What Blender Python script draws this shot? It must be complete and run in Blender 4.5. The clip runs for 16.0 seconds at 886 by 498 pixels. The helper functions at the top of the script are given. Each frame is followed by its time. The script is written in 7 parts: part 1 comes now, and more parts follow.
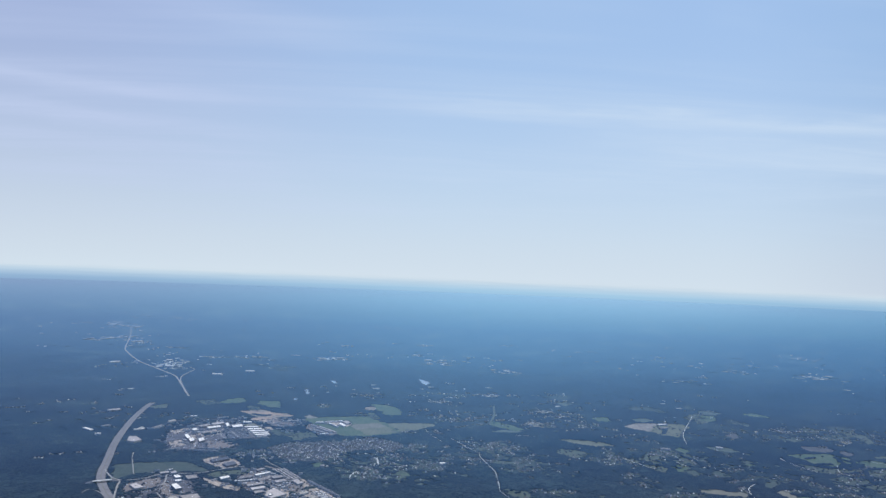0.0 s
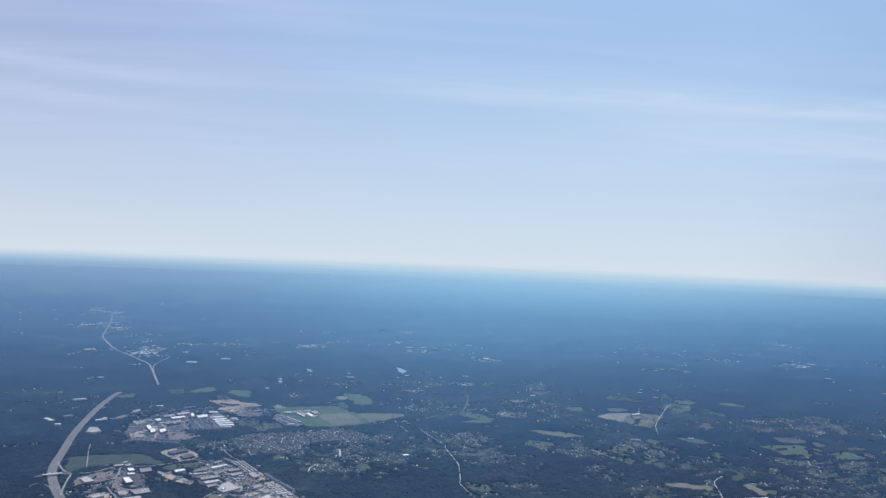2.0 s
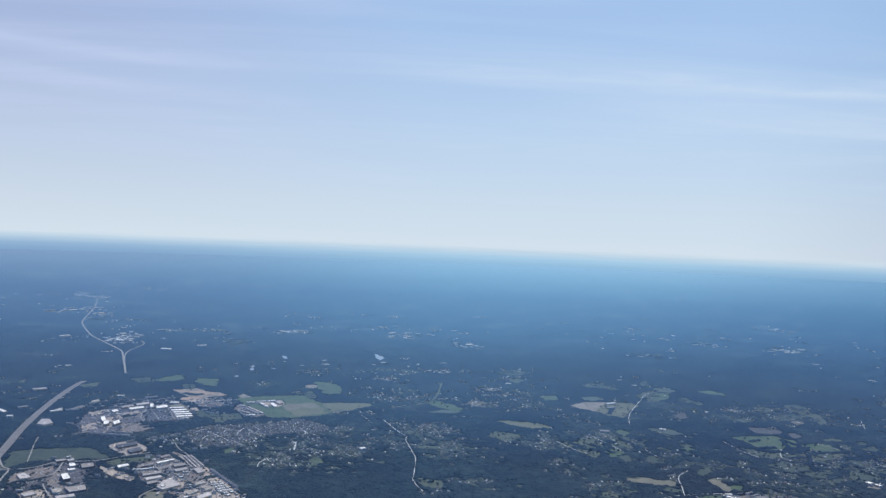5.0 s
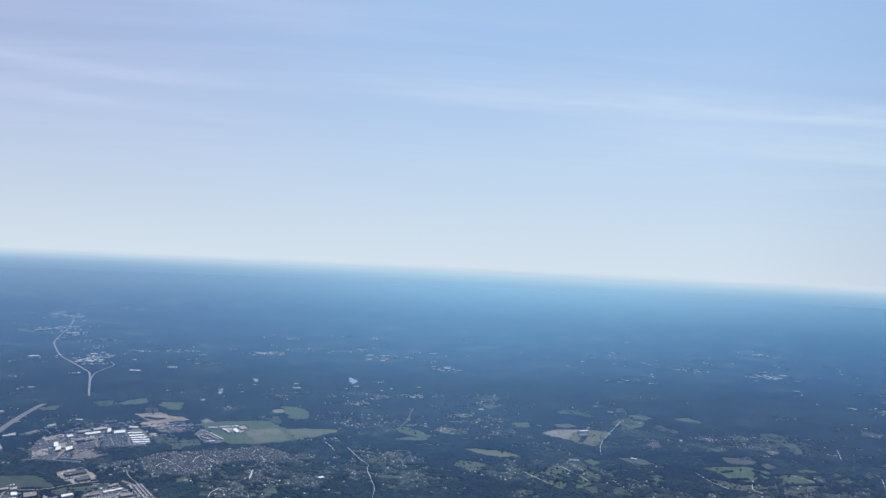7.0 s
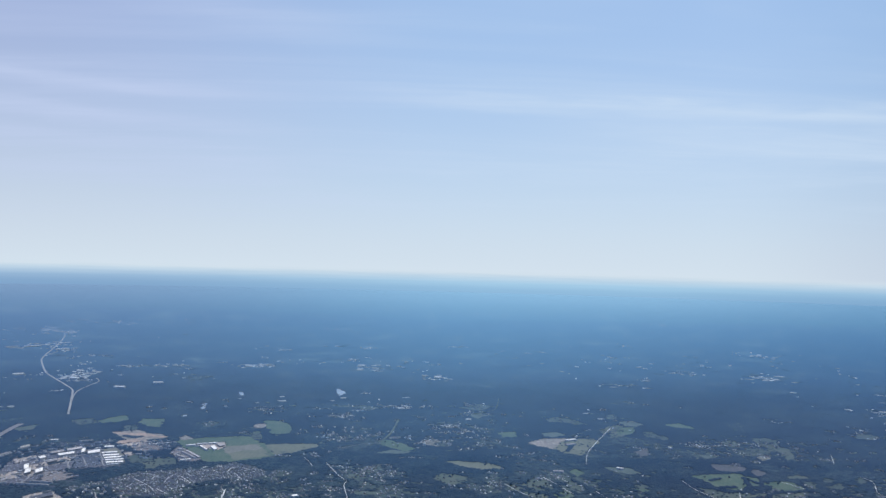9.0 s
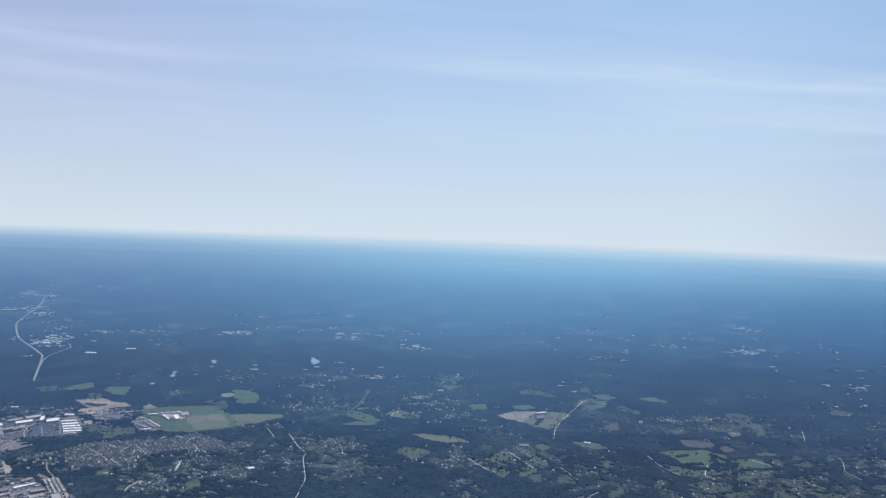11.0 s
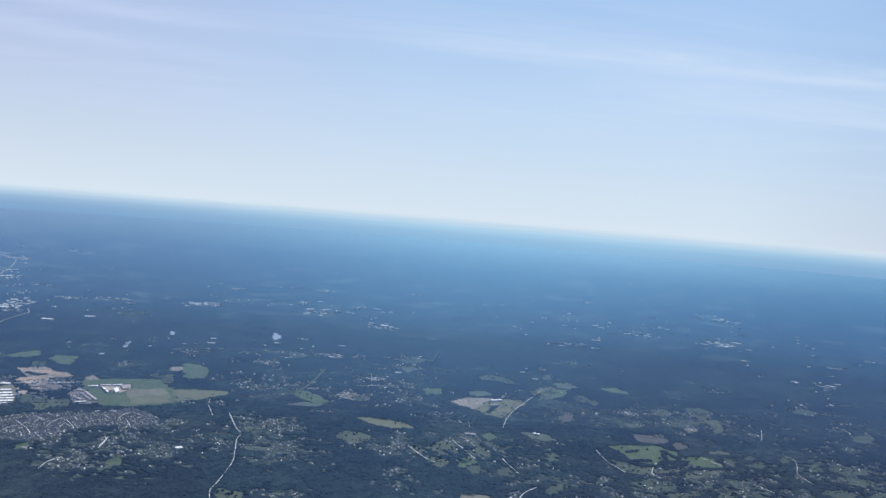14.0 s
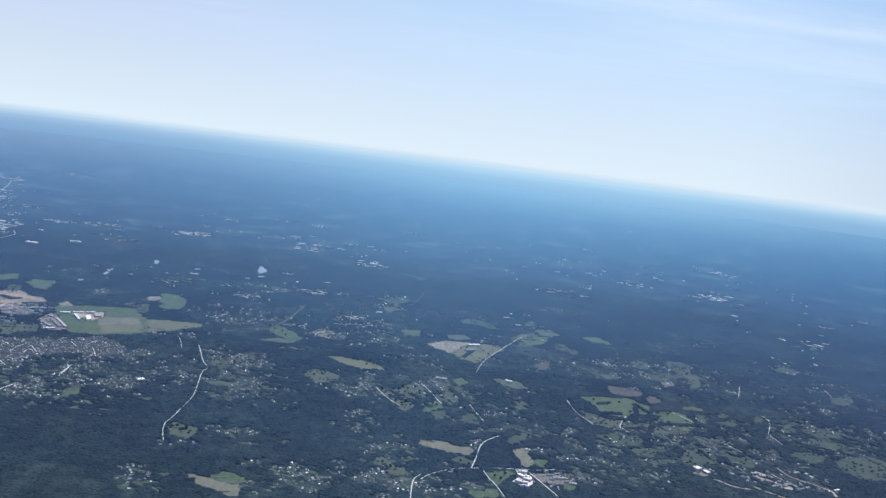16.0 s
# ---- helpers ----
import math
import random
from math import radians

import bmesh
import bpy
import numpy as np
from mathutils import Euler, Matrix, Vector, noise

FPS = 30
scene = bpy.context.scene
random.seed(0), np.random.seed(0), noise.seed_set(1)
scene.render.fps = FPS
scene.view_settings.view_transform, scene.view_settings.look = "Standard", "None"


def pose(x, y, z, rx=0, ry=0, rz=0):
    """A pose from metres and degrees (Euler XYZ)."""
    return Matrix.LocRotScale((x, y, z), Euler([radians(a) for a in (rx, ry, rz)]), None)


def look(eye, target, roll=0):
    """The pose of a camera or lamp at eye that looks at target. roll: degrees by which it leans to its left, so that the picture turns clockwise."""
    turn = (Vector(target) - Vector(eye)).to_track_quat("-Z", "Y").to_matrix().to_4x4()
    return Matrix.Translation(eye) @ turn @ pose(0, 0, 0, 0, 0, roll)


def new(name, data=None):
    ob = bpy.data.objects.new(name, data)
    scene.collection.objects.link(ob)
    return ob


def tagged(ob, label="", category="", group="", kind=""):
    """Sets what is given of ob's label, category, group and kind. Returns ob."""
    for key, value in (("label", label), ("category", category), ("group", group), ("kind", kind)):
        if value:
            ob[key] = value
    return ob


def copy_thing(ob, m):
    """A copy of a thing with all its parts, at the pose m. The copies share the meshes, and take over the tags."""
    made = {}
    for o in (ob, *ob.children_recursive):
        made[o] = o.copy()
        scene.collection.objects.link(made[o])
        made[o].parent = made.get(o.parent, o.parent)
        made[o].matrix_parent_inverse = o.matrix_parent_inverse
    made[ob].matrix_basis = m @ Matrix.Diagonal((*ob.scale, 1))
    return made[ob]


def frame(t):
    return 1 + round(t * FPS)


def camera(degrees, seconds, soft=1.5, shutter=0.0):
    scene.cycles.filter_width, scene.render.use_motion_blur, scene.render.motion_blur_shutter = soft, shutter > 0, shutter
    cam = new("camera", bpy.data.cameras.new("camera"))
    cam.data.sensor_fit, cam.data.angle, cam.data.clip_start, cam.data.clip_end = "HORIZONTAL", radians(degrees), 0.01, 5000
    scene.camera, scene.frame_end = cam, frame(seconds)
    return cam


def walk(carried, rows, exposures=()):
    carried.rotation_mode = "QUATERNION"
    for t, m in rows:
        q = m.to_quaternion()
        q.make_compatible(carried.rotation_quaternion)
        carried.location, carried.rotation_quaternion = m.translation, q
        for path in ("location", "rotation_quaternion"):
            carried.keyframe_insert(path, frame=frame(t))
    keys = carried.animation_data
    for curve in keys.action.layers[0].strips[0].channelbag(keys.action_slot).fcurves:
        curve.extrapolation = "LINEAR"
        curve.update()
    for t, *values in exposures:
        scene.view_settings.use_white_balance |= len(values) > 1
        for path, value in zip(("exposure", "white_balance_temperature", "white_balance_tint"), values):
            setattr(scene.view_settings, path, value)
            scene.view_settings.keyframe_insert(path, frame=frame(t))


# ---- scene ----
EXPOSURES = [(0.0, -0.06, 6300, 10), (9.0, -0.05, 6300, 10), (12.5, -0.03, 6300, 10), (14.5, 0.05, 6300, 10), (16.0, 0.15, 6300, 10)]
cam = camera(54.72, 16.0, soft=1.48)
walk(cam, [
    (0, pose(0.00, 0.00, 320.00, 91.532, -2.241, -0.060)),
    (0.5, pose(13.01, 6.98, 322.12, 92.106, -1.481, -0.076)),
    (1, pose(26.05, 14.00, 324.24, 92.000, -1.477, -0.186)),
    (1.5, pose(39.12, 21.17, 326.34, 91.249, -1.978, -0.323)),
    (2, pose(52.18, 28.57, 328.42, 90.540, -2.322, -0.354)),
    (2.5, pose(65.20, 36.31, 330.48, 89.893, -2.507, -0.233)),
    (3, pose(78.12, 44.41, 332.51, 89.433, -2.284, -0.019)),
    (3.5, pose(90.91, 52.75, 334.47, 89.191, -2.424, 0.150)),
    (4, pose(103.54, 61.17, 336.38, 88.922, -2.280, 0.089)),
    (6.5, pose(161.12, 103.53, 344.15, 90.436, -2.512, -0.376)),
    (7, pose(172.82, 111.82, 345.89, 90.692, -2.731, -0.512)),
    (7.5, pose(184.56, 120.12, 347.65, 90.852, -2.316, -0.449)),
    (8, pose(196.33, 128.44, 349.38, 91.180, -1.748, -0.198)),
    (8.5, pose(208.14, 136.73, 351.10, 91.360, -1.215, -0.099)),
    (9, pose(219.96, 145.09, 352.78, 91.055, -1.460, -0.272)),
    (11.3, pose(275.76, 185.98, 359.32, 88.812, -2.210, -0.600)),
    (11.5, pose(280.75, 189.51, 359.78, 88.943, -2.082, -0.602)),
    (12, pose(293.22, 198.33, 360.92, 89.297, -2.008, -0.577)),
    (12.5, pose(305.68, 207.12, 362.04, 89.412, -2.297, -0.595)),
    (13, pose(318.14, 215.86, 363.20, 89.032, -2.954, -0.670)),
    (13.5, pose(330.64, 224.54, 364.44, 88.300, -3.701, -0.723)),
    (14, pose(343.23, 233.19, 365.78, 87.401, -4.545, -0.732)),
    (14.5, pose(355.92, 241.84, 367.22, 86.366, -5.465, -0.661)),
    (15, pose(368.63, 250.49, 368.74, 85.238, -6.247, -0.493)),
    (15.5, pose(381.33, 259.15, 370.29, 84.132, -6.743, -0.234)),
    (16, pose(394.02, 267.83, 371.86, 83.267, -7.050, 0.072)),
], exposures=EXPOSURES)


# ---- light: high sun ahead, thin high cloud, hazy horizon ----
SUN_ELEVATION, SUN_AZIMUTH = radians(56), radians(38)      # azimuth clockwise from +y

world = bpy.data.worlds.new("sky")
scene.world = world
world.use_nodes = True


class Nodes:
    """Short hand for building node trees."""

    def __init__(self, tree):
        self.tree = tree
        tree.nodes.clear()

    def add(self, kind, **values):
        node = self.tree.nodes.new(kind)
        for key, value in values.items():
            setattr(node, key, value)
        return node

    def put(self, node, key, value):
        if isinstance(value, bpy.types.NodeSocket):
            self.tree.links.new(value, node.inputs[key])
        else:
            node.inputs[key].default_value = value

    def math(self, op, a, b=0.0, clamp=False):
        node = self.add("ShaderNodeMath", operation=op, use_clamp=clamp)
        self.put(node, 0, a)
        self.put(node, 1, b)
        return node.outputs[0]

    def span(self, value, a, b, c=0.0, d=1.0, smooth=True):
        node = self.add("ShaderNodeMapRange", interpolation_type="SMOOTHSTEP" if smooth else "LINEAR")
        for key, v in zip(("Value", "From Min", "From Max", "To Min", "To Max"), (value, a, b, c, d)):
            self.put(node, key, v)
        return node.outputs[0]

    def mix(self, fac, a, b, blend="MIX"):
        node = self.add("ShaderNodeMixRGB", blend_type=blend)
        for key, v in (("Fac", fac), ("Color1", a), ("Color2", b)):
            self.put(node, key, v if isinstance(v, (float, int, bpy.types.NodeSocket)) else (*v[:3], 1.0))
        return node.outputs[0]

    def noise(self, vector, scale, detail=3.0, rough=0.55, distort=0.0):
        node = self.add("ShaderNodeTexNoise")
        self.put(node, "Vector", vector)
        for key, v in (("Scale", scale), ("Detail", detail), ("Roughness", rough), ("Distortion", distort)):
            self.put(node, key, v)
        return node.outputs["Fac"]

    def scaled(self, vector, x, y, z, rz=0.0):
        node = self.add("ShaderNodeMapping")
        self.put(node, "Vector", vector)
        node.inputs["Scale"].default_value = (x, y, z)
        node.inputs["Rotation"].default_value = (0, 0, rz)
        return node.outputs[0]

    def ramp(self, fac, stops):
        node = self.add("ShaderNodeValToRGB")
        self.put(node, "Fac", fac)
        el = node.color_ramp.elements
        while len(el) < len(stops):
            el.new(0.5)
        for e, (place, colour) in zip(el, stops):
            e.position, e.color = place, (*colour, 1.0)
        return node.outputs[0]


def make_sky():
    n = Nodes(world.node_tree)
    sky = n.add("ShaderNodeTexSky", sky_type="NISHITA", sun_disc=False, sun_elevation=SUN_ELEVATION,
                sun_rotation=SUN_AZIMUTH, altitude=300.0, air_density=1.0, dust_density=0.6)
    blue = n.mix(1.0, sky.outputs[0], SKY_GAIN, "MULTIPLY")
    way = n.add("ShaderNodeTexCoord").outputs["Generated"]
    split = n.add("ShaderNodeSeparateXYZ")
    n.put(split, 0, way)
    x, y, z = split.outputs
    # made-up tones in the unseen sky, brighter overhead, dimmer south-east, to shade the land
    high = n.span(z, 0.35, 0.8)
    ridge = n.span(n.math("ABSOLUTE", n.math("SUBTRACT", x, 0.10)), 0.0, 0.5, 1.0, 0.0)
    thin = n.math("MULTIPLY", n.math("MULTIPLY", n.span(x, -0.04, 0.40), high), n.span(n.math("MULTIPLY", y, -1.0), 0.12, 0.30))
    tinted = n.mix(n.math("MULTIPLY", ridge, high), CIRRUS, SKY_FILL)
    # side tints darken the view's edges and colour the land's haze left and right
    tinted = n.mix(n.span(x, -0.5, 0.04, 1.0, 0.0), tinted, SKY_WEST)
    tinted = n.mix(n.span(x, 0.28, 0.6), tinted, SKY_EAST)
    blue = n.mix(0.75, blue, n.mix(thin, tinted, SKY_SHADE))
    # pale veil towards the horizon, its right end darkened as a vignette
    veil = n.math("POWER", n.span(z, -0.01, 0.6, 1.0, 0.0, smooth=False), VEIL_POWER)
    colour = n.mix(veil, blue, n.mix(n.span(x, 0.3, 0.55), VEIL, VEIL_EAST))
    # streaks of thin high cloud, on a flat layer overhead
    deep = n.math("MAXIMUM", n.math("ADD", z, 0.06), 0.02)
    flat = n.add("ShaderNodeCombineXYZ")
    n.put(flat, 0, n.math("DIVIDE", x, deep))
    n.put(flat, 1, n.math("DIVIDE", y, deep))
    layer = flat.outputs[0]
    wide = n.noise(n.scaled(layer, 0.22, 0.75, 1.0, radians(-9)), 1.0, 4.0, 0.6, 0.8)
    fine = n.noise(n.scaled(layer, 0.5, 2.4, 1.0, radians(-12)), 1.0, 5.0, 0.65, 0.5)
    streak = n.math("MULTIPLY", n.span(wide, 0.38, 0.72, 0.0, 0.7), n.span(fine, 0.25, 0.75, 0.3, 1.0))
    # the three plain bands of cirrus ahead: height at straight ahead, slope, half width, from, to, strength
    aside = n.math("DIVIDE", x, n.math("MAXIMUM", y, 0.05))
    blur = n.noise(n.scaled(layer, 1.6, 1.6, 1.0), 1.0, 4.0, 0.6)
    for height, slope, half, start, stop, power in CIRRUS_BANDS:
        off = n.math("SUBTRACT", z, n.math("ADD", n.math("MULTIPLY", aside, slope), height))
        off = n.math("ADD", off, n.math("MULTIPLY", n.math("SUBTRACT", blur, 0.5), half * 1.6))
        band = n.span(n.math("ABSOLUTE", off), 0.0, half, power, 0.0)
        band = n.math("MULTIPLY", band, n.math("MULTIPLY", n.span(aside, start - 0.12, start + 0.12), n.span(aside, stop - 0.15, stop + 0.15, 1.0, 0.0)))
        band = n.math("MULTIPLY", band, n.span(fine, 0.2, 0.7, 0.45, 1.0))
        band = n.math("MULTIPLY", band, n.span(y, 0.05, 0.2))
        streak = n.math("ADD", streak, band, True)
    streak = n.math("MULTIPLY", streak, n.span(z, 0.02, 0.10, 0.0, CLOUD))
    colour = n.mix(streak, colour, n.mix(n.span(x, -0.35, 0.15), CLOUD_COLOUR, CLOUD_EAST))
    # land and haze beyond the last woods, painted into the sky below the horizon
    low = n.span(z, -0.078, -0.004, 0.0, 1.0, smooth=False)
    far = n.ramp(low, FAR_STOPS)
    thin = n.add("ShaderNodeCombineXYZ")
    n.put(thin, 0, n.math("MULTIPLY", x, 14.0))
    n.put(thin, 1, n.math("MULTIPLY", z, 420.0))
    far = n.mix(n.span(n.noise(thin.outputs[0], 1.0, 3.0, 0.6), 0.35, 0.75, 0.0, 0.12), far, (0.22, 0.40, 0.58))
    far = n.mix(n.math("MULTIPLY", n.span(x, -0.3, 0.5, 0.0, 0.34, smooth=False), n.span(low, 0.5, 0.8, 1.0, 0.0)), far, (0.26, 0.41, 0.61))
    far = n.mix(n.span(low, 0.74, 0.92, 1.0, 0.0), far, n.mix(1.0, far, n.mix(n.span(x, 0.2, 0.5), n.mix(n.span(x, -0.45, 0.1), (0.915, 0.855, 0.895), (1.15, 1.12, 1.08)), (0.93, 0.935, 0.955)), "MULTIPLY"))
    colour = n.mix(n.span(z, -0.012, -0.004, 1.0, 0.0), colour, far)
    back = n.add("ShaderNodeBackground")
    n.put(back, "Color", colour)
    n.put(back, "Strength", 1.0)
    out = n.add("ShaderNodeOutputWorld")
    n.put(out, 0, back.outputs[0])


SKY_GAIN, CIRRUS = (0.095, 0.105, 0.112), (0.37, 0.55, 0.85)
SKY_FILL, SKY_SHADE, SKY_WEST = (0.50, 0.72, 1.05), (0.0, 0.165, 0.48), (0.375, 0.44, 0.71)
VEIL_EAST = (0.60, 0.675, 0.77)
SKY_EAST = (0.265, 0.45, 0.73)
VEIL, VEIL_POWER = (0.695, 0.787, 0.856), 3.6
CLOUD, CLOUD_COLOUR, CLOUD_EAST = 0.76, (0.60, 0.68, 0.89), (0.64, 0.76, 0.90)
CIRRUS_BANDS = [(0.182, -0.008, 0.013, -0.8, -0.26, 0.55), (0.141, -0.028, 0.016, -0.8, -0.24, 0.55), (0.190, -0.045, 0.015, -0.02, 0.7, 0.7),
                (0.160, -0.05, 0.05, 0.16, 1.2, 0.45), (0.245, -0.10, 0.03, -0.9, -0.1, 0.25), (0.115, -0.02, 0.02, -0.9, 0.1, 0.25)]
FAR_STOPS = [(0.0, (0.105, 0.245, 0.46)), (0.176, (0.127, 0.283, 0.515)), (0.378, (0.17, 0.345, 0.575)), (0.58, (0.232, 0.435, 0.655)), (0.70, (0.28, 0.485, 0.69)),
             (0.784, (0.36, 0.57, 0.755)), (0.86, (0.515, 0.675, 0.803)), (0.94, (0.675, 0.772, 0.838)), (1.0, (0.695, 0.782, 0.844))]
make_sky()

sun = new("sun", bpy.data.lights.new("sun", "SUN"))
sun.data.energy, sun.data.angle, sun.data.color = 3.9, radians(0.6), (1.0, 0.95, 0.87)
sun.matrix_world = look((0, 0, 900), (-math.sin(SUN_AZIMUTH), -math.cos(SUN_AZIMUTH), 900 - math.tan(SUN_ELEVATION)))

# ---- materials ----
# haze painted as gloss: strength and tint, from straight down to a grazing look
HAZE_GLOSS = [(0.0, 0.055), (0.60, 0.07), (0.75, 0.122), (0.85, 0.295), (0.90, 0.485), (0.935, 0.64), (0.95, 0.73), (0.965, 0.88), (0.98, 0.98), (1.0, 1.0)]
HAZE_TINT = [(0.0, (0.17, 0.50, 0.94)), (0.75, (0.20, 0.53, 0.94)), (0.85, (0.33, 0.65, 0.94)), (0.90, (0.41, 0.745, 0.96)), (0.935, (0.52, 0.83, 0.98)), (0.95, (0.62, 0.91, 0.98)),
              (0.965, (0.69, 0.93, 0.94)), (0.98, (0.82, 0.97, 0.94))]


def surface(name, colours, grain, patch, rough=0.9, island=0.0, bump=0.0, metal=0.0, per_object=0.0, shine=0.2, stand=0.0, clump_shade=0.0, rows=0.0, pale=None):
    """A dull surface in two or three colours, mottled at two scales, with haze painted as gloss that grows at grazing
    angles.
    """
    m = bpy.data.materials.new(name)
    m.use_nodes = True
    n = Nodes(m.node_tree)
    place = n.add("ShaderNodeNewGeometry").outputs["Position"]
    broad = n.noise(place, 1.0 / patch, 3.0, 0.6, 0.3)
    small = n.noise(place, 1.0 / grain, 2.0, 0.6)
    colour = n.mix(n.span(broad, 0.3, 0.7), colours[0], colours[1])
    if len(colours) > 2:
        colour = n.mix(n.span(small, 0.5, 0.75), colour, colours[2])
    # paler stands of trees, also painted in for the shading of rolling ground
    if pale:
        stands = n.noise(place, 1.0 / 130.0, 5.0, 0.6, 0.6)
        colour = n.mix(n.span(stands, 0.5, 0.68), colour, pale)
    tone = n.span(small, 0.25, 0.75, 0.72, 1.28, smooth=False)
    if stand:
        flow = n.add("ShaderNodeVectorMath", operation="MULTIPLY")
        n.put(flow, 0, place)
        flow.inputs[1].default_value = (0.006, 0.0042, 0.0)
        tone = n.math("MULTIPLY", tone, n.span(n.noise(flow.outputs[0], 1.0, 4.0, 0.62), 0.32, 0.68, 1 - stand, 1 + stand))
    # clump-sized tone put in for the shade and gaps between crowns
    if clump_shade:
        tone = n.math("MULTIPLY", tone, n.span(n.noise(place, 1.0 / 17.0, 3.0, 0.65, 0.4), 0.3, 0.7, 1 - clump_shade, 1 + clump_shade))
    if rows:
        lines = n.noise(n.scaled(place, 0.22, 0.02, 1.0, radians(35)), 1.0, 3.0, 0.6)
        tone = n.math("MULTIPLY", tone, n.span(lines, 0.3, 0.7, 1 - rows, 1 + rows))
    if island:
        tone = n.math("MULTIPLY", tone, n.span(n.add("ShaderNodeNewGeometry").outputs["Random Per Island"], 0, 1, 1 - island, 1 + island, smooth=False))
    if per_object:
        tone = n.math("MULTIPLY", tone, n.span(n.add("ShaderNodeObjectInfo").outputs["Random"], 0, 1, 1 - per_object, 1 + per_object, smooth=False))
    scale = n.add("ShaderNodeVectorMath", operation="SCALE")
    n.put(scale, 0, colour)
    n.put(scale, "Scale", tone)
    base = n.add("ShaderNodeBsdfPrincipled")
    n.put(base, "Base Color", scale.outputs[0])
    n.put(base, "Roughness", rough)
    n.put(base, "Metallic", metal)
    n.put(base, "Specular IOR Level", shine)
    if bump:
        b = n.add("ShaderNodeBump")
        n.put(b, "Strength", 0.8)
        n.put(b, "Distance", bump)
        n.put(b, "Height", small)
        n.put(base, "Normal", b.outputs[0])
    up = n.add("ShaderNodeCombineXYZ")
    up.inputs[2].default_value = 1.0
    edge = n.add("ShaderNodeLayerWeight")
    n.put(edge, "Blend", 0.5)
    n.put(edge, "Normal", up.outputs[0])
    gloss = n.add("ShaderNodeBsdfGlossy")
    n.put(gloss, "Color", n.ramp(edge.outputs["Facing"], HAZE_TINT))
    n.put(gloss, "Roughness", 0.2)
    # bent normal keeps the painted haze reflecting high sky on any slope
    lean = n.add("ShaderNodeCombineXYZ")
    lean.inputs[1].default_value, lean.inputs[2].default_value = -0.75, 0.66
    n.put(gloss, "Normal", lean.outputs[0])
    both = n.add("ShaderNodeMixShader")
    n.put(both, 0, n.ramp(edge.outputs["Facing"], [(place_, (v, v, v)) for place_, v in HAZE_GLOSS]))
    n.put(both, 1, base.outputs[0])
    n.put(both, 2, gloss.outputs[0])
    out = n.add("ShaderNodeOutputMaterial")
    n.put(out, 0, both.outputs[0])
    return m


FOREST = surface("woodland_floor", [(0.007, 0.013, 0.013), (0.010, 0.017, 0.015), (0.013, 0.021, 0.018)], 7, 90, bump=1.0, stand=0.45, clump_shade=0.3, pale=(0.046, 0.060, 0.044))
LEAVES = surface("leaves", [(0.0065, 0.0125, 0.012), (0.0115, 0.0185, 0.015), (0.014, 0.0225, 0.020)], 2.5, 60, island=0.16, stand=0.44, clump_shade=0.42, pale=(0.022, 0.031, 0.024))
GRASS = surface("green_grass", [(0.050, 0.080, 0.034), (0.078, 0.100, 0.044), (0.092, 0.098, 0.052)], 5, 26, rows=0.09)
GRASS_DRY = surface("dry_grass", [(0.052, 0.068, 0.038), (0.092, 0.096, 0.056), (0.040, 0.052, 0.030)], 5, 22, rows=0.09)
GRASS_DULL = surface("dull_grass", [(0.038, 0.053, 0.032), (0.066, 0.074, 0.046), (0.030, 0.041, 0.025)], 5, 18, rows=0.09)
GLADE = surface("rough_grass", [(0.058, 0.076, 0.050), (0.088, 0.104, 0.072), (0.046, 0.060, 0.042)], 4, 14)
STUBBLE = surface("stubble_grass", [(0.105, 0.110, 0.060), (0.13, 0.13, 0.073), (0.085, 0.092, 0.05)], 6, 45, rows=0.09)
HAY = surface("cut_hay", [(0.13, 0.125, 0.084), (0.165, 0.153, 0.105), (0.10, 0.10, 0.066)], 6, 45, rows=0.09)
FALLOW = surface("fallow_soil", [(0.080, 0.072, 0.060), (0.060, 0.060, 0.048), (0.10, 0.088, 0.075)], 5, 18)
CLAY = surface("pale_soil", [(0.215, 0.186, 0.146), (0.15, 0.142, 0.106), (0.28, 0.245, 0.20)], 8, 50)
DIRT = surface("orange_soil", [(0.31, 0.225, 0.155), (0.25, 0.19, 0.135), (0.40, 0.31, 0.235)], 6, 40)
LOT_DARK = surface("dark_asphalt_lot", [(0.075, 0.070, 0.070), (0.112, 0.102, 0.098), (0.058, 0.056, 0.057)], 4, 22)
LOT = surface("car_park_asphalt", [(0.15, 0.125, 0.102), (0.205, 0.172, 0.14), (0.10, 0.088, 0.076)], 5, 40)
YARD = surface("pale_yard", [(0.36, 0.298, 0.232), (0.26, 0.22, 0.178), (0.48, 0.40, 0.315)], 4, 30)
ASPHALT = surface("asphalt", [(0.055, 0.057, 0.06), (0.075, 0.077, 0.08)], 4, 30)
ASPHALT_PALE = surface("worn_asphalt", [(0.52, 0.51, 0.48), (0.66, 0.64, 0.60)], 4, 50)
ASPHALT_WORN = surface("weathered_asphalt", [(0.23, 0.215, 0.19), (0.30, 0.28, 0.25)], 4, 50)
CONCRETE = surface("concrete", [(0.34, 0.30, 0.245), (0.25, 0.226, 0.19), (0.43, 0.385, 0.32)], 4, 35)
MOTOR = surface("motorway_concrete", [(0.158, 0.145, 0.134), (0.185, 0.17, 0.157)], 5, 90)
FAR_YARD = surface("grey_yard", [(0.235, 0.245, 0.24), (0.31, 0.32, 0.31), (0.17, 0.18, 0.172)], 8, 30)
FAR_ROOF = surface("pale_grey_roof", [(0.62, 0.61, 0.59), (0.78, 0.77, 0.75)], 8, 30)
WATER = surface("pond_water", [(0.16, 0.17, 0.165), (0.20, 0.205, 0.195)], 12, 60, rough=0.06, shine=0.9)
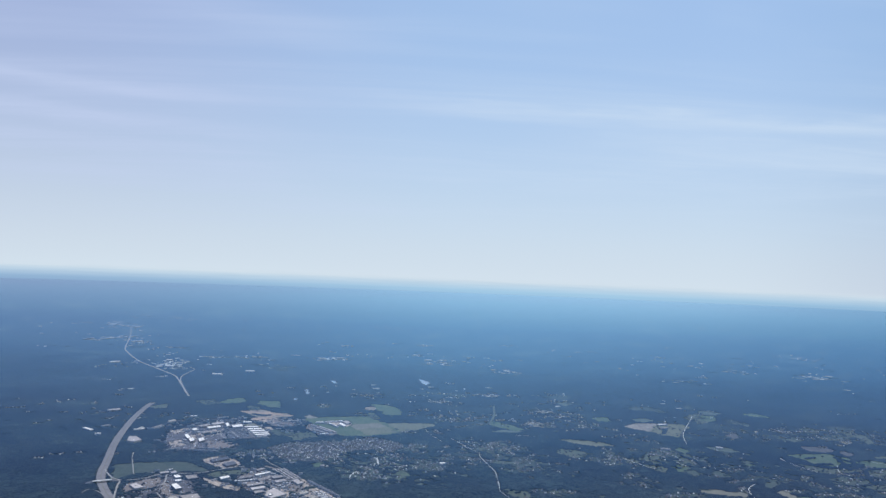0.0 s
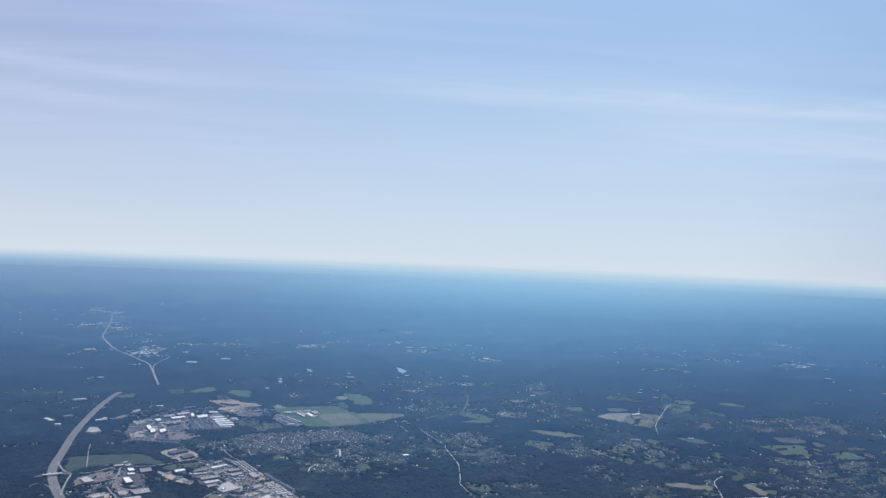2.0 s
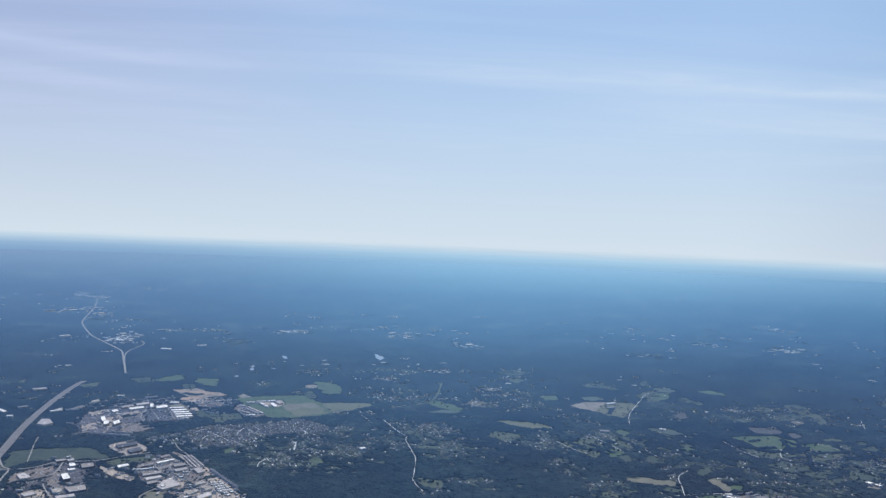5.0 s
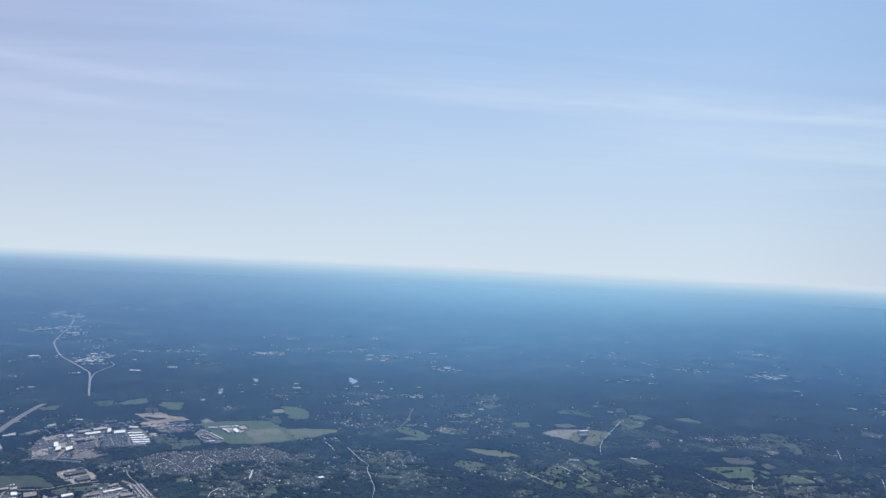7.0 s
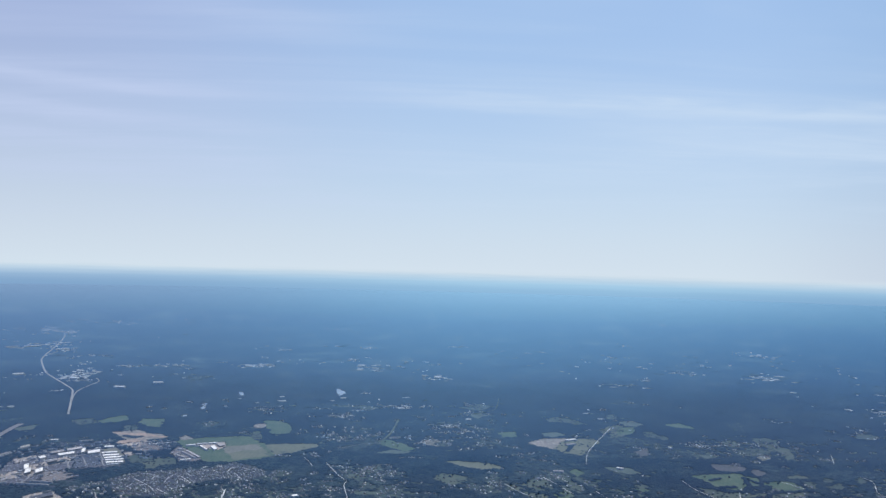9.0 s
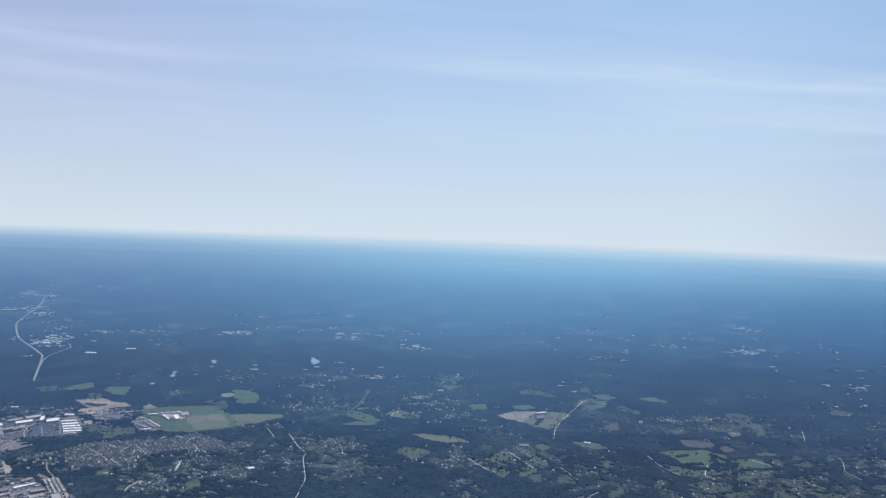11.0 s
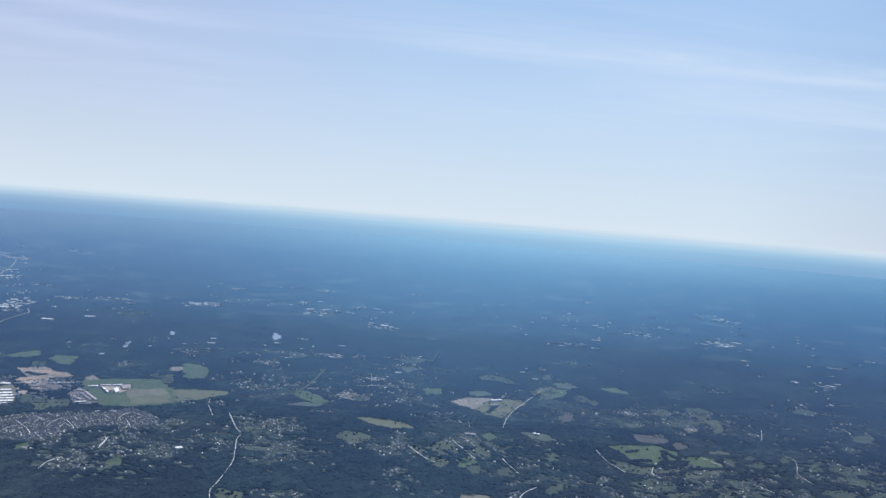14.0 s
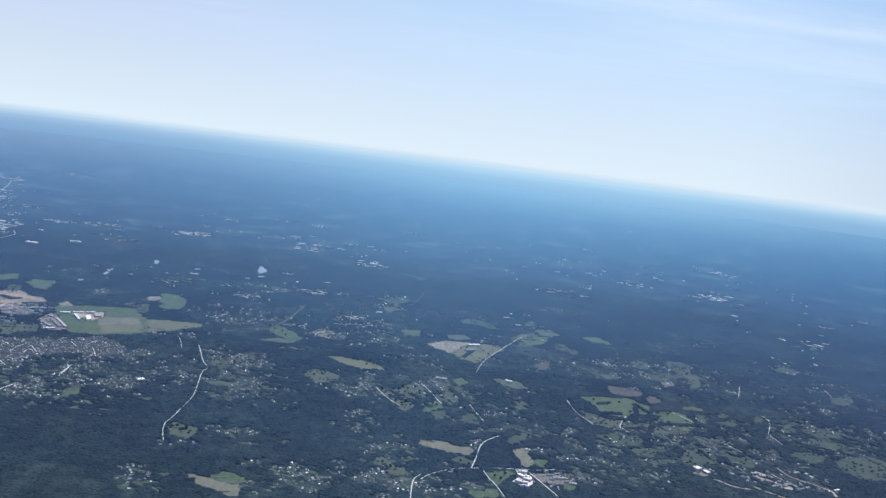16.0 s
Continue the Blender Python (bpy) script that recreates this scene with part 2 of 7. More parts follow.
WHITE_ROOF = surface("white_roof", [(0.87, 0.82, 0.74), (0.77, 0.72, 0.65)], 3, 14, rough=0.6, per_object=0.12)
GREY_ROOF = surface("grey_roof", [(0.20, 0.176, 0.155), (0.28, 0.25, 0.222)], 2, 9, rough=0.8, per_object=0.35)
HOUSE_ROOF = surface("slate_shingle", [(0.17, 0.17, 0.172), (0.30, 0.30, 0.30)], 1.2, 5, rough=0.9, per_object=0.5)
DARK_ROOF = surface("dark_roof", [(0.07, 0.07, 0.075), (0.10, 0.10, 0.105)], 2, 9, rough=0.8, per_object=0.15)
BROWN_ROOF = surface("shingle_roof", [(0.12, 0.112, 0.108), (0.185, 0.172, 0.162)], 1.2, 5, rough=0.9, per_object=0.4)
WALL = surface("pale_wall", [(0.31, 0.305, 0.295), (0.24, 0.235, 0.225)], 1.5, 6, rough=0.8, per_object=0.2)
WALL_TAN = surface("tan_wall", [(0.29, 0.265, 0.23), (0.24, 0.22, 0.19)], 1.5, 6, rough=0.8, per_object=0.2)
WALL_DARK = surface("dark_wall", [(0.085, 0.08, 0.078), (0.12, 0.11, 0.105)], 1.5, 6, rough=0.8, per_object=0.2)
ESTATE = surface("estate_ground", [(0.047, 0.045, 0.049), (0.030, 0.034, 0.032), (0.080, 0.075, 0.080)], 4, 16)
PINK_ROOF = surface("pink_roof", [(0.43, 0.385, 0.355), (0.35, 0.315, 0.29)], 2, 10, rough=0.8, per_object=0.2)
CAR_PAINT = surface("car_paint", [(0.40, 0.40, 0.41), (0.33, 0.33, 0.35)], 9, 14, rough=0.35, island=0.9)
BRIDGE = surface("bridge_concrete", [(0.66, 0.63, 0.58), (0.58, 0.55, 0.51)], 2, 8)
CREAM = surface("cream_paint", [(0.70, 0.63, 0.55), (0.62, 0.55, 0.48)], 3, 12, rough=0.7)
BARK = surface("bark", [(0.09, 0.07, 0.05), (0.13, 0.10, 0.075)], 0.3, 2)

# ---- ground ----
CENTRE, REACH = (190.0, 130.0), 4740.0


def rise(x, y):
    """Height of the land: level, its far rim raised to fit the camera's horizon."""
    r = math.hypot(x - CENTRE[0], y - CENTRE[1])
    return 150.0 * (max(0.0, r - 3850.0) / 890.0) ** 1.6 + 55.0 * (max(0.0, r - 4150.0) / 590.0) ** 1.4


def part(name, bm, material, parent=None, label=""):
    """Links a bmesh as one mesh object under a thing."""
    me = bpy.data.meshes.new(name)
    bm.to_mesh(me)
    bm.free()
    me.materials.append(material)
    ob = new(name, me)
    if parent:
        ob.parent = parent
    return tagged(ob, label)


def make_ground():
    bm = bmesh.new()
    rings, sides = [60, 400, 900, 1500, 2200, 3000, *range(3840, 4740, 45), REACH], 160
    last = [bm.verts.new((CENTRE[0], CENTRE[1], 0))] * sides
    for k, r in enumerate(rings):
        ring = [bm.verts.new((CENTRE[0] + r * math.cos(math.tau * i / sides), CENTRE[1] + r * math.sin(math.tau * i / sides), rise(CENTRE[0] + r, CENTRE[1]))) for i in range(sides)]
        for i in range(sides):
            j = (i + 1) % sides
            if k:
                bm.faces.new((last[i], ring[i], ring[j], last[j]))
            else:
                bm.faces.new((last[0], ring[i], ring[j]))
        last = ring
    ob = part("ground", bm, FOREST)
    ob.data.shade_smooth()
    tagged(ob, "wide wooded plain of dark green treetops in haze", "ground", kind="structure")


make_ground()

def inside(px, py, poly):
    hit = np.zeros(len(px), bool)
    box = (px > poly[:, 0].min()) & (px < poly[:, 0].max()) & (py > poly[:, 1].min()) & (py < poly[:, 1].max())
    i = np.nonzero(box)[0]
    x, y, res = px[i], py[i], np.zeros(len(i), bool)
    for (x0, y0), (x1, y1) in zip(poly, np.roll(poly, -1, 0)):
        if y0 != y1:
            res ^= ((y0 > y) != (y1 > y)) & (x < (x1 - x0) * (y - y0) / (y1 - y0) + x0)
    hit[i] = res
    return hit


def near_line(px, py, line, reach):
    hit = np.zeros(len(px), bool)
    box = (px > line[:, 0].min() - reach) & (px < line[:, 0].max() + reach) & (py > line[:, 1].min() - reach) & (py < line[:, 1].max() + reach)
    i = np.nonzero(box)[0]
    if len(i):
        d = np.full(len(i), 1e9)
        for q in line:
            d = np.minimum(d, (px[i] - q[0]) ** 2 + (py[i] - q[1]) ** 2)
        hit[i] = d < reach ** 2
    return hit


BUILT = set()       # clear outlines round buildings
EDGES = []          # edges of yards, with small trees
SOFT = set()        # clear outlines that hedges cross
THIN = []           # outlines with scattered trees
CLEAR = []          # outlines without trees
LINES = []          # roads without trees


def outline(points, step, wobble, seed):
    """A closed outline with softened corners and an uneven edge."""
    pts, rnd = [Vector((*q, 0)) for q in points], random.Random(seed)
    made = []
    for i, a in enumerate(pts):
        b, d, pre = pts[(i + 1) % len(pts)], pts[(i + 2) % len(pts)], pts[i - 1]
        count = max(2, int((b - a).length / step))
        for k in range(count):
            t = k / count
            line = a.lerp(b, t)
            bend = 0.5 * ((2 * a) + (b - pre) * t + (2 * pre - 5 * a + 4 * b - d) * t * t + (3 * a - pre - 3 * b + d) * t ** 3)
            q = line.lerp(bend, 0.2 if wobble > 2 else 0.06)
            shift = wobble * (noise.noise(Vector((q.x * 0.05, q.y * 0.05, seed))) + 0.8 * noise.noise(Vector((q.x * 0.2, q.y * 0.2, seed))))
            out = Vector((b.y - a.y, a.x - b.x, 0)).normalized()
            made.append(q + out * shift)
    return made


YARDS, SLOTS = [], []


def free_slot(xs, ys, built):
    """The layer above all overlapping patches of ground."""
    now = (min(xs), max(xs), min(ys), max(ys))
    taken = {k for b, k, kind in SLOTS if kind == built and b[0] < now[1] and b[1] > now[0] and b[2] < now[3] and b[3] > now[2]}
    slot = max(taken) + 1 if taken else 0
    SLOTS.append((now, slot, built))
    return slot


PAVED = (LOT, LOT_DARK, ASPHALT, CONCRETE, YARD, CREAM)


def field(name, material, points, label=""):
    built = material in PAVED
    seed = len(CLEAR) + len(THIN) + 1
    loop = outline(points, 9 if built else 5, 1.0 if built else 6.5, seed)
    z = (0.22 if built else 0.05) + 0.008 * free_slot([q.x for q in loop], [q.y for q in loop], built)
    bm = bmesh.new()
    top = [bm.verts.new((q.x, q.y, z + rise(q.x, q.y))) for q in loop]
    face = bm.faces.new(top)
    bmesh.ops.triangulate(bm, faces=[face])
    bm.normal_update()
    for fc in bm.faces:
        if fc.normal.z < 0:
            fc.normal_flip()
    ob = part(name, bm, material)
    tagged(ob, label, name.replace("_", " "), kind="structure")
    (THIN if material is ESTATE else CLEAR).append(np.array([(q.x, q.y) for q in loop]))
    if material in (GRASS_DRY, GRASS_DULL, STUBBLE) and name in ("pasture", "lawn"):
        SOFT.add(len(CLEAR) - 1)
    if built:
        EDGES.extend((q.x, q.y) for q in loop)
        EDGES.extend((q.x, q.y) for q in outline(points, 5, 6.0, seed + 7))
    if name in ("meadow", "stubble_field", "hay_field"):
        OPEN_FIELDS.append(CLEAR[-1])
    if name == "car_park":
        YARDS.append((name, CLEAR[-1]))
    return ob


HOUSE_SPOTS = []
OPEN_FIELDS = []    # meadows without houses
STREAKS = []        # pale far clearings and yards: x, y, half length, half depth, kind


def settlement(points, across, along, count, green=0.3):
    """A far loose settlement: small roofs, yards and lawns strewn about a middle."""
    rnd = random.Random(len(STREAKS) + 17)
    for _ in range(count):
        kind = 2 if rnd.random() < green else rnd.choice((0, 0, 1))
        STREAKS.append((points[0][0] + rnd.gauss(0, 0.5) * across, points[0][1] + rnd.gauss(0, 0.5) * along,
                        min(22.0, across * rnd.uniform(0.08, 0.35)), min(20.0, along * rnd.uniform(0.08, 0.25)), kind))


def pond(points):
    ob = field("pond", WATER, points, "small pond reflecting the pale sky")
    tagged(ob, category="water", kind="structure")


def smooth_line(points, step=8.0):
    pts = [Vector((*q, 0)) for q in points]
    pts = [pts[0] * 2 - pts[1]] + pts + [pts[-1] * 2 - pts[-2]]
    made = []
    for i in range(1, len(pts) - 2):
        p, a, b, d = pts[i - 1:i + 3]
        count = max(2, int((b - a).length / step))
        for k in range(count):
            t = k / count
            made.append(0.5 * ((2 * a) + (b - p) * t + (2 * p - 5 * a + 4 * b - d) * t * t + (3 * a - p - 3 * b + d) * t ** 3))
    return made + [pts[-2]]


def strip(line, left, right, z):
    bm = bmesh.new()
    last = None
    for i, q in enumerate(line):
        way = (line[min(i + 1, len(line) - 1)] - line[max(i - 1, 0)]).normalized()
        side = Vector((way.y, -way.x, 0))
        pair = [bm.verts.new((*(q + side * s).xy, z + rise(q.x, q.y))) for s in (left, right)]
        if last:
            bm.faces.new((last[0], last[1], pair[1], pair[0]))
        last = pair
    bm.normal_update()
    for fc in bm.faces:
        if fc.normal.z < 0:
            fc.normal_flip()
    return bm


def road(name, points, width, material, label=""):
    line = smooth_line(points, 2.5)
    z = 0.40 + 0.008 * free_slot([q.x for q in line], [q.y for q in line], "road")
    ob = part(name, strip(line, -width / 2, width / 2, z), material)
    tagged(ob, label, "road", kind="structure")
    if material is MOTOR:
        tagged(part("median", strip(line, -0.35, 0.35, z + 0.15), HAY, ob), "dry grass median strip")
    LINES.append((np.array([q.xy for q in line]), width / 2))
    return ob




def houses(points, across, along, count):
    """Houses in loose lumps, as along short streets."""
    rnd = random.Random(len(HOUSE_SPOTS) * 7 + 3)
    total = int(count * 1.7)
    while total > 0:
        a, r = rnd.random() * math.tau, math.sqrt(rnd.random())
        x, y = points[0][0] + across * r * math.cos(a), points[0][1] + along * r * math.sin(a)
        way = rnd.random() * math.tau
        for k in range(rnd.choice((1, 2, 3, 5, 7))):
            u, v = rnd.uniform(-11, 11), rnd.choice((-3.2, 3.2)) + rnd.gauss(0, 1.0)
            HOUSE_SPOTS.append((x + u * math.cos(way) - v * math.sin(way), y + u * math.sin(way) + v * math.cos(way), rnd.random()))
            total -= 1


def estate(points):
    """Rows of small grey and brown houses that fill an outline."""
    rnd, poly = random.Random(77), np.array(points, float)
    lo, hi = poly.min(0), poly.max(0)
    v = lo[1] - 0.35 * (hi[0] - lo[0]) - 8
    while v < hi[1] + 8:
        u = lo[0]
        while u < hi[0]:
            x, y = u + rnd.gauss(0, 0.5), v + 6.0 * math.sin(u * 0.045) + 0.35 * (u - lo[0]) + rnd.gauss(0, 0.5)
            if rnd.random() < 0.6 and inside(np.array([x]), np.array([y]), poly)[0]:
                HOUSE_SPOTS.append((x, y, rnd.random() * (0.84 if rnd.random() < 0.95 else 1.0)))
            u += 5.2
        v += rnd.choice((5.2, 8.5))


SHEDS, BRIDGES = [], []


def shed(points, width, height, roof, label):
    SHEDS.append((points, width, height, roof, label))
    a, b = [Vector(q) for q in points]
    side = (b - a).normalized().orthogonal() * (width / 2 + 2)
    end = (b - a).normalized() * 2
    BUILT.add(len(CLEAR))
    CLEAR.append(np.array([a - end + side, b + end + side, b + end - side, a - end - side]))


HALLS, TRUCK_YARDS = [], []


def hall(points, height, roof, label):
    """A building with a free outline."""
    if sum(a[0] * b[1] - b[0] * a[1] for a, b in zip(points, points[1:] + points[:1])) < 0:
        points = points[::-1]
    HALLS.append((points, height, roof, label))
    mid = np.mean(points, 0)
    BUILT.add(len(CLEAR))
    CLEAR.append(np.array([mid + (np.array(q) - mid) * (1 + 2.5 / max(2.0, np.hypot(*(np.array(q) - mid)))) for q in points]))


def trucks(points):
    TRUCK_YARDS.append(points)


HEDGES, LONE = [], []


GLADES = []


def glades(points, across, along, count):
    """Small uneven clearings with trees and a few houses between them."""
    rnd = random.Random(len(GLADES) + 77)
    for _ in range(int(count * 2.1)):
        x, y = points[0][0] + rnd.gauss(0, across * 0.55), points[0][1] + rnd.gauss(0, along * 0.55)
        long, slim, turn = rnd.choice((rnd.uniform(2, 6), rnd.uniform(4, 12))), rnd.uniform(1.5, 4.5), rnd.gauss(-0.5, 0.5)
        ring = []
        for k in range(9):
            a, g = math.tau * k / 9, rnd.uniform(0.5, 1.2)
            u, v = g * long * math.cos(a), g * slim * math.sin(a)
            ring.append((x + u * math.cos(turn) - v * math.sin(turn), y + u * math.sin(turn) + v * math.cos(turn)))
        GLADES.append((ring, rnd.random() < 0.4))
        CLEAR.append(np.array(ring))
        if rnd.random() < 0.22:
            HOUSE_SPOTS.append((x + rnd.uniform(-1, 1) * long, y + rnd.uniform(-1, 1) * slim, rnd.random()))


def hedge(points, width):
    HEDGES.append((smooth_line(points, 3.0), width))


def lone(points):
    LONE.extend(points)


ROOFS = ((WHITE_ROOF, "white"), (WHITE_ROOF, "white"), (GREY_ROOF, "grey"), (GREY_ROOF, "grey"), (CONCRETE, "pale"), (BROWN_ROOF, "brown"), (PINK_ROOF, "dusty pink"))


def blocks(points, across, along, count, turn, roofs=ROOFS):
    """Small flat-roofed buildings set roughly along one direction."""
    rnd = random.Random(len(SHEDS) + 400)
    for _ in range(int(count * 1.4)):
        x, y = points[0][0] + rnd.uniform(-1, 1) * across, points[0][1] + rnd.uniform(-1, 1) * along
        if any(np.hypot(x - np.mean([q[0] for q in p]), y - np.mean([q[1] for q in p])) < 6 for p, *_ in SHEDS + HALLS):
            continue
        if any(near_line(np.array([x]), np.array([y]), line, half + 4)[0] for line, half in LINES):
            continue
        a = radians(turn + rnd.choice((0, 0, 0, 90)) + rnd.uniform(-9, 9))
        long = rnd.choice((rnd.uniform(1.4, 3.2), rnd.uniform(2.0, 6.0)))
        roof, word = rnd.choice(roofs)
        shed([(x - long * math.cos(a), y - long * math.sin(a)), (x + long * math.cos(a), y + long * math.sin(a))],
             rnd.uniform(1.8, 4.0), rnd.uniform(2, 4.0), roof, f"small flat {word}-roofed building in the town")


def bridge(points):
    BRIDGES.append(points)


# fields and clearings
field("verge", GRASS_DRY, [(-631, 1890), (-603, 1932), (-588, 1888), (-610, 1863)], "pale grass strip beside the motorway")
field("bare_field", CLAY, [(409, 1872), (445, 1916), (490, 1920), (477, 1843), (455, 1818), (423, 1842)], "pale clay field with bare soil")
field("pasture", STUBBLE, [(455, 1818), (490, 1920), (546, 1926), (555, 1892), (520, 1821), (500, 1765), (470, 1783)], "pale green pasture beside a clay field")
field("pasture", GRASS, [(355, 1970), (393, 1981), (391, 1932), (360, 1920)], "small green pasture beside farm houses")
field("hay_field", STUBBLE, [(236, 1691), (264, 1697), (331, 1676), (336, 1641), (304, 1633), (273, 1648)], "long pale green field with a few lone trees")
field("pasture", GRASS_DRY, [(220, 1563), (235, 1601), (272, 1583), (273, 1554), (255, 1527), (234, 1537)], "bright yellow-green pasture ringed by woods")
field("hay_field", HAY, [(404, 1310), (410, 1329), (443, 1328), (476, 1316), (473, 1293), (450, 1294), (425, 1303)], "long tan field beside a lane")
field("hay_field", HAY, [(166, 1127), (168, 1141), (184, 1137), (220, 1136), (230, 1097), (217, 1096), (197, 1110)], "tan cut field with a curved edge")
field("pasture", GRASS, [(189, 1141), (203, 1157), (227, 1145), (222, 1128), (197, 1132)], "green pasture beside a tan field")
field("pasture", GRASS_DRY, [(104, 1272), (107, 1286), (127, 1280), (143, 1255), (130, 1246), (110, 1256)], "pale green clearing beside a lane")
field("pasture", GRASS_DRY, [(366, 1538), (382, 1570), (403, 1579), (411, 1512), (393, 1496), (380, 1514)], "pale green pasture dotted with trees")
field("pasture", GRASS, [(406, 1482), (431, 1506), (437, 1475), (411, 1443)], "green pasture beside a lane")
field("pasture", GRASS_DRY, [(435, 1567), (453, 1594), (465, 1534), (452, 1509), (439, 1530)], "pale green pasture among hedges")
field("pasture", GRASS, [(453, 1635), (468, 1655), (481, 1627), (464, 1599)], "small green pasture beside a white house")
field("pasture", GRASS, [(664, 1607), (696, 1636), (746, 1650), (772, 1620), (779, 1572), (736, 1561), (714, 1585)], "bright green pasture in several strips")
field("pasture", GRASS, [(779, 1572), (790, 1597), (818, 1602), (830, 1555), (801, 1539), (776, 1543)], "bright green pasture with a fence line")
field("pasture", GRASS_DRY, [(703, 1529), (725, 1551), (757, 1536), (745, 1505), (698, 1482)], "pale green pasture with a drive")
field("pasture", GRASS_DRY, [(741, 1491), (782, 1532), (826, 1535), (799, 1499), (739, 1465)], "dark green pasture among hedges")
field("bare_field", FALLOW, [(726, 1716), (751, 1720), (785, 1693), (769, 1666), (734, 1662), (721, 1676)], "brownish stubble field")
field("bare_field", FALLOW, [(780, 1671), (802, 1683), (803, 1651), (781, 1636)], "brownish stubble field")
field("pasture", GRASS, [(744, 2105), (787, 2135), (801, 2092), (804, 2061), (763, 2072)], "green pasture among woods")
field("pasture", GRASS_DULL, [(1000, 1438), (1035, 1476), (1075, 1489), (1086, 1466), (1047, 1390), (1005, 1381), (995, 1411)], "dark green pasture beside cleared earth")
field("pasture", GRASS_DULL, [(660, 1436), (689, 1459), (727, 1448), (710, 1407), (670, 1405)], "dull green pasture among hedges")
field("pasture", GRASS_DULL, [(774, 1396), (808, 1418), (814, 1388), (781, 1356), (766, 1362)], "dull green pasture beside white buildings")
field("pasture", GRASS_DULL, [(757, 1536), (799, 1533), (784, 1506), (748, 1501)], "dull green pasture among hedges")
field("pasture", GRASS_DRY, [(896, 1970), (936, 1966), (913, 1848), (885, 1843)], "pale green pasture among houses")
field("pasture", GRASS_DRY, [(914, 1890), (933, 1877), (912, 1790), (882, 1759)], "pale green pasture among houses")
field("pasture", GRASS_DRY, [(812, 1929), (849, 1942), (834, 1904), (808, 1896)], "pale green pasture among houses")
field("pasture", GRASS_DRY, [(575, 2018), (617, 2080), (655, 2090), (624, 2029), (585, 1986)], "green pasture beside a lane")
field("pasture", GRASS_DRY, [(597, 1998), (650, 2043), (623, 1966), (586, 1937)], "green pasture beside a lane")
field("pasture", GRASS, [(543, 1528), (561, 1541), (568, 1521), (552, 1509)], "small green pasture among woods")
field("pasture", GRASS, [(667, 1627), (696, 1636), (695, 1607), (667, 1608)], "small green pasture among woods")
field("bare_field", FALLOW, [(607, 1808), (636, 1835), (633, 1792), (613, 1770)], "small tan field among woods")
field("bare_field", HAY, [(528, 1334), (547, 1347), (553, 1292), (540, 1273), (532, 1305)], "pale bare strip beside a lane")
field("playing_field", GRASS, [(490, 1239), (501, 1252), (521, 1254), (516, 1226), (501, 1209), (492, 1223)], "green school playing field")
field("playing_field", GRASS, [(587, 1263), (597, 1273), (590, 1224), (581, 1221)], "small green lawn beside a car park")
field("playing_field", GRASS, [(468, 1179), (494, 1193), (503, 1186), (499, 1170), (474, 1162)], "green lawn behind a drive")
field("lawn", GRASS_DRY, [(355, 1243), (365, 1254), (383, 1228), (393, 1219), (388, 1204), (378, 1204)], "pale green lawn among houses")
field("lawn", GRASS, [(549, 1291), (562, 1311), (572, 1309), (562, 1280)], "green lawn beside a lane")
field("pasture", GRASS, [(625, 2055), (666, 2065), (649, 1995), (609, 1973)], "green pasture beside a lane")
field("pasture", GRASS, [(108, 1852), (123, 1866), (153, 1841), (184, 1790), (170, 1762), (145, 1786), (119, 1806)], "green pasture dotted with trees")
field("bare_field", CLAY, [(195, 1847), (235, 1850), (254, 1827), (222, 1814)], "pale tan field among woods")
field("pasture", GRASS_DRY, [(73, 1574), (106, 1593), (113, 1561), (85, 1548)], "pale green clearing among houses")
field("pasture", GRASS, [(-60, 1361), (-49, 1377), (-40, 1344), (-52, 1328)], "small green clearing among houses")
field("pasture", GRASS_DRY, [(107, 1270), (119, 1281), (141, 1267), (138, 1238), (115, 1243)], "pale green clearing beside a lane")
field("pasture", GRASS, [(-199, 1402), (-186, 1412), (-180, 1383), (-192, 1377)], "green lot beside a tan house")
field("pasture", GRASS_DRY, [(-288, 1635), (-264, 1663), (-233, 1636), (-248, 1593), (-259, 1579)], "dark green ground beside works")
field("pasture", GRASS_DRY, [(832, 1635), (854, 1647), (872, 1641), (862, 1625), (835, 1620)], "thin pale pasture strip among woods")
field("pasture", GRASS_DULL, [(845, 1592), (863, 1605), (862, 1579), (842, 1560)], "small dull green pasture with hedges")
field("pasture", GRASS_DULL, [(889, 1626), (910, 1629), (896, 1600), (882, 1600)], "small dull green pasture with hedges")
field("pasture", GRASS_DULL, [(888, 1585), (908, 1596), (902, 1568), (882, 1550)], "small dull green pasture with hedges")
field("pasture", GRASS_DULL, [(947, 1628), (966, 1638), (959, 1609), (939, 1593)], "small dull green pasture beside a drive")
field("pasture", GRASS_DULL, [(982, 1598), (1005, 1609), (1000, 1580), (976, 1555), (971, 1569)], "small dull green pasture with hedges")
field("pasture", GRASS_DULL, [(1018, 1600), (1051, 1609), (1077, 1586), (1055, 1557), (1026, 1562), (1008, 1572)], "long dull green pasture with hedges")
field("pasture", GRASS_DULL, [(1005, 1544), (1039, 1541), (1059, 1527), (1030, 1503), (1000, 1512)], "long dull green pasture with hedges")
field("bare_field", GRASS_DULL, [(1136, 2024), (1175, 2056), (1194, 2019), (1158, 1984), (1133, 1995)], "dull brownish cleared strip with houses")
field("bare_field", GRASS_DULL, [(1170, 1829), (1214, 1855), (1209, 1816), (1168, 1778), (1152, 1786)], "brownish cleared ground with white roofs")
field("pasture", GRASS_DULL, [(835, 1416), (862, 1414), (878, 1394), (856, 1374), (833, 1388)], "long dull green pasture with hedges")
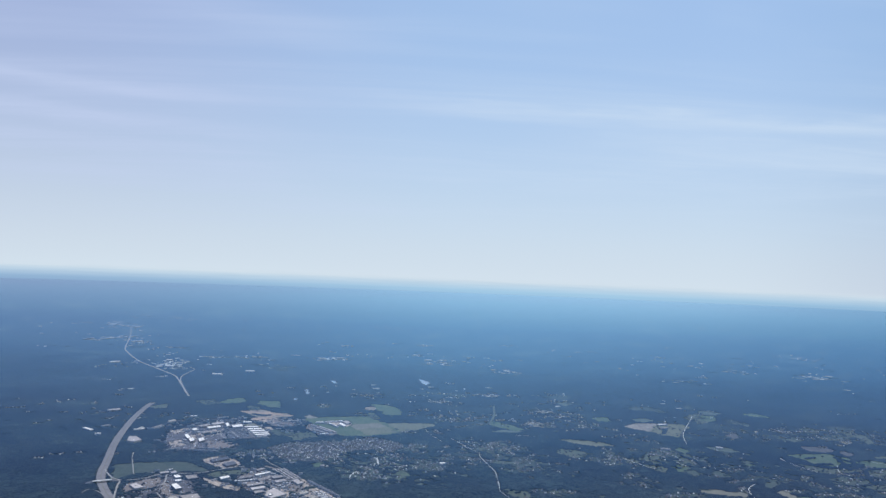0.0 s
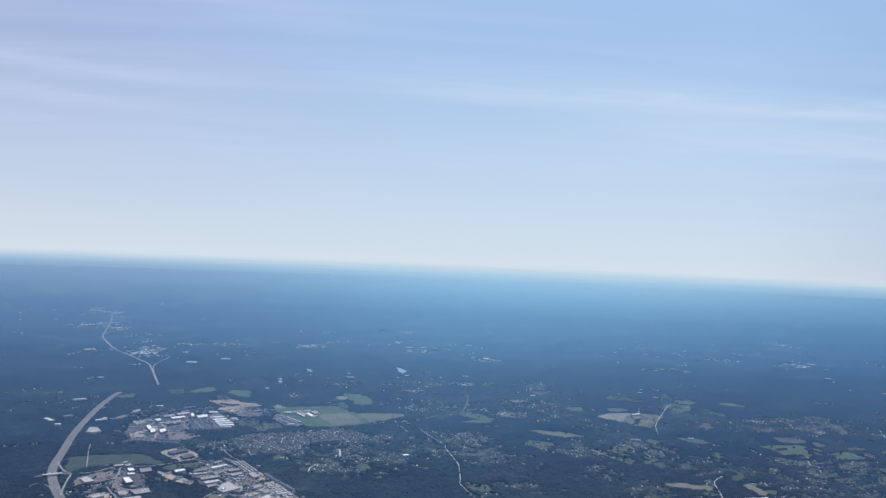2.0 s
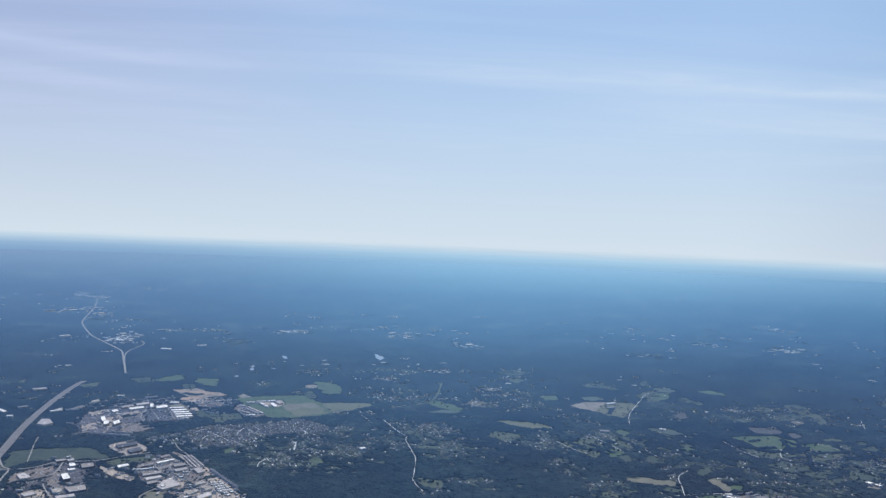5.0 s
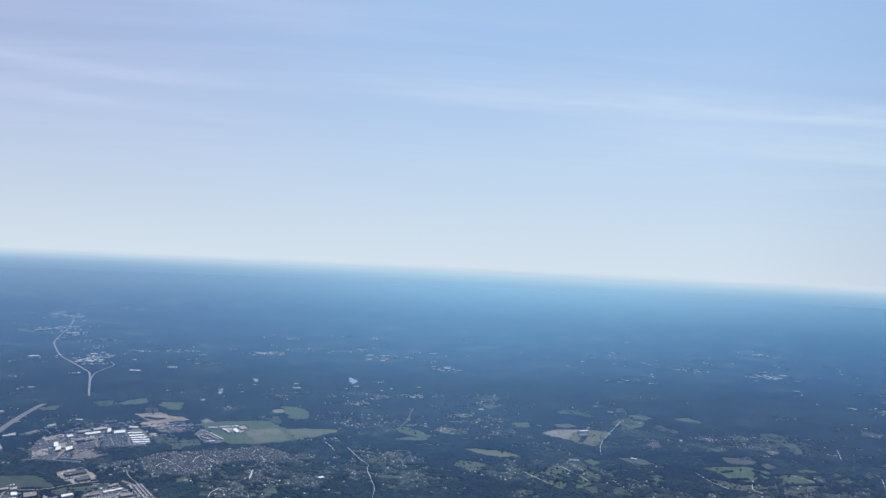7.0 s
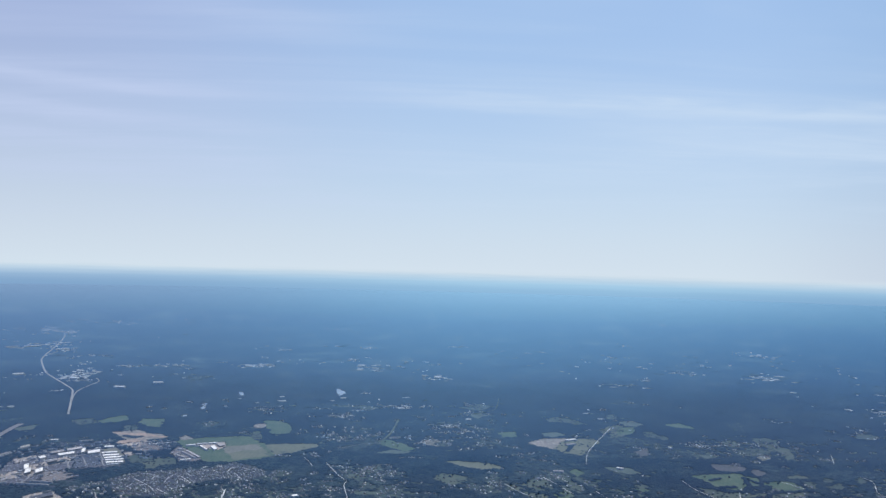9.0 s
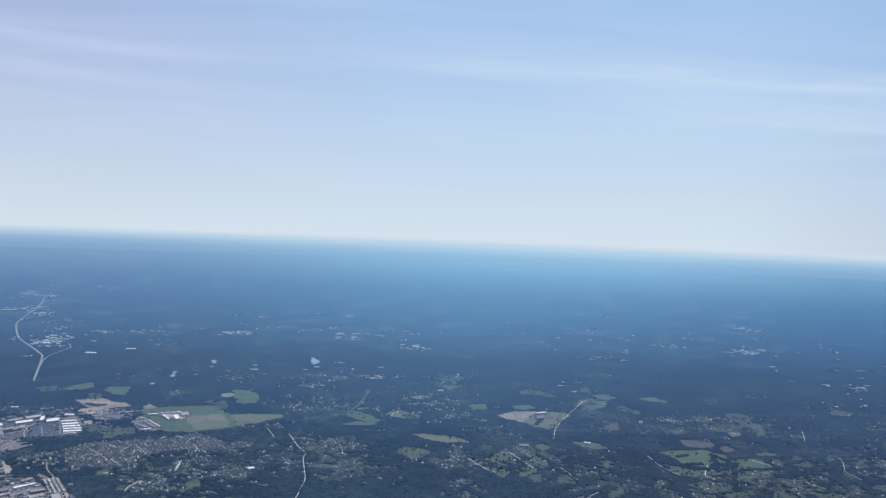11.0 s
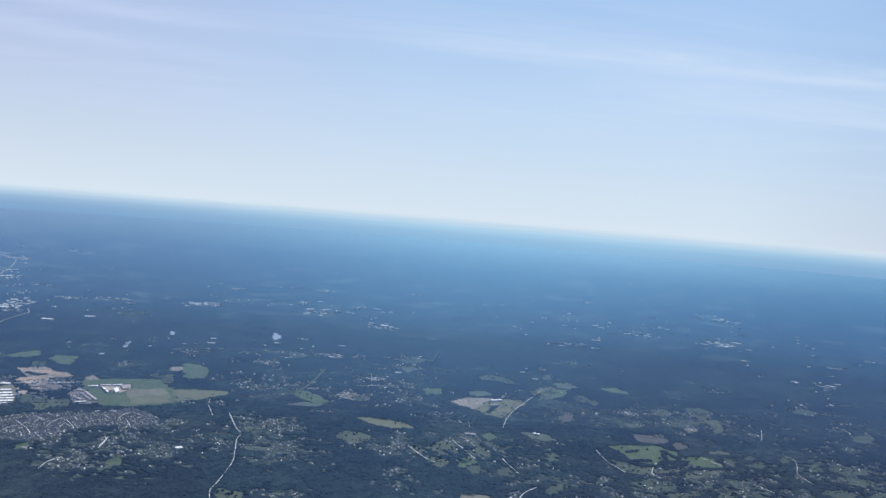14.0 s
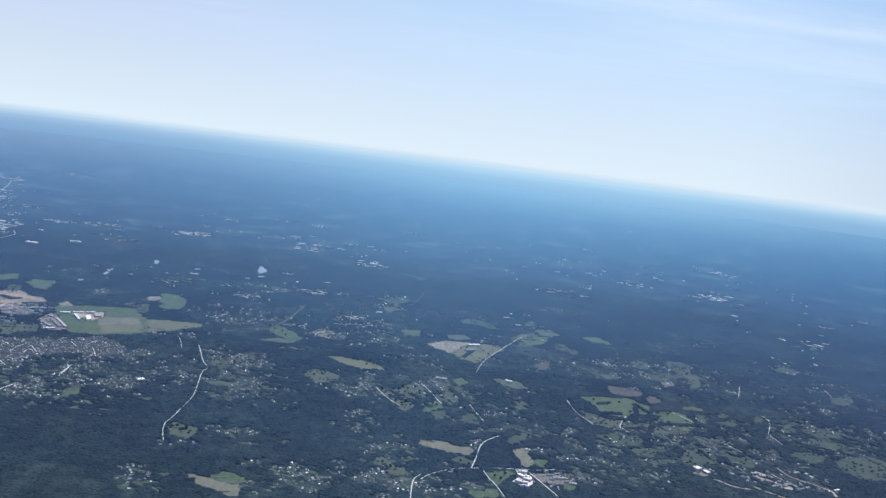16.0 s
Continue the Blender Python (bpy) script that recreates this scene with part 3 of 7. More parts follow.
field("pasture", GRASS_DULL, [(946, 1465), (982, 1470), (996, 1448), (962, 1426), (940, 1440)], "long dull green pasture with hedges")
field("pasture", GRASS_DULL, [(699, 1392), (726, 1408), (740, 1395), (717, 1371), (698, 1373)], "dull green pasture among houses")
field("pasture", GRASS_DULL, [(709, 1353), (744, 1371), (747, 1356), (716, 1338)], "dull green pasture among houses")
# paved lots
field("car_park", LOT, [(-295, 1290), (-278, 1342), (-271, 1379), (-237, 1349), (-193, 1275), (-156, 1222), (-117, 1162), (-94, 1141), (-112, 1124), (-163, 1127), (-190, 1104), (-202, 1131), (-194, 1161), (-230, 1184), (-253, 1200), (-276, 1247)], "tan and grey yards between the warehouses")
field("car_park", LOT_DARK, [(-477, 1520), (-504, 1617), (-484, 1687), (-436, 1703), (-393, 1724), (-357, 1664), (-321, 1609), (-349, 1578), (-387, 1571), (-400, 1495), (-422, 1465), (-451, 1468)], "grey asphalt lots of a works district")
field("car_park", LOT_DARK, [(-406, 1185), (-416, 1240), (-398, 1264), (-387, 1291), (-359, 1276), (-345, 1231), (-322, 1171), (-336, 1151), (-357, 1166), (-387, 1202), (-390, 1174)], "grey car parks round stores")
field("works_yard", YARD, [(-388, 1141), (-378, 1160), (-359, 1153), (-352, 1129), (-373, 1121)], "pinkish yard beside low buildings")
field("car_park", LOT, [(-357, 1114), (-345, 1130), (-327, 1109), (-336, 1085)], "grey yard beside low buildings")
field("school_yard", CREAM, [(527, 1262), (535, 1261), (544, 1244), (545, 1225), (538, 1213), (527, 1215), (520, 1224), (529, 1239)], "pale pinkish concrete school yard")
field("car_park", LOT, [(545, 1253), (581, 1268), (588, 1252), (580, 1232), (553, 1231)], "grey car park with parked cars")
# water
pond([(-56, 2540), (-36, 2512), (-22, 2462), (-36, 2415), (-44, 2465)])
pond([(-330, 2165), (-348, 2258), (-336, 2243), (-321, 2167)])
pond([(-346, 2070), (-343, 2103), (-335, 2081), (-338, 2057)])
pond([(-304, 2434), (-289, 2429), (-278, 2379), (-290, 2385)])
pond([(836, 1779), (856, 1795), (862, 1779), (841, 1759)])
# roads
road("motorway", [(-354, 1042), (-381, 1077), (-411, 1119), (-445, 1176), (-476, 1236), (-497, 1289), (-523, 1380), (-555, 1490), (-583, 1605), (-614, 1753), (-635, 1884), (-639, 1936)], 12.5, MOTOR, "four-lane pale concrete motorway with a grass median")
road("motorway", [(-594, 2056), (-644, 2183), (-705, 2336), (-738, 2411), (-789, 2488), (-860, 2591), (-931, 2693), (-993, 2805), (-1086, 2990), (-1127, 3086), (-1187, 3265), (-1252, 3468), (-1329, 3694), (-1365, 3799), (-1395, 3873)], 5.0, ASPHALT_WORN, "far stretch of pale motorway through woods")
road("slip_road", [(-644, 2183), (-687, 2301), (-710, 2376), (-718, 2426), (-722, 2480), (-725, 2537), (-730, 2572), (-760, 2627)], 3.0, ASPHALT_WORN, "pale slip road off the motorway")
road("lane", [(114, 1222), (105, 1247), (98, 1276), (99, 1303), (99, 1350), (98, 1396), (89, 1448), (79, 1505), (80, 1535)], 0.90, ASPHALT_PALE, "winding pale country lane through woods")
road("lane", [(80, 1535), (64, 1565), (47, 1612), (29, 1662)], 1.00, ASPHALT_PALE, "pale country lane among houses")
road("lane", [(-15, 1697), (-1, 1663), (11, 1628)], 0.94, ASPHALT_PALE, "short pale lane")
road("lane", [(494, 1689), (507, 1760), (520, 1808), (549, 1889), (584, 1981), (609, 2048)], 1.00, ASPHALT_PALE, "pale lane past a clay field")
road("lane", [(404, 1589), (417, 1554), (428, 1519), (439, 1487)], 0.94, ASPHALT_PALE, "straight pale drive")
road("lane", [(335, 1540), (353, 1497), (365, 1476), (375, 1461)], 0.94, ASPHALT_PALE, "curving pale drive")
road("lane", [(476, 1516), (485, 1477), (496, 1435)], 0.94, ASPHALT_PALE, "pale drive among hedges")
road("lane", [(414, 1198), (421, 1212), (436, 1228), (453, 1242), (473, 1250), (498, 1258), (532, 1265), (561, 1271), (579, 1280)], 1.00, ASPHALT_PALE, "pale village road past a school")
road("lane", [(473, 1252), (480, 1288), (487, 1331), (497, 1356), (516, 1382)], 1.00, ASPHALT_PALE, "pale lane climbing between fields")
road("lane", [(538, 1267), (550, 1241), (561, 1215), (572, 1188)], 1.12, ASPHALT_PALE, "pale village road beside a car park")
road("lane", [(487, 1247), (492, 1226), (500, 1205), (507, 1175)], 0.94, ASPHALT_PALE, "pale drive along a playing field")
road("lane", [(404, 1130), (404, 1168), (406, 1196), (413, 1212)], 0.94, ASPHALT_PALE, "pale lane into the village")
road("lane", [(964, 1644), (971, 1628), (967, 1601), (943, 1543)], 0.94, ASPHALT_PALE, "curving pale drive")
road("lane", [(941, 1537), (943, 1517), (945, 1493)], 0.87, ASPHALT_PALE, "pale drive among woods")
road("lane", [(998, 1831), (980, 1782), (962, 1736)], 0.94, ASPHALT_PALE, "short straight pale drive")
road("lane", [(722, 1545), (707, 1509), (700, 1483), (706, 1478)], 0.94, ASPHALT_PALE, "curving pale drive to a farm")
road("lane", [(846, 1469), (855, 1453), (863, 1435)], 0.94, ASPHALT_PALE, "pale drive among houses")
road("lane", [(637, 1596), (643, 1534), (660, 1481)], 0.94, ASPHALT_PALE, "pale lane along a hedge")
road("lane", [(1179, 1886), (1178, 1858), (1171, 1822)], 0.87, ASPHALT_PALE, "short pale drive")
road("lane", [(807, 1595), (820, 1574), (830, 1552)], 0.87, ASPHALT_PALE, "pale farm track")
road("lane", [(114, 1842), (129, 1936), (138, 2089)], 5, GRASS_DRY, "pale cleared line through the woods")
road("lane", [(159, 1714), (179, 1715), (199, 1713)], 1.12, ASPHALT_PALE, "pale cleared strip in the woods")
road("lane", [(-127, 1303), (-129, 1332), (-124, 1350), (-117, 1358)], 1.09, ASPHALT_PALE, "curved pale drive")
road("lane", [(-94, 1420), (-97, 1451), (-98, 1467)], 1.09, ASPHALT_PALE, "short pale drive")
road("lane", [(345, 2224), (369, 2268), (389, 2435)], 1.8, GRASS_DRY, "pale cleared line through the woods")
road("lane", [(-92, 1411), (-94, 1437), (-97, 1454), (-104, 1467)], 0.94, ASPHALT_PALE, "curved pale drive")
road("lane", [(-128, 1340), (-125, 1354), (-121, 1362)], 0.94, ASPHALT_PALE, "pale drive among houses")
# small clearings
glades([(773, 1825)], 120, 90, 30)
glades([(882, 1834)], 120, 90, 30)
glades([(753, 1521)], 110, 60, 26)
glades([(668, 1393)], 90, 50, 18)
glades([(807, 1441)], 110, 60, 30)
glades([(871, 1417)], 90, 40, 22)
glades([(1027, 1595)], 120, 80, 30)
glades([(1045, 1498)], 80, 50, 20)
glades([(1202, 1785)], 120, 90, 22)
glades([(1097, 1890)], 140, 90, 16)
glades([(366, 1538)], 90, 50, 22)
glades([(452, 1544)], 70, 60, 20)
glades([(526, 1606)], 90, 70, 16)
glades([(603, 1491)], 90, 60, 12)
glades([(604, 1827)], 150, 100, 16)
glades([(284, 1843)], 140, 60, 20)
glades([(167, 1425)], 90, 60, 18)
glades([(119, 1592)], 90, 50, 16)
glades([(-46, 1336)], 110, 60, 24)
glades([(-114, 1387)], 90, 60, 18)
glades([(-33, 1453)], 80, 60, 16)
glades([(379, 1184)], 60, 40, 12)
glades([(449, 1189)], 70, 30, 12)
glades([(647, 1285)], 110, 40, 16)
glades([(257, 1131)], 60, 40, 8)
glades([(330, 1363)], 40, 40, 6)
glades([(203, 1263)], 40, 30, 6)
glades([(117, 1499)], 90, 70, 20)
glades([(-12, 1435)], 90, 60, 20)
glades([(-143, 1451)], 100, 70, 24)
glades([(-521, 1776)], 160, 60, 20)
glades([(-705, 1732)], 140, 120, 14)
glades([(-276, 1426)], 80, 50, 12)
glades([(16, 1894)], 200, 90, 22)
glades([(213, 2079)], 200, 100, 22)
# house clusters
houses([(-150, 1461)], 90, 60, 14)
houses([(-61, 1504)], 70, 70, 22)
houses([(-107, 1404)], 80, 70, 10)
houses([(-204, 1539)], 90, 60, 10)
houses([(-128, 1563)], 90, 50, 12)
houses([(-53, 1526)], 60, 60, 14)
houses([(107, 1604)], 80, 60, 16)
houses([(146, 1444)], 90, 60, 18)
houses([(111, 1488)], 60, 60, 8)
houses([(-48, 1752)], 120, 60, 14)
houses([(29, 1931)], 140, 80, 22)
houses([(262, 2078)], 130, 80, 18)
houses([(307, 1513)], 70, 40, 12)
houses([(362, 1601)], 120, 60, 18)
houses([(435, 1633)], 60, 40, 8)
houses([(484, 1445)], 60, 60, 10)
houses([(324, 1349)], 40, 50, 8)
houses([(372, 1191)], 60, 50, 14)
houses([(430, 1200)], 70, 50, 14)
houses([(322, 1136)], 60, 40, 10)
houses([(258, 1155)], 50, 40, 8)
houses([(126, 1099)], 50, 40, 6)
houses([(565, 1250)], 60, 30, 12)
houses([(759, 1859)], 60, 80, 12)
houses([(839, 1876)], 120, 90, 14)
houses([(847, 1744)], 100, 60, 12)
houses([(943, 1822)], 100, 80, 10)
houses([(767, 1475)], 120, 60, 18)
houses([(832, 1498)], 120, 60, 16)
houses([(673, 1341)], 140, 50, 18)
houses([(853, 1434)], 100, 60, 14)
houses([(812, 1337)], 50, 20, 8)
houses([(967, 1496)], 80, 50, 10)
houses([(1197, 1818)], 120, 70, 14)
houses([(1139, 1636)], 100, 60, 8)
houses([(1152, 2000)], 120, 60, 10)
houses([(680, 2306)], 200, 160, 14)
houses([(239, 1867)], 120, 50, 14)
houses([(393, 1787)], 150, 60, 12)
houses([(50, 1524)], 100, 60, 12)
houses([(186, 1277)], 50, 30, 5)
houses([(131, 1212)], 20, 20, 3)
houses([(-838, 1906)], 160, 160, 22)
houses([(-650, 1810)], 120, 120, 18)
houses([(-585, 1408)], 60, 60, 10)
houses([(-439, 1120)], 40, 40, 8)
houses([(-158, 1533)], 120, 80, 14)
houses([(-246, 1493)], 60, 60, 8)
houses([(-313, 1460)], 60, 60, 14)
houses([(-124, 1343)], 80, 60, 8)
houses([(-30, 1432)], 80, 60, 10)
houses([(7, 1420)], 50, 50, 10)
houses([(107, 1497)], 90, 80, 18)
houses([(-159, 2177)], 300, 160, 26)
houses([(71, 1917)], 160, 80, 22)
houses([(247, 1959)], 200, 120, 22)
houses([(325, 1785)], 100, 50, 8)
houses([(-531, 1773)], 140, 60, 20)
houses([(-826, 2684)], 200, 200, 24)
houses([(-1487, 3700)], 300, 200, 26)
houses([(-34, 3176)], 300, 200, 16)
houses([(879, 3278)], 300, 250, 16)
houses([(1366, 3468)], 300, 250, 14)
houses([(-385, 3116)], 300, 160, 12)
# large buildings: the ends of the long axis, width, height
shed([(-659, 1615), (-636, 1594)], 7, 4, WHITE_ROOF, "low white-roofed building among trees")
shed([(-618, 1562), (-608, 1564)], 7, 5, WHITE_ROOF, "low white-roofed building among trees")
shed([(-634, 1637), (-624, 1650)], 7, 4, GREY_ROOF, "low grey-roofed building among trees")
shed([(-689, 1807), (-670, 1825)], 14, 5, PINK_ROOF, "pale pink-roofed building among woods")
shed([(-182, 1379), (-176, 1380)], 6, 5, PINK_ROOF, "tan-roofed house on a green lot")
shed([(523, 1223), (537, 1219)], 5, 5, CREAM, "school block with a cream roof")
shed([(528, 1243), (536, 1237)], 5, 5, WHITE_ROOF, "school block with a pale roof")
shed([(529, 1210), (538, 1208)], 4, 5, CREAM, "school block with a cream roof")
shed([(767, 1336), (775, 1341)], 8, 6, WHITE_ROOF, "bright white barn beside a yard")
shed([(779, 1336), (783, 1327)], 6, 4, WHITE_ROOF, "long white barn beside a yard")
shed([(9, 1430), (17, 1437)], 8, 4, WHITE_ROOF, "white-roofed house with white trailers among trees")
shed([(426, 1629), (444, 1627)], 9, 4, GREY_ROOF, "pale-roofed barn among pastures")
shed([(543, 1664), (554, 1659)], 6, 4, WHITE_ROOF, "white barn among woods")
shed([(488, 1895), (510, 1907)], 8, 4, WHITE_ROOF, "white-roofed barns in a clay field")
shed([(481, 1850), (499, 1859)], 8, 4, GREY_ROOF, "pale barns in a clay field")
shed([(570, 1248), (588, 1250)], 5, 3, GREY_ROOF, "grey-roofed hall beside a car park")
shed([(854, 1344), (862, 1343)], 7, 4, PINK_ROOF, "new house block with a pink roof")
shed([(-647, 2464), (-618, 2463)], 12, 5, WHITE_ROOF, "far long white warehouse among woods")
shed([(-572, 2552), (-546, 2561)], 12, 6, WHITE_ROOF, "far long white warehouse among woods")
shed([(683, 1840), (688, 1841)], 7, 6, WHITE_ROOF, "bright white barn among woods")
shed([(199, 1820), (203, 1821)], 6, 6, WHITE_ROOF, "bright white house beside a pasture")
shed([(1287, 2352), (1296, 2357)], 8, 7, WHITE_ROOF, "bright white house among far woods")
shed([(215, 2825), (237, 2819)], 12, 5, WHITE_ROOF, "far white hall in haze")
shed([(-877, 2769), (-859, 2776)], 14, 5, WHITE_ROOF, "far white store in haze")
shed([(-824, 2700), (-805, 2708)], 14, 5, GREY_ROOF, "far pale store in haze")
shed([(-830, 2612), (-804, 2609)], 14, 5, WHITE_ROOF, "far white store in haze")
shed([(-1013, 2652), (-991, 2676)], 12, 5, WHITE_ROOF, "far white hall in haze")
shed([(-1344, 3406), (-1306, 3454)], 16, 6, WHITE_ROOF, "far white stores in haze")
shed([(-1399, 3375), (-1371, 3417)], 16, 6, GREY_ROOF, "far pale stores in haze")
shed([(-1194, 3338), (-1165, 3378)], 16, 6, WHITE_ROOF, "far white stores in haze")
field("cleared_earth", CLAY, [(761, 1324), (777, 1353), (789, 1353), (787, 1333), (774, 1321)], "pale ground round white barns")
field("pasture", GRASS_DULL, [(760, 1377), (778, 1413), (817, 1421), (802, 1369), (779, 1354), (762, 1356)], "dull green pasture beside white barns")
field("pasture", GRASS_DULL, [(522, 1365), (540, 1393), (561, 1413), (561, 1396), (545, 1368), (529, 1349)], "dull green pasture beside a lane")
field("pasture", GRASS_DULL, [(804, 1819), (851, 1861), (885, 1843), (863, 1802), (819, 1794)], "dull green pasture among houses")
field("pasture", GRASS_DULL, [(653, 1543), (677, 1530), (689, 1510), (676, 1477), (659, 1499)], "dull green pasture along a hedge")
field("pasture", GRASS_DULL, [(443, 1272), (460, 1285), (476, 1271), (470, 1258), (450, 1263)], "dull green pasture beside a lane")
field("bare_field", CLAY, [(189, 1859), (216, 1875), (255, 1847), (250, 1816), (219, 1817)], "pale tan field with a yard")
field("lawn", GRASS_DRY, [(335, 1540), (357, 1534), (364, 1493), (344, 1499)], "pale green pasture dotted with trees")
field("lawn", GRASS_DRY, [(360, 1491), (380, 1508), (398, 1470), (387, 1439), (371, 1448)], "pale green pasture dotted with trees")
field("lawn", GRASS_DULL, [(419, 1446), (443, 1466), (451, 1438), (432, 1413)], "dull green pasture among hedges")
field("lawn", GRASS_DULL, [(467, 1478), (483, 1458), (491, 1418), (479, 1419), (469, 1440)], "dull green pasture along a drive")
hedge([(749, 1527), (783, 1618)], 3)
hedge([(725, 1537), (746, 1526), (787, 1528)], 4)
hedge([(787, 1528), (827, 1538)], 4)
hedge([(760, 1523), (727, 1436)], 3)
hedge([(687, 1548), (714, 1553)], 4)
hedge([(687, 1595), (707, 1609)], 3)
hedge([(751, 1614), (765, 1581)], 5)
hedge([(359, 1505), (385, 1487)], 4)
hedge([(396, 1521), (419, 1473)], 3)
hedge([(453, 1575), (478, 1510)], 4)
hedge([(496, 1862), (476, 1798)], 2)
hedge([(715, 1660), (761, 1653)], 4)
hedge([(857, 1347), (877, 1326)], 3)
hedge([(863, 1343), (876, 1337)], 3)
hedge([(-363, 1528), (-320, 1570)], 4)
hedge([(-295, 1561), (-286, 1612)], 4)
lone([(732, 1563), (794, 1587), (801, 1586), (794, 1575)])
lone([(287, 1685), (293, 1680), (314, 1686), (310, 1658), (321, 1664), (327, 1663)])
lone([(237, 1558), (252, 1578), (115, 1268), (125, 1257), (127, 1266)])
lone([(370, 1534), (375, 1554), (384, 1546), (395, 1557), (402, 1538), (391, 1518), (380, 1523)])
lone([(345, 1529), (352, 1517), (369, 1475), (378, 1467), (384, 1481), (391, 1462)])
lone([(412, 1470), (423, 1485), (429, 1480), (440, 1548), (448, 1564), (455, 1536)])
lone([(499, 1228), (506, 1223), (512, 1239), (384, 1220), (377, 1221)])
lone([(682, 1608), (702, 1592), (724, 1610), (754, 1601)])
lone([(109, 1850), (123, 1831), (138, 1823), (150, 1793)])
blocks([(-293, 1703)], 70, 60, 22, 15)
blocks([(568, 1250)], 32, 14, 14, 15)
blocks([(890, 1345)], 60, 30, 14, 25)
# the town
field("park", GRASS_DULL, [(-466, 1247), (-489, 1314), (-498, 1344), (-474, 1359), (-428, 1375), (-398, 1377), (-369, 1357), (-346, 1322), (-402, 1309), (-446, 1295), (-457, 1267)], "dark green open park ground")
field("town_ground", ESTATE, [(-541, 1692), (-506, 1766), (-405, 1790), (-318, 1690), (-291, 1576), (-336, 1507), (-348, 1453), (-443, 1435), (-490, 1459), (-492, 1535)], "dull bare ground of a works district")
field("town_ground", ESTATE, [(-305, 1319), (-291, 1356), (-266, 1375), (-232, 1363), (-186, 1287), (-84, 1138), (-138, 1107), (-200, 1131), (-222, 1165), (-269, 1220)], "dull bare ground of a works district")
field("town_ground", ESTATE, [(-430, 1178), (-443, 1239), (-415, 1300), (-360, 1313), (-348, 1285), (-311, 1164), (-311, 1119), (-320, 1081), (-347, 1087), (-388, 1133)], "dull bare ground round stores")
field("car_park", LOT, [(-429, 1189), (-438, 1228), (-426, 1254), (-405, 1273), (-397, 1258), (-394, 1229), (-389, 1207), (-396, 1197), (-414, 1186)], "grey asphalt car park behind a road")
field("car_park", LOT, [(-386, 1210), (-388, 1236), (-388, 1254), (-365, 1210), (-349, 1202), (-337, 1184), (-342, 1170), (-359, 1170), (-375, 1186)], "grey asphalt car park beside stores")
field("car_park", YARD, [(-392, 1144), (-380, 1164), (-366, 1164), (-355, 1153), (-361, 1137), (-378, 1132)], "pale pinkish concrete yard")
field("car_park", LOT, [(-369, 1166), (-354, 1153), (-338, 1130), (-319, 1133), (-321, 1118), (-342, 1125)], "grey asphalt car park beside stores")
field("lawn", GRASS_DULL, [(-330, 1117), (-323, 1130), (-311, 1119), (-314, 1100)], "dull green lawn behind stores")
field("car_park", YARD, [(-472, 1525), (-450, 1558), (-430, 1515), (-453, 1484)], "pale grey car park beside works")
field("car_park", YARD, [(-502, 1623), (-481, 1665), (-467, 1636), (-484, 1595)], "pale grey car park beside works")
field("car_park", YARD, [(-448, 1603), (-426, 1655), (-411, 1648), (-403, 1613), (-430, 1582)], "pale grey car park beside works")
field("car_park", LOT, [(-415, 1546), (-382, 1557), (-349, 1531), (-361, 1493), (-391, 1487)], "grey car park beside works")
field("works_yard", YARD, [(-456, 1586), (-446, 1598), (-423, 1544), (-418, 1508), (-428, 1515)], "pale yard between tall white works")
field("works_yard", ASPHALT, [(-404, 1633), (-391, 1680), (-371, 1679), (-344, 1600), (-377, 1573)], "dark asphalt yard with pale lanes")
field("works_yard", HAY, [(-385, 1715), (-367, 1737), (-351, 1712), (-311, 1627), (-311, 1602), (-335, 1597)], "brown yard between long parallel sheds")
field("car_park", YARD, [(-378, 1399), (-371, 1416), (-352, 1436), (-338, 1422), (-313, 1392), (-308, 1371), (-316, 1355), (-329, 1342), (-348, 1360), (-369, 1382)], "oval pale car park round low buildings")
field("pasture", GRASS_DRY, [(-350, 1305), (-311, 1338), (-290, 1353), (-285, 1326), (-309, 1305), (-326, 1289)], "green ground beside a car park")
field("works_yard", YARD, [(-346, 1286), (-331, 1276), (-303, 1259), (-277, 1233), (-274, 1216), (-294, 1224), (-321, 1246), (-337, 1268)], "pale pinkish strip of yards beside woods")
field("car_park", LOT, [(-289, 1276), (-283, 1330), (-264, 1361), (-229, 1325), (-207, 1265), (-224, 1244), (-244, 1241), (-256, 1211)], "grey yards between grey warehouses")
field("works_yard", YARD, [(-237, 1186), (-237, 1231), (-224, 1244), (-200, 1214), (-205, 1186), (-222, 1178)], "pale yard beside a wide warehouse")
field("works_yard", YARD, [(-257, 1348), (-235, 1359), (-199, 1298), (-204, 1278), (-226, 1306)], "pale yard between long parallel warehouses")
field("works_yard", YARD, [(-213, 1302), (-208, 1316), (-184, 1275), (-148, 1222), (-124, 1179), (-103, 1155), (-105, 1137), (-127, 1151), (-142, 1172), (-163, 1208), (-187, 1250)], "pale pinkish truck yard in a long strip")
field("works_yard", YARD, [(-195, 1177), (-182, 1205), (-173, 1223), (-142, 1174), (-126, 1149), (-143, 1125), (-173, 1144)], "pale pinkish works yard")
field("works_yard", YARD, [(-198, 1126), (-192, 1162), (-172, 1145), (-142, 1122), (-152, 1105), (-186, 1100)], "pale concrete works yard")
field("works_yard", YARD, [(-110, 1139), (-85, 1138), (-68, 1126), (-76, 1111), (-105, 1116)], "pale concrete works yard")
field("playing_field", GRASS_DULL, [(-197, 1261), (-184, 1263), (-165, 1236), (-176, 1223), (-191, 1238)], "dull green ground beside a truck yard")
field("bare_field", HAY, [(-238, 1168), (-230, 1179), (-216, 1173), (-214, 1146), (-230, 1136)], "brown looped yard at the wood's edge")
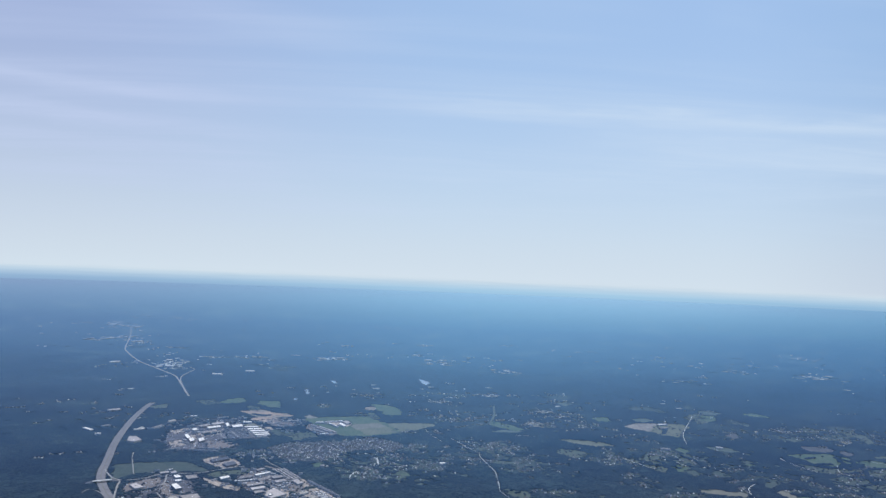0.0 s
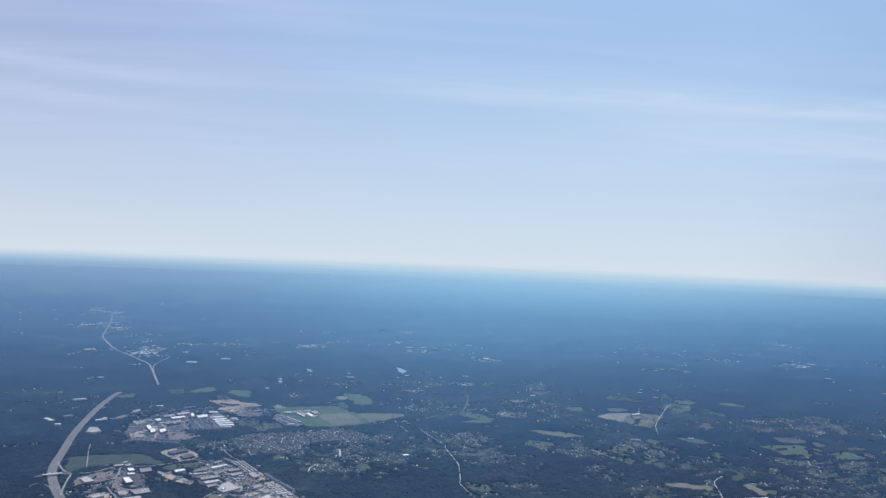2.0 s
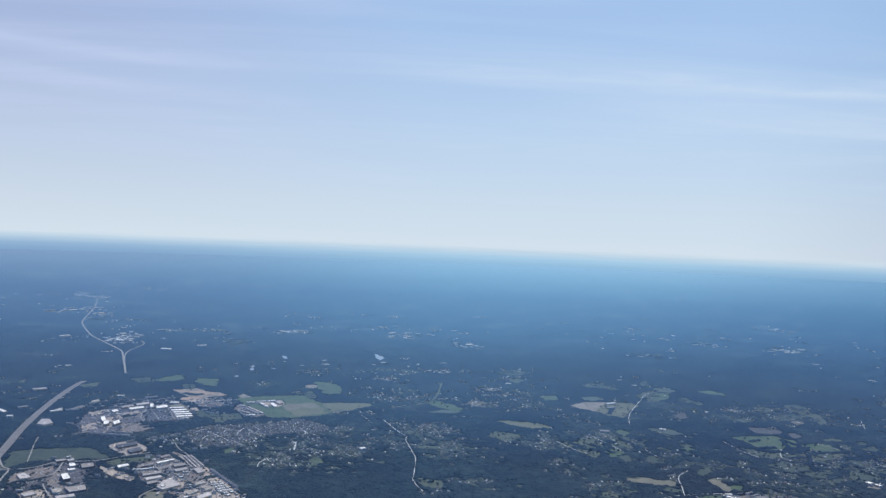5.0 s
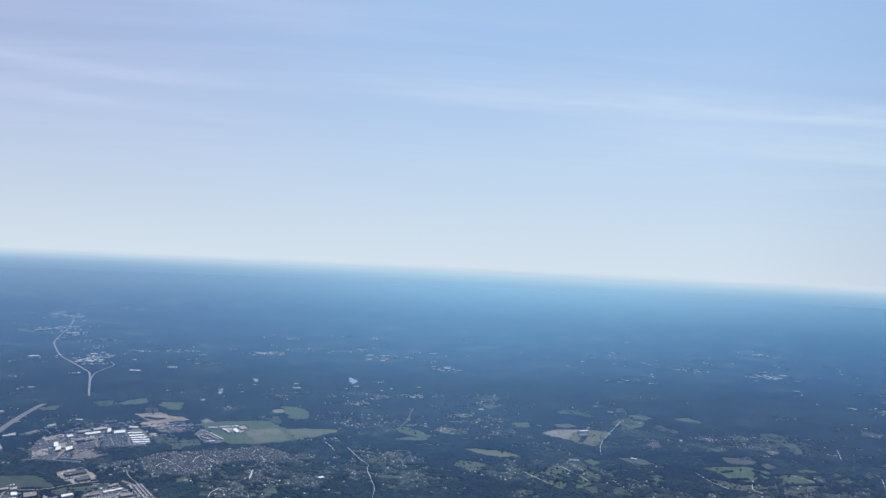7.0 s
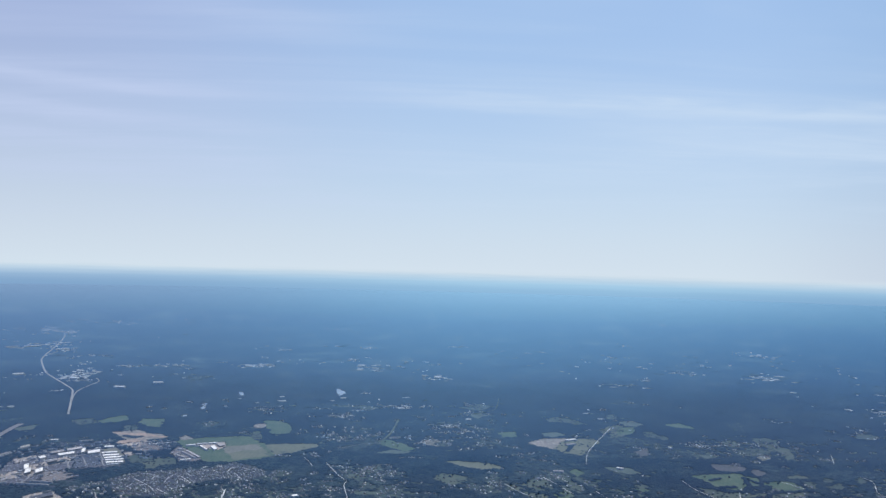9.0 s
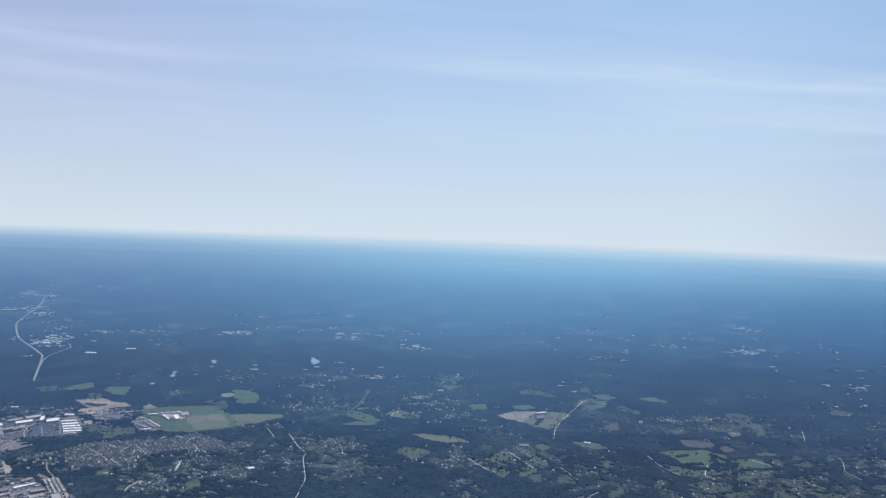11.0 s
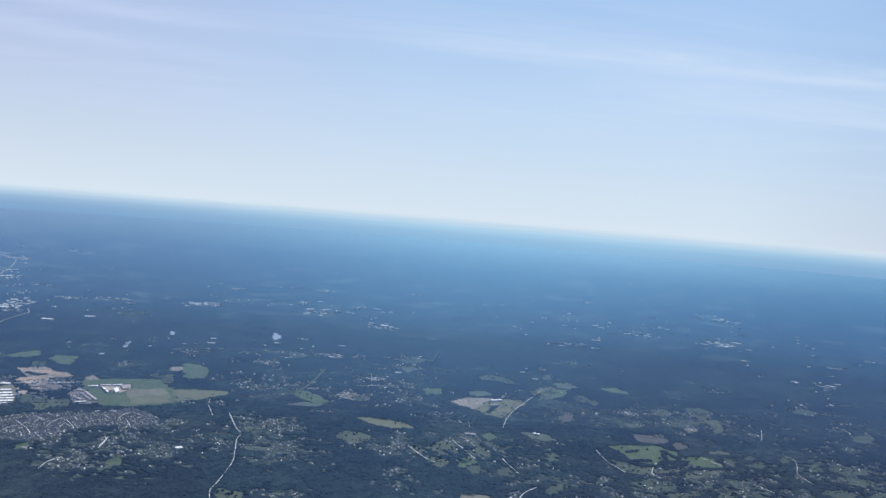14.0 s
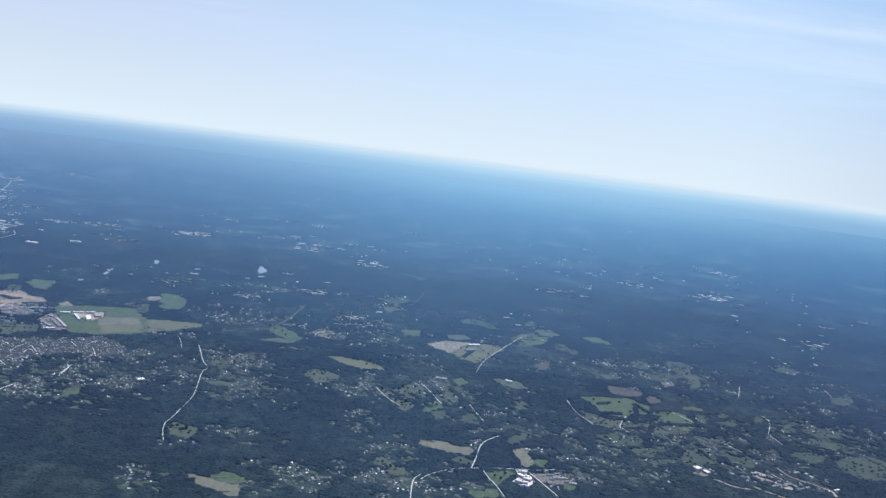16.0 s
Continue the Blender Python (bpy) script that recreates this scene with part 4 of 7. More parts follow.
field("cleared_earth", YARD, [(-248, 1100), (-248, 1124), (-245, 1144), (-238, 1140), (-235, 1119), (-239, 1102)], "pale pinkish cleared ground at the wood's edge")
road("slip_road", [(-501, 1312), (-484, 1282), (-468, 1259), (-455, 1249), (-447, 1220), (-436, 1182), (-423, 1142)], 2.6, ASPHALT_WORN, "pale curved slip road")
road("access_road", [(-465, 1238), (-455, 1249), (-440, 1254), (-425, 1266), (-412, 1291), (-382, 1302), (-353, 1314), (-329, 1342), (-301, 1365)], 3.0, ASPHALT_WORN, "pale access road beside the park")
road("slip_road", [(-479, 1176), (-478, 1192), (-465, 1189), (-447, 1170)], 1.6, ASPHALT_WORN, "pale curved slip road")
road("lane", [(-449, 1288), (-467, 1336), (-489, 1394), (-501, 1432)], 1.6, ASPHALT_WORN, "pale lane across the park")
road("lane", [(-390, 1206), (-393, 1223), (-389, 1235), (-391, 1256), (-399, 1286), (-400, 1296)], 2.6, ASPHALT_WORN, "curved pale store road")
road("lane", [(-382, 1191), (-367, 1166), (-348, 1139)], 1.8, ASPHALT_WORN, "pale store road")
road("lane", [(-458, 1654), (-462, 1631), (-458, 1596)], 2.2, ASPHALT_WORN, "curved pale works road")
road("lane", [(-426, 1534), (-419, 1504), (-416, 1473)], 2.4, ASPHALT_WORN, "pale works road")
road("lane", [(-412, 1686), (-409, 1643), (-399, 1603), (-381, 1567)], 2.0, ASPHALT_WORN, "curved pale works lane")
road("lane", [(-391, 1647), (-379, 1623), (-365, 1595)], 1.8, ASPHALT_WORN, "short pale works lane")
road("lane", [(-383, 1699), (-359, 1648), (-335, 1597), (-311, 1602)], 1.5, ASPHALT_WORN, "pale lane round parallel sheds")
road("lane", [(-337, 1268), (-322, 1262), (-312, 1272)], 1.6, ASPHALT_WORN, "pale lane beside a shed")
road("lane", [(-269, 1312), (-254, 1331), (-236, 1317), (-213, 1289), (-183, 1251), (-151, 1199), (-130, 1166), (-113, 1148)], 1.7, ASPHALT_WORN, "pale works road between warehouses")
road("lane", [(-234, 1187), (-240, 1167), (-241, 1149), (-236, 1138), (-229, 1136)], 1.8, ASPHALT_WORN, "pale looped track")
road("lane", [(-285, 1432), (-268, 1397), (-245, 1364), (-221, 1327)], 1.6, ASPHALT_WORN, "pale town street")
road("lane", [(-197, 1122), (-192, 1151), (-185, 1178)], 1.6, ASPHALT_WORN, "pale works lane")
hall([(-372, 1221), (-366, 1228), (-351, 1204), (-358, 1197)], 4.6, WHITE_ROOF, "white-roofed store with dark walls beside a car park")
hall([(-387, 1280), (-380, 1284), (-372, 1270), (-379, 1265)], 3.0, WHITE_ROOF, "flat white-roofed store beside a yard")
hall([(-378, 1255), (-369, 1259), (-365, 1251), (-373, 1246)], 2.6, WHITE_ROOF, "narrow white-roofed store beside a yard")
hall([(-414, 1297), (-402, 1306), (-398, 1297), (-408, 1288)], 2.4, GREY_ROOF, "low grey-roofed building beside the park")
hall([(-399, 1303), (-393, 1311), (-387, 1299), (-394, 1294)], 2.4, PINK_ROOF, "low building with a dusty pink roof beside the park")
hall([(-407, 1319), (-402, 1323), (-399, 1317), (-404, 1313)], 2.4, WHITE_ROOF, "small pale-roofed building beside the park")
hall([(-370, 1281), (-356, 1290), (-348, 1272), (-360, 1261)], 2.6, GREY_ROOF, "wide grey-roofed store with a pale front")
hall([(-429, 1217), (-425, 1230), (-405, 1209), (-415, 1199)], 2.4, PINK_ROOF, "low building with a dusty pink roof")
hall([(-345, 1171), (-324, 1185), (-314, 1165), (-330, 1152)], 2.6, GREY_ROOF, "long grey-roofed store row")
hall([(-357, 1161), (-350, 1170), (-341, 1158), (-342, 1148), (-349, 1147)], 2.6, CONCRETE, "pale-roofed store with a notched front")
hall([(-341, 1134), (-322, 1147), (-316, 1137), (-334, 1125)], 2.4, PINK_ROOF, "long store row with a dusty pink roof")
hall([(-385, 1138), (-376, 1149), (-366, 1141), (-375, 1129)], 2.2, PINK_ROOF, "low building with a dusty pink roof")
hall([(-355, 1106), (-351, 1118), (-341, 1108), (-343, 1093)], 2.2, GREY_ROOF, "low grey-roofed building beside woods")
hall([(-541, 1510), (-550, 1547), (-537, 1549), (-518, 1520), (-526, 1504)], 3.0, PINK_ROOF, "wide building with a pale pink roof beside the motorway")
shed([(-566, 1614), (-550, 1628)], 6, 4, WHITE_ROOF, "white-roofed building beside the motorway")
shed([(-538, 1636), (-530, 1671)], 6, 4, GREY_ROOF, "grey-roofed building beside the motorway")
hall([(-459, 1573), (-456, 1584), (-441, 1552), (-444, 1542)], 4.2, WHITE_ROOF, "tall white works building with dark walls")
hall([(-443, 1545), (-438, 1555), (-427, 1529), (-432, 1518)], 4.0, WHITE_ROOF, "tall white works building with dark walls")
hall([(-426, 1543), (-421, 1559), (-411, 1537), (-416, 1522)], 4.0, WHITE_ROOF, "tall white works building with dark walls")
shed([(-455, 1457), (-437, 1474)], 3, 3, CONCRETE, "long narrow pale-roofed shed")
shed([(-419, 1469), (-368, 1462)], 3, 3, CONCRETE, "long narrow pale-roofed shed")
shed([(-406, 1484), (-369, 1478)], 3, 3, CONCRETE, "long narrow pale-roofed shed")
shed([(-478, 1436), (-474, 1437)], 3, 3, WHITE_ROOF, "small white building in the works district")
shed([(-470, 1438), (-467, 1438)], 3, 3, WHITE_ROOF, "small white building in the works district")
shed([(-388, 1733), (-372, 1736)], 10, 4, WHITE_ROOF, "white-roofed works hall beside a yard")
shed([(-374, 1684), (-350, 1695)], 9.5, 3, WHITE_ROOF, "long white-roofed shed in a row of parallel sheds")
shed([(-364, 1664), (-339, 1675)], 9.5, 3, WHITE_ROOF, "long white-roofed shed in a row of parallel sheds")
shed([(-355, 1647), (-329, 1658)], 9.5, 3, WHITE_ROOF, "long white-roofed shed in a row of parallel sheds")
shed([(-347, 1630), (-319, 1641)], 9.5, 3, WHITE_ROOF, "long white-roofed shed in a row of parallel sheds")
shed([(-339, 1613), (-313, 1624)], 9.5, 3, WHITE_ROOF, "long white-roofed shed in a row of parallel sheds")
shed([(-333, 1598), (-314, 1606)], 4, 3, WHITE_ROOF, "long white-roofed shed in a row of parallel sheds")
hall([(-465, 1636), (-459, 1648), (-450, 1634), (-455, 1622)], 3.2, WHITE_ROOF, "white-roofed works hall beside a yard")
hall([(-444, 1664), (-423, 1685), (-416, 1670), (-435, 1649)], 3.0, WHITE_ROOF, "long white-roofed works hall")
hall([(-462, 1678), (-447, 1698), (-440, 1683), (-454, 1662)], 2.8, GREY_ROOF, "grey-roofed works hall beside a yard")
hall([(-445, 1705), (-427, 1726), (-420, 1710), (-437, 1689)], 2.8, PINK_ROOF, "works hall with a dusty pink roof")
hall([(-417, 1704), (-413, 1711), (-402, 1679), (-406, 1672)], 4.0, WHITE_ROOF, "white-roofed works hall beside a yard")
hall([(-401, 1690), (-385, 1706), (-377, 1684), (-393, 1669)], 3.0, WHITE_ROOF, "white-roofed works hall beside a yard")
hall([(-439, 1613), (-431, 1630), (-423, 1616), (-432, 1599)], 2.6, GREY_ROOF, "grey-roofed works hall beside a car park")
hall([(-534, 1715), (-526, 1735), (-519, 1718), (-527, 1699)], 2.6, CONCRETE, "pale-roofed hall beside a yard")
shed([(-451, 1773), (-430, 1785)], 5, 4, CONCRETE, "long pale-roofed hall beside a yard")
shed([(-508, 1779), (-495, 1782)], 6, 4, WHITE_ROOF, "white-roofed hall beside a yard")
shed([(-368, 1743), (-354, 1752)], 6, 4, CONCRETE, "pale-roofed hall beside a yard")
shed([(-563, 1631), (-557, 1643)], 5, 3, WHITE_ROOF, "small white building beside woods")
hall([(-362, 1388), (-341, 1415), (-333, 1401), (-352, 1375)], 3.4, DARK_ROOF, "dark grey-roofed building within an oval car park")
hall([(-336, 1366), (-323, 1384), (-313, 1367), (-325, 1350)], 3.4, DARK_ROOF, "dark grey-roofed building within an oval car park")
shed([(-349, 1364), (-342, 1372)], 2, 3, WHITE_ROOF, "small white-roofed building within an oval car park")
shed([(-355, 1415), (-346, 1425)], 1.5, 6, WHITE_ROOF, "narrow white-roofed hall on a dark one's edge")
hall([(-319, 1280), (-308, 1292), (-302, 1283), (-313, 1269)], 2.6, WHITE_ROOF, "long white-roofed shed beside a yard")
hall([(-272, 1304), (-253, 1327), (-250, 1321), (-268, 1298)], 2.8, WHITE_ROOF, "long narrow pale-roofed warehouse")
hall([(-291, 1285), (-276, 1300), (-271, 1292), (-286, 1276)], 2.6, GREY_ROOF, "grey-roofed warehouse among yards")
shed([(-286, 1264), (-259, 1278)], 3, 4, WHITE_ROOF, "long narrow white-roofed warehouse")
hall([(-271, 1245), (-251, 1260), (-246, 1252), (-266, 1234)], 2.6, GREY_ROOF, "long grey-roofed warehouse among yards")
hall([(-261, 1226), (-244, 1240), (-239, 1232), (-255, 1215)], 2.6, PINK_ROOF, "long warehouse with a dusty pink roof")
hall([(-252, 1207), (-243, 1217), (-238, 1209), (-247, 1197)], 2.6, GREY_ROOF, "grey-roofed warehouse at the wood's edge")
hall([(-232, 1187), (-232, 1217), (-225, 1227), (-204, 1199), (-220, 1175)], 3.0, PINK_ROOF, "wide warehouse with a dusty pink roof")
hall([(-228, 1189), (-225, 1195), (-221, 1190), (-224, 1184)], 4.2, WHITE_ROOF, "small bright white roof above a wide warehouse")
hall([(-262, 1277), (-249, 1292), (-244, 1283), (-256, 1266)], 2.6, GREY_ROOF, "grey-roofed warehouse among yards")
hall([(-245, 1296), (-231, 1308), (-226, 1296), (-239, 1284)], 2.6, GREY_ROOF, "grey-roofed warehouse among yards")
hall([(-236, 1272), (-222, 1284), (-217, 1275), (-230, 1261)], 2.6, PINK_ROOF, "warehouse with a dusty pink roof")
hall([(-277, 1337), (-267, 1350), (-263, 1343), (-272, 1328)], 2.6, GREY_ROOF, "grey-roofed warehouse beside a street")
shed([(-225, 1244), (-217, 1248)], 2.5, 4, WHITE_ROOF, "white-roofed building in a yard")
shed([(-218, 1236), (-211, 1243)], 2.5, 4, WHITE_ROOF, "white-roofed building in a yard")
shed([(-250, 1346), (-215, 1289)], 2.6, 3, CONCRETE, "long narrow pale-roofed warehouse in parallel rows")
shed([(-246, 1350), (-209, 1289)], 2.6, 3, PINK_ROOF, "long narrow pink-roofed warehouse in parallel rows")
shed([(-242, 1354), (-205, 1293)], 2.6, 3, CONCRETE, "long narrow pale-roofed warehouse in parallel rows")
shed([(-237, 1355), (-201, 1297)], 2.6, 3, GREY_ROOF, "long narrow grey-roofed warehouse in parallel rows")
shed([(-187, 1281), (-131, 1202)], 3.2, 5, DARK_ROOF, "long narrow dark grey building beside woods")
hall([(-187, 1112), (-176, 1125), (-168, 1112), (-178, 1099)], 3.4, WHITE_ROOF, "white-roofed warehouse in a works yard")
hall([(-188, 1168), (-178, 1185), (-173, 1178), (-182, 1159)], 2.8, CONCRETE, "pale-roofed warehouse in a works yard")
hall([(-171, 1154), (-160, 1174), (-153, 1162), (-164, 1141)], 3.0, PINK_ROOF, "warehouse with a dusty pink roof in a works yard")
hall([(-159, 1132), (-144, 1148), (-137, 1137), (-151, 1121)], 3.0, GREY_ROOF, "grey-roofed warehouse in a works yard")
hall([(-174, 1135), (-166, 1146), (-161, 1137), (-169, 1126)], 2.8, GREY_ROOF, "grey-roofed warehouse in a works yard")
hall([(-161, 1108), (-153, 1119), (-146, 1108), (-154, 1098)], 2.8, CONCRETE, "pale-roofed warehouse in a works yard")
hall([(-190, 1211), (-181, 1224), (-175, 1214), (-185, 1201)], 2.6, CONCRETE, "pale-roofed warehouse beside a green")
hall([(-211, 1279), (-204, 1287), (-191, 1267), (-198, 1257)], 2.6, PINK_ROOF, "warehouse with a dusty pink roof beside a green")
hall([(-173, 1192), (-167, 1204), (-160, 1191), (-166, 1180)], 2.6, CONCRETE, "pale-roofed hall beside a truck yard")
shed([(-106, 1128), (-91, 1125)], 3, 4, GREY_ROOF, "grey-roofed warehouse in a works yard")
shed([(-90, 1132), (-78, 1124)], 3, 4, CONCRETE, "pale-roofed warehouse in a works yard")
trucks([(-172, 1221), (-164, 1233), (-129, 1181), (-132, 1163), (-149, 1181)])
trucks([(-129, 1163), (-117, 1163), (-104, 1152), (-107, 1139), (-121, 1147)])
blocks([(-431, 1711)], 70, 40, 12, 8)
blocks([(-487, 1653)], 60, 50, 10, 8)
blocks([(-262, 1303)], 38, 50, 30, 12)
blocks([(-230, 1277)], 25, 50, 24, 15)
blocks([(-185, 1153)], 40, 40, 14, 12)
blocks([(-155, 1149)], 40, 30, 12, 15)
blocks([(-397, 1297)], 30, 20, 6, 8)
blocks([(-343, 1115)], 18, 16, 10, 8)
blocks([(-375, 1160)], 24, 14, 6, 8)
blocks([(-269, 1435)], 50, 45, 14, 15)
blocks([(-317, 1459)], 20, 30, 6, 8)
hedge([(-418, 1191), (-398, 1205), (-392, 1217)], 2)
hedge([(-376, 1281), (-359, 1268), (-351, 1275)], 3)
hedge([(-359, 1195), (-343, 1186), (-338, 1198)], 2)
hedge([(-201, 1219), (-190, 1204), (-164, 1187)], 3)
hedge([(-243, 1265), (-232, 1261), (-227, 1268)], 3)
hedge([(-333, 1285), (-316, 1272), (-295, 1251)], 3)
hedge([(-377, 1544), (-337, 1557), (-299, 1584)], 4)
bridge([(-482, 1229), (-467, 1238)])
blocks([(-306, 1249)], 28, 22, 9, -20)
blocks([(-451, 1543)], 60, 30, 6, 8)
field("meadow", GRASS, [(-279, 1819), (-222, 1846), (-152, 1868), (-109, 1803), (-70, 1712), (-92, 1673), (-140, 1644), (-180, 1645), (-242, 1737)], "large mown green meadow beside farm buildings")
field("stubble_field", STUBBLE, [(-102, 1786), (-88, 1800), (-5, 1814), (-3, 1785), (-22, 1757), (-34, 1736), (-66, 1709), (-83, 1744)], "long pale yellow-green field tapering to a point")
field("pasture", GRASS, [(-152, 2021), (-148, 2042), (-112, 2028), (-83, 1975), (-76, 1902), (-110, 1892), (-127, 1937)], "green pasture ringed by woods")
field("bare_field", CLAY, [(-167, 1984), (-148, 2009), (-136, 1964), (-157, 1951)], "pale bare field beside a pasture")
field("pasture", GRASS, [(-156, 1899), (-144, 1920), (-121, 1851), (-136, 1836)], "small green pasture beside woods")
field("pasture", GRASS, [(-413, 1983), (-417, 2028), (-374, 2030), (-361, 1982), (-353, 1935), (-381, 1944)], "bright green pasture among woods")
field("pasture", GRASS, [(-501, 1986), (-492, 2029), (-467, 2059), (-441, 2007), (-461, 1974), (-485, 1965)], "bright green pasture among woods")
field("pasture", GRASS_DULL, [(-561, 1991), (-522, 2018), (-491, 1969), (-523, 1939)], "dull green pasture among woods")
field("town_ground", ESTATE, [(-344, 1735), (-335, 1791), (-291, 1810), (-267, 1777), (-274, 1718), (-303, 1697), (-328, 1703)], "dull bare ground of a small settlement")
field("car_park", LOT, [(-343, 1745), (-331, 1783), (-295, 1764), (-284, 1729), (-304, 1710), (-328, 1717)], "grey yards of a small settlement")
field("pasture", GRASS_DULL, [(-318, 1654), (-319, 1688), (-279, 1664), (-270, 1626), (-296, 1619)], "dull green ground beside a settlement")
field("works_yard", YARD, [(-338, 1691), (-329, 1707), (-315, 1680), (-324, 1669)], "small pale yard beside a settlement")
field("car_park", LOT, [(-258, 1700), (-259, 1755), (-239, 1737), (-189, 1659), (-197, 1641), (-222, 1638), (-239, 1675)], "grey yard of a works among fields")
field("works_yard", YARD, [(-234, 1782), (-185, 1806), (-173, 1770), (-180, 1736), (-216, 1753)], "pale farm yard beside a meadow")
shed([(-246, 1761), (-230, 1768)], 6, 4, WHITE_ROOF, "long white farm shed beside a meadow")
shed([(-229, 1773), (-212, 1783)], 5, 4, WHITE_ROOF, "long white farm shed beside a meadow")
shed([(-209, 1782), (-195, 1791)], 5, 4, WHITE_ROOF, "long white farm shed beside a meadow")
shed([(-220, 1762), (-197, 1726)], 4, 4, WHITE_ROOF, "narrow white greenhouse beside a meadow")
hall([(-199, 1756), (-195, 1767), (-181, 1738), (-185, 1728)], 2.4, WHITE_ROOF, "white farm hall beside a meadow")
hall([(-196, 1782), (-188, 1795), (-175, 1769), (-182, 1758)], 2.2, GREY_ROOF, "grey farm hall beside a meadow")
shed([(-221, 1642), (-205, 1651)], 5, 4, WHITE_ROOF, "pale works hall beside a yard")
shed([(-238, 1710), (-202, 1664)], 5, 4, GREY_ROOF, "long grey works hall in a yard")
shed([(-232, 1717), (-194, 1666)], 4, 4, PINK_ROOF, "long works hall with a dusty pink roof")
shed([(-235, 1676), (-216, 1660)], 5, 4, GREY_ROOF, "grey works hall in a yard")
shed([(-251, 1729), (-237, 1724)], 5, 4, PINK_ROOF, "works hall with a dusty pink roof")
shed([(-317, 1762), (-280, 1783)], 3, 3, WHITE_ROOF, "long low pale building beside cleared ground")
shed([(-368, 1742), (-358, 1745)], 5, 4, WHITE_ROOF, "white-roofed hall beside cleared ground")
shed([(-332, 1729), (-318, 1743)], 4, 3, GREY_ROOF, "grey-roofed hall in a small settlement")
blocks([(-314, 1744)], 34, 34, 16, 8)
blocks([(-225, 1683)], 18, 22, 8, -40)
blocks([(-396, 1768)], 26, 24, 6, 8)
blocks([(-307, 1785)], 40, 20, 8, 5)
houses([(104, 1591)], 50, 40, 26)
houses([(62, 1884)], 60, 50, 16)
houses([(254, 1998)], 70, 60, 18)
houses([(200, 1823)], 60, 50, 12)
houses([(385, 1186)], 40, 25, 16)
houses([(424, 1172)], 40, 20, 10)
houses([(508, 1317)], 50, 40, 10)
houses([(603, 1370)], 60, 40, 10)
shed([(534, 1235), (543, 1231)], 6, 4, CREAM, "school block with a cream roof")
shed([(530, 1255), (540, 1255)], 5, 4, CREAM, "school block with a cream roof")

# cleared ground, meadow strips and the estate
field("pasture", GRASS_DULL, [(-429, 1940), (-410, 1956), (-388, 1913), (-391, 1884), (-408, 1887)], "dull green ground beside cleared earth")
field("cleared_earth", CLAY, [(-422, 1868), (-406, 1887), (-385, 1902), (-357, 1874), (-327, 1864), (-302, 1842), (-312, 1825), (-325, 1817), (-326, 1787), (-345, 1789), (-361, 1796), (-380, 1812)], "pale orange cleared building ground with bare soil")
field("cleared_earth", DIRT, [(-426, 1872), (-412, 1880), (-389, 1868), (-371, 1877), (-343, 1861), (-305, 1841), (-319, 1834), (-347, 1844), (-373, 1850), (-401, 1855)], "bare orange soil of a building ground")
field("cleared_earth", DIRT, [(-389, 1771), (-378, 1803), (-361, 1816), (-347, 1798), (-353, 1783), (-368, 1770)], "bare orange soil beside a works")
field("cleared_earth", YARD, [(-372, 1755), (-355, 1782), (-341, 1785), (-336, 1762), (-349, 1750)], "pale pinkish graded strip beside a works")
field("cleared_earth", CLAY, [(-283, 1830), (-276, 1863), (-253, 1830), (-266, 1813)], "pale cleared strip beside a meadow")
road("dirt_track", [(-336, 1766), (-348, 1813), (-347, 1839), (-323, 1843)], 3, DIRT, "pale orange dirt track over cleared ground")
road("dirt_track", [(-330, 1748), (-337, 1781), (-333, 1801), (-315, 1804), (-301, 1822)], 2.5, YARD, "pale dirt track over cleared ground")
hedge([(-391, 1841), (-368, 1830), (-357, 1837)], 5)
hedge([(-331, 1806), (-319, 1813), (-302, 1811)], 4)
field("hay_field", STUBBLE, [(-180, 1763), (-120, 1794), (-93, 1740), (-77, 1699), (-131, 1664), (-154, 1705)], "long pale olive field beside a meadow")
field("hay_field", HAY, [(-178, 1759), (-120, 1789), (-102, 1754), (-160, 1716)], "pale tan cut strip within a meadow")
field("estate_ground", ESTATE, [(-293, 1511), (-265, 1556), (-236, 1571), (-194, 1578), (-163, 1593), (-144, 1619), (-123, 1641), (-99, 1622), (-64, 1586), (-57, 1556), (-86, 1521), (-115, 1530), (-140, 1513), (-161, 1491), (-175, 1452), (-177, 1426), (-221, 1417), (-252, 1424)], "dull mauve ground of a housing estate")
estate([(-293, 1511), (-265, 1556), (-236, 1571), (-194, 1578), (-163, 1593), (-144, 1619), (-123, 1641), (-99, 1622), (-64, 1586), (-57, 1556), (-86, 1521), (-115, 1530), (-140, 1513), (-161, 1491), (-175, 1452), (-177, 1426), (-221, 1417), (-252, 1424)])
road("lane", [(-202, 1498), (-204, 1514), (-206, 1531)], 0.85, ASPHALT_PALE, "pale estate street between rows of houses")
road("lane", [(-184, 1501), (-184, 1520), (-171, 1506), (-166, 1506)], 0.85, ASPHALT_PALE, "pale estate street between rows of houses")
road("lane", [(-191, 1540), (-179, 1524), (-168, 1509)], 0.85, ASPHALT_PALE, "pale estate street between rows of houses")
road("lane", [(-228, 1514), (-228, 1531), (-225, 1541)], 0.85, ASPHALT_PALE, "pale estate street between rows of houses")
road("lane", [(-259, 1550), (-239, 1546), (-219, 1529)], 0.85, ASPHALT_PALE, "pale estate street between rows of houses")
road("lane", [(-187, 1561), (-173, 1542)], 0.85, ASPHALT_PALE, "pale estate street between rows of houses")
road("lane", [(-152, 1588), (-136, 1568)], 0.85, ASPHALT_PALE, "pale estate street between rows of houses")
road("lane", [(-123, 1577), (-121, 1603), (-114, 1612), (-92, 1593)], 0.85, ASPHALT_PALE, "pale estate street between rows of houses")
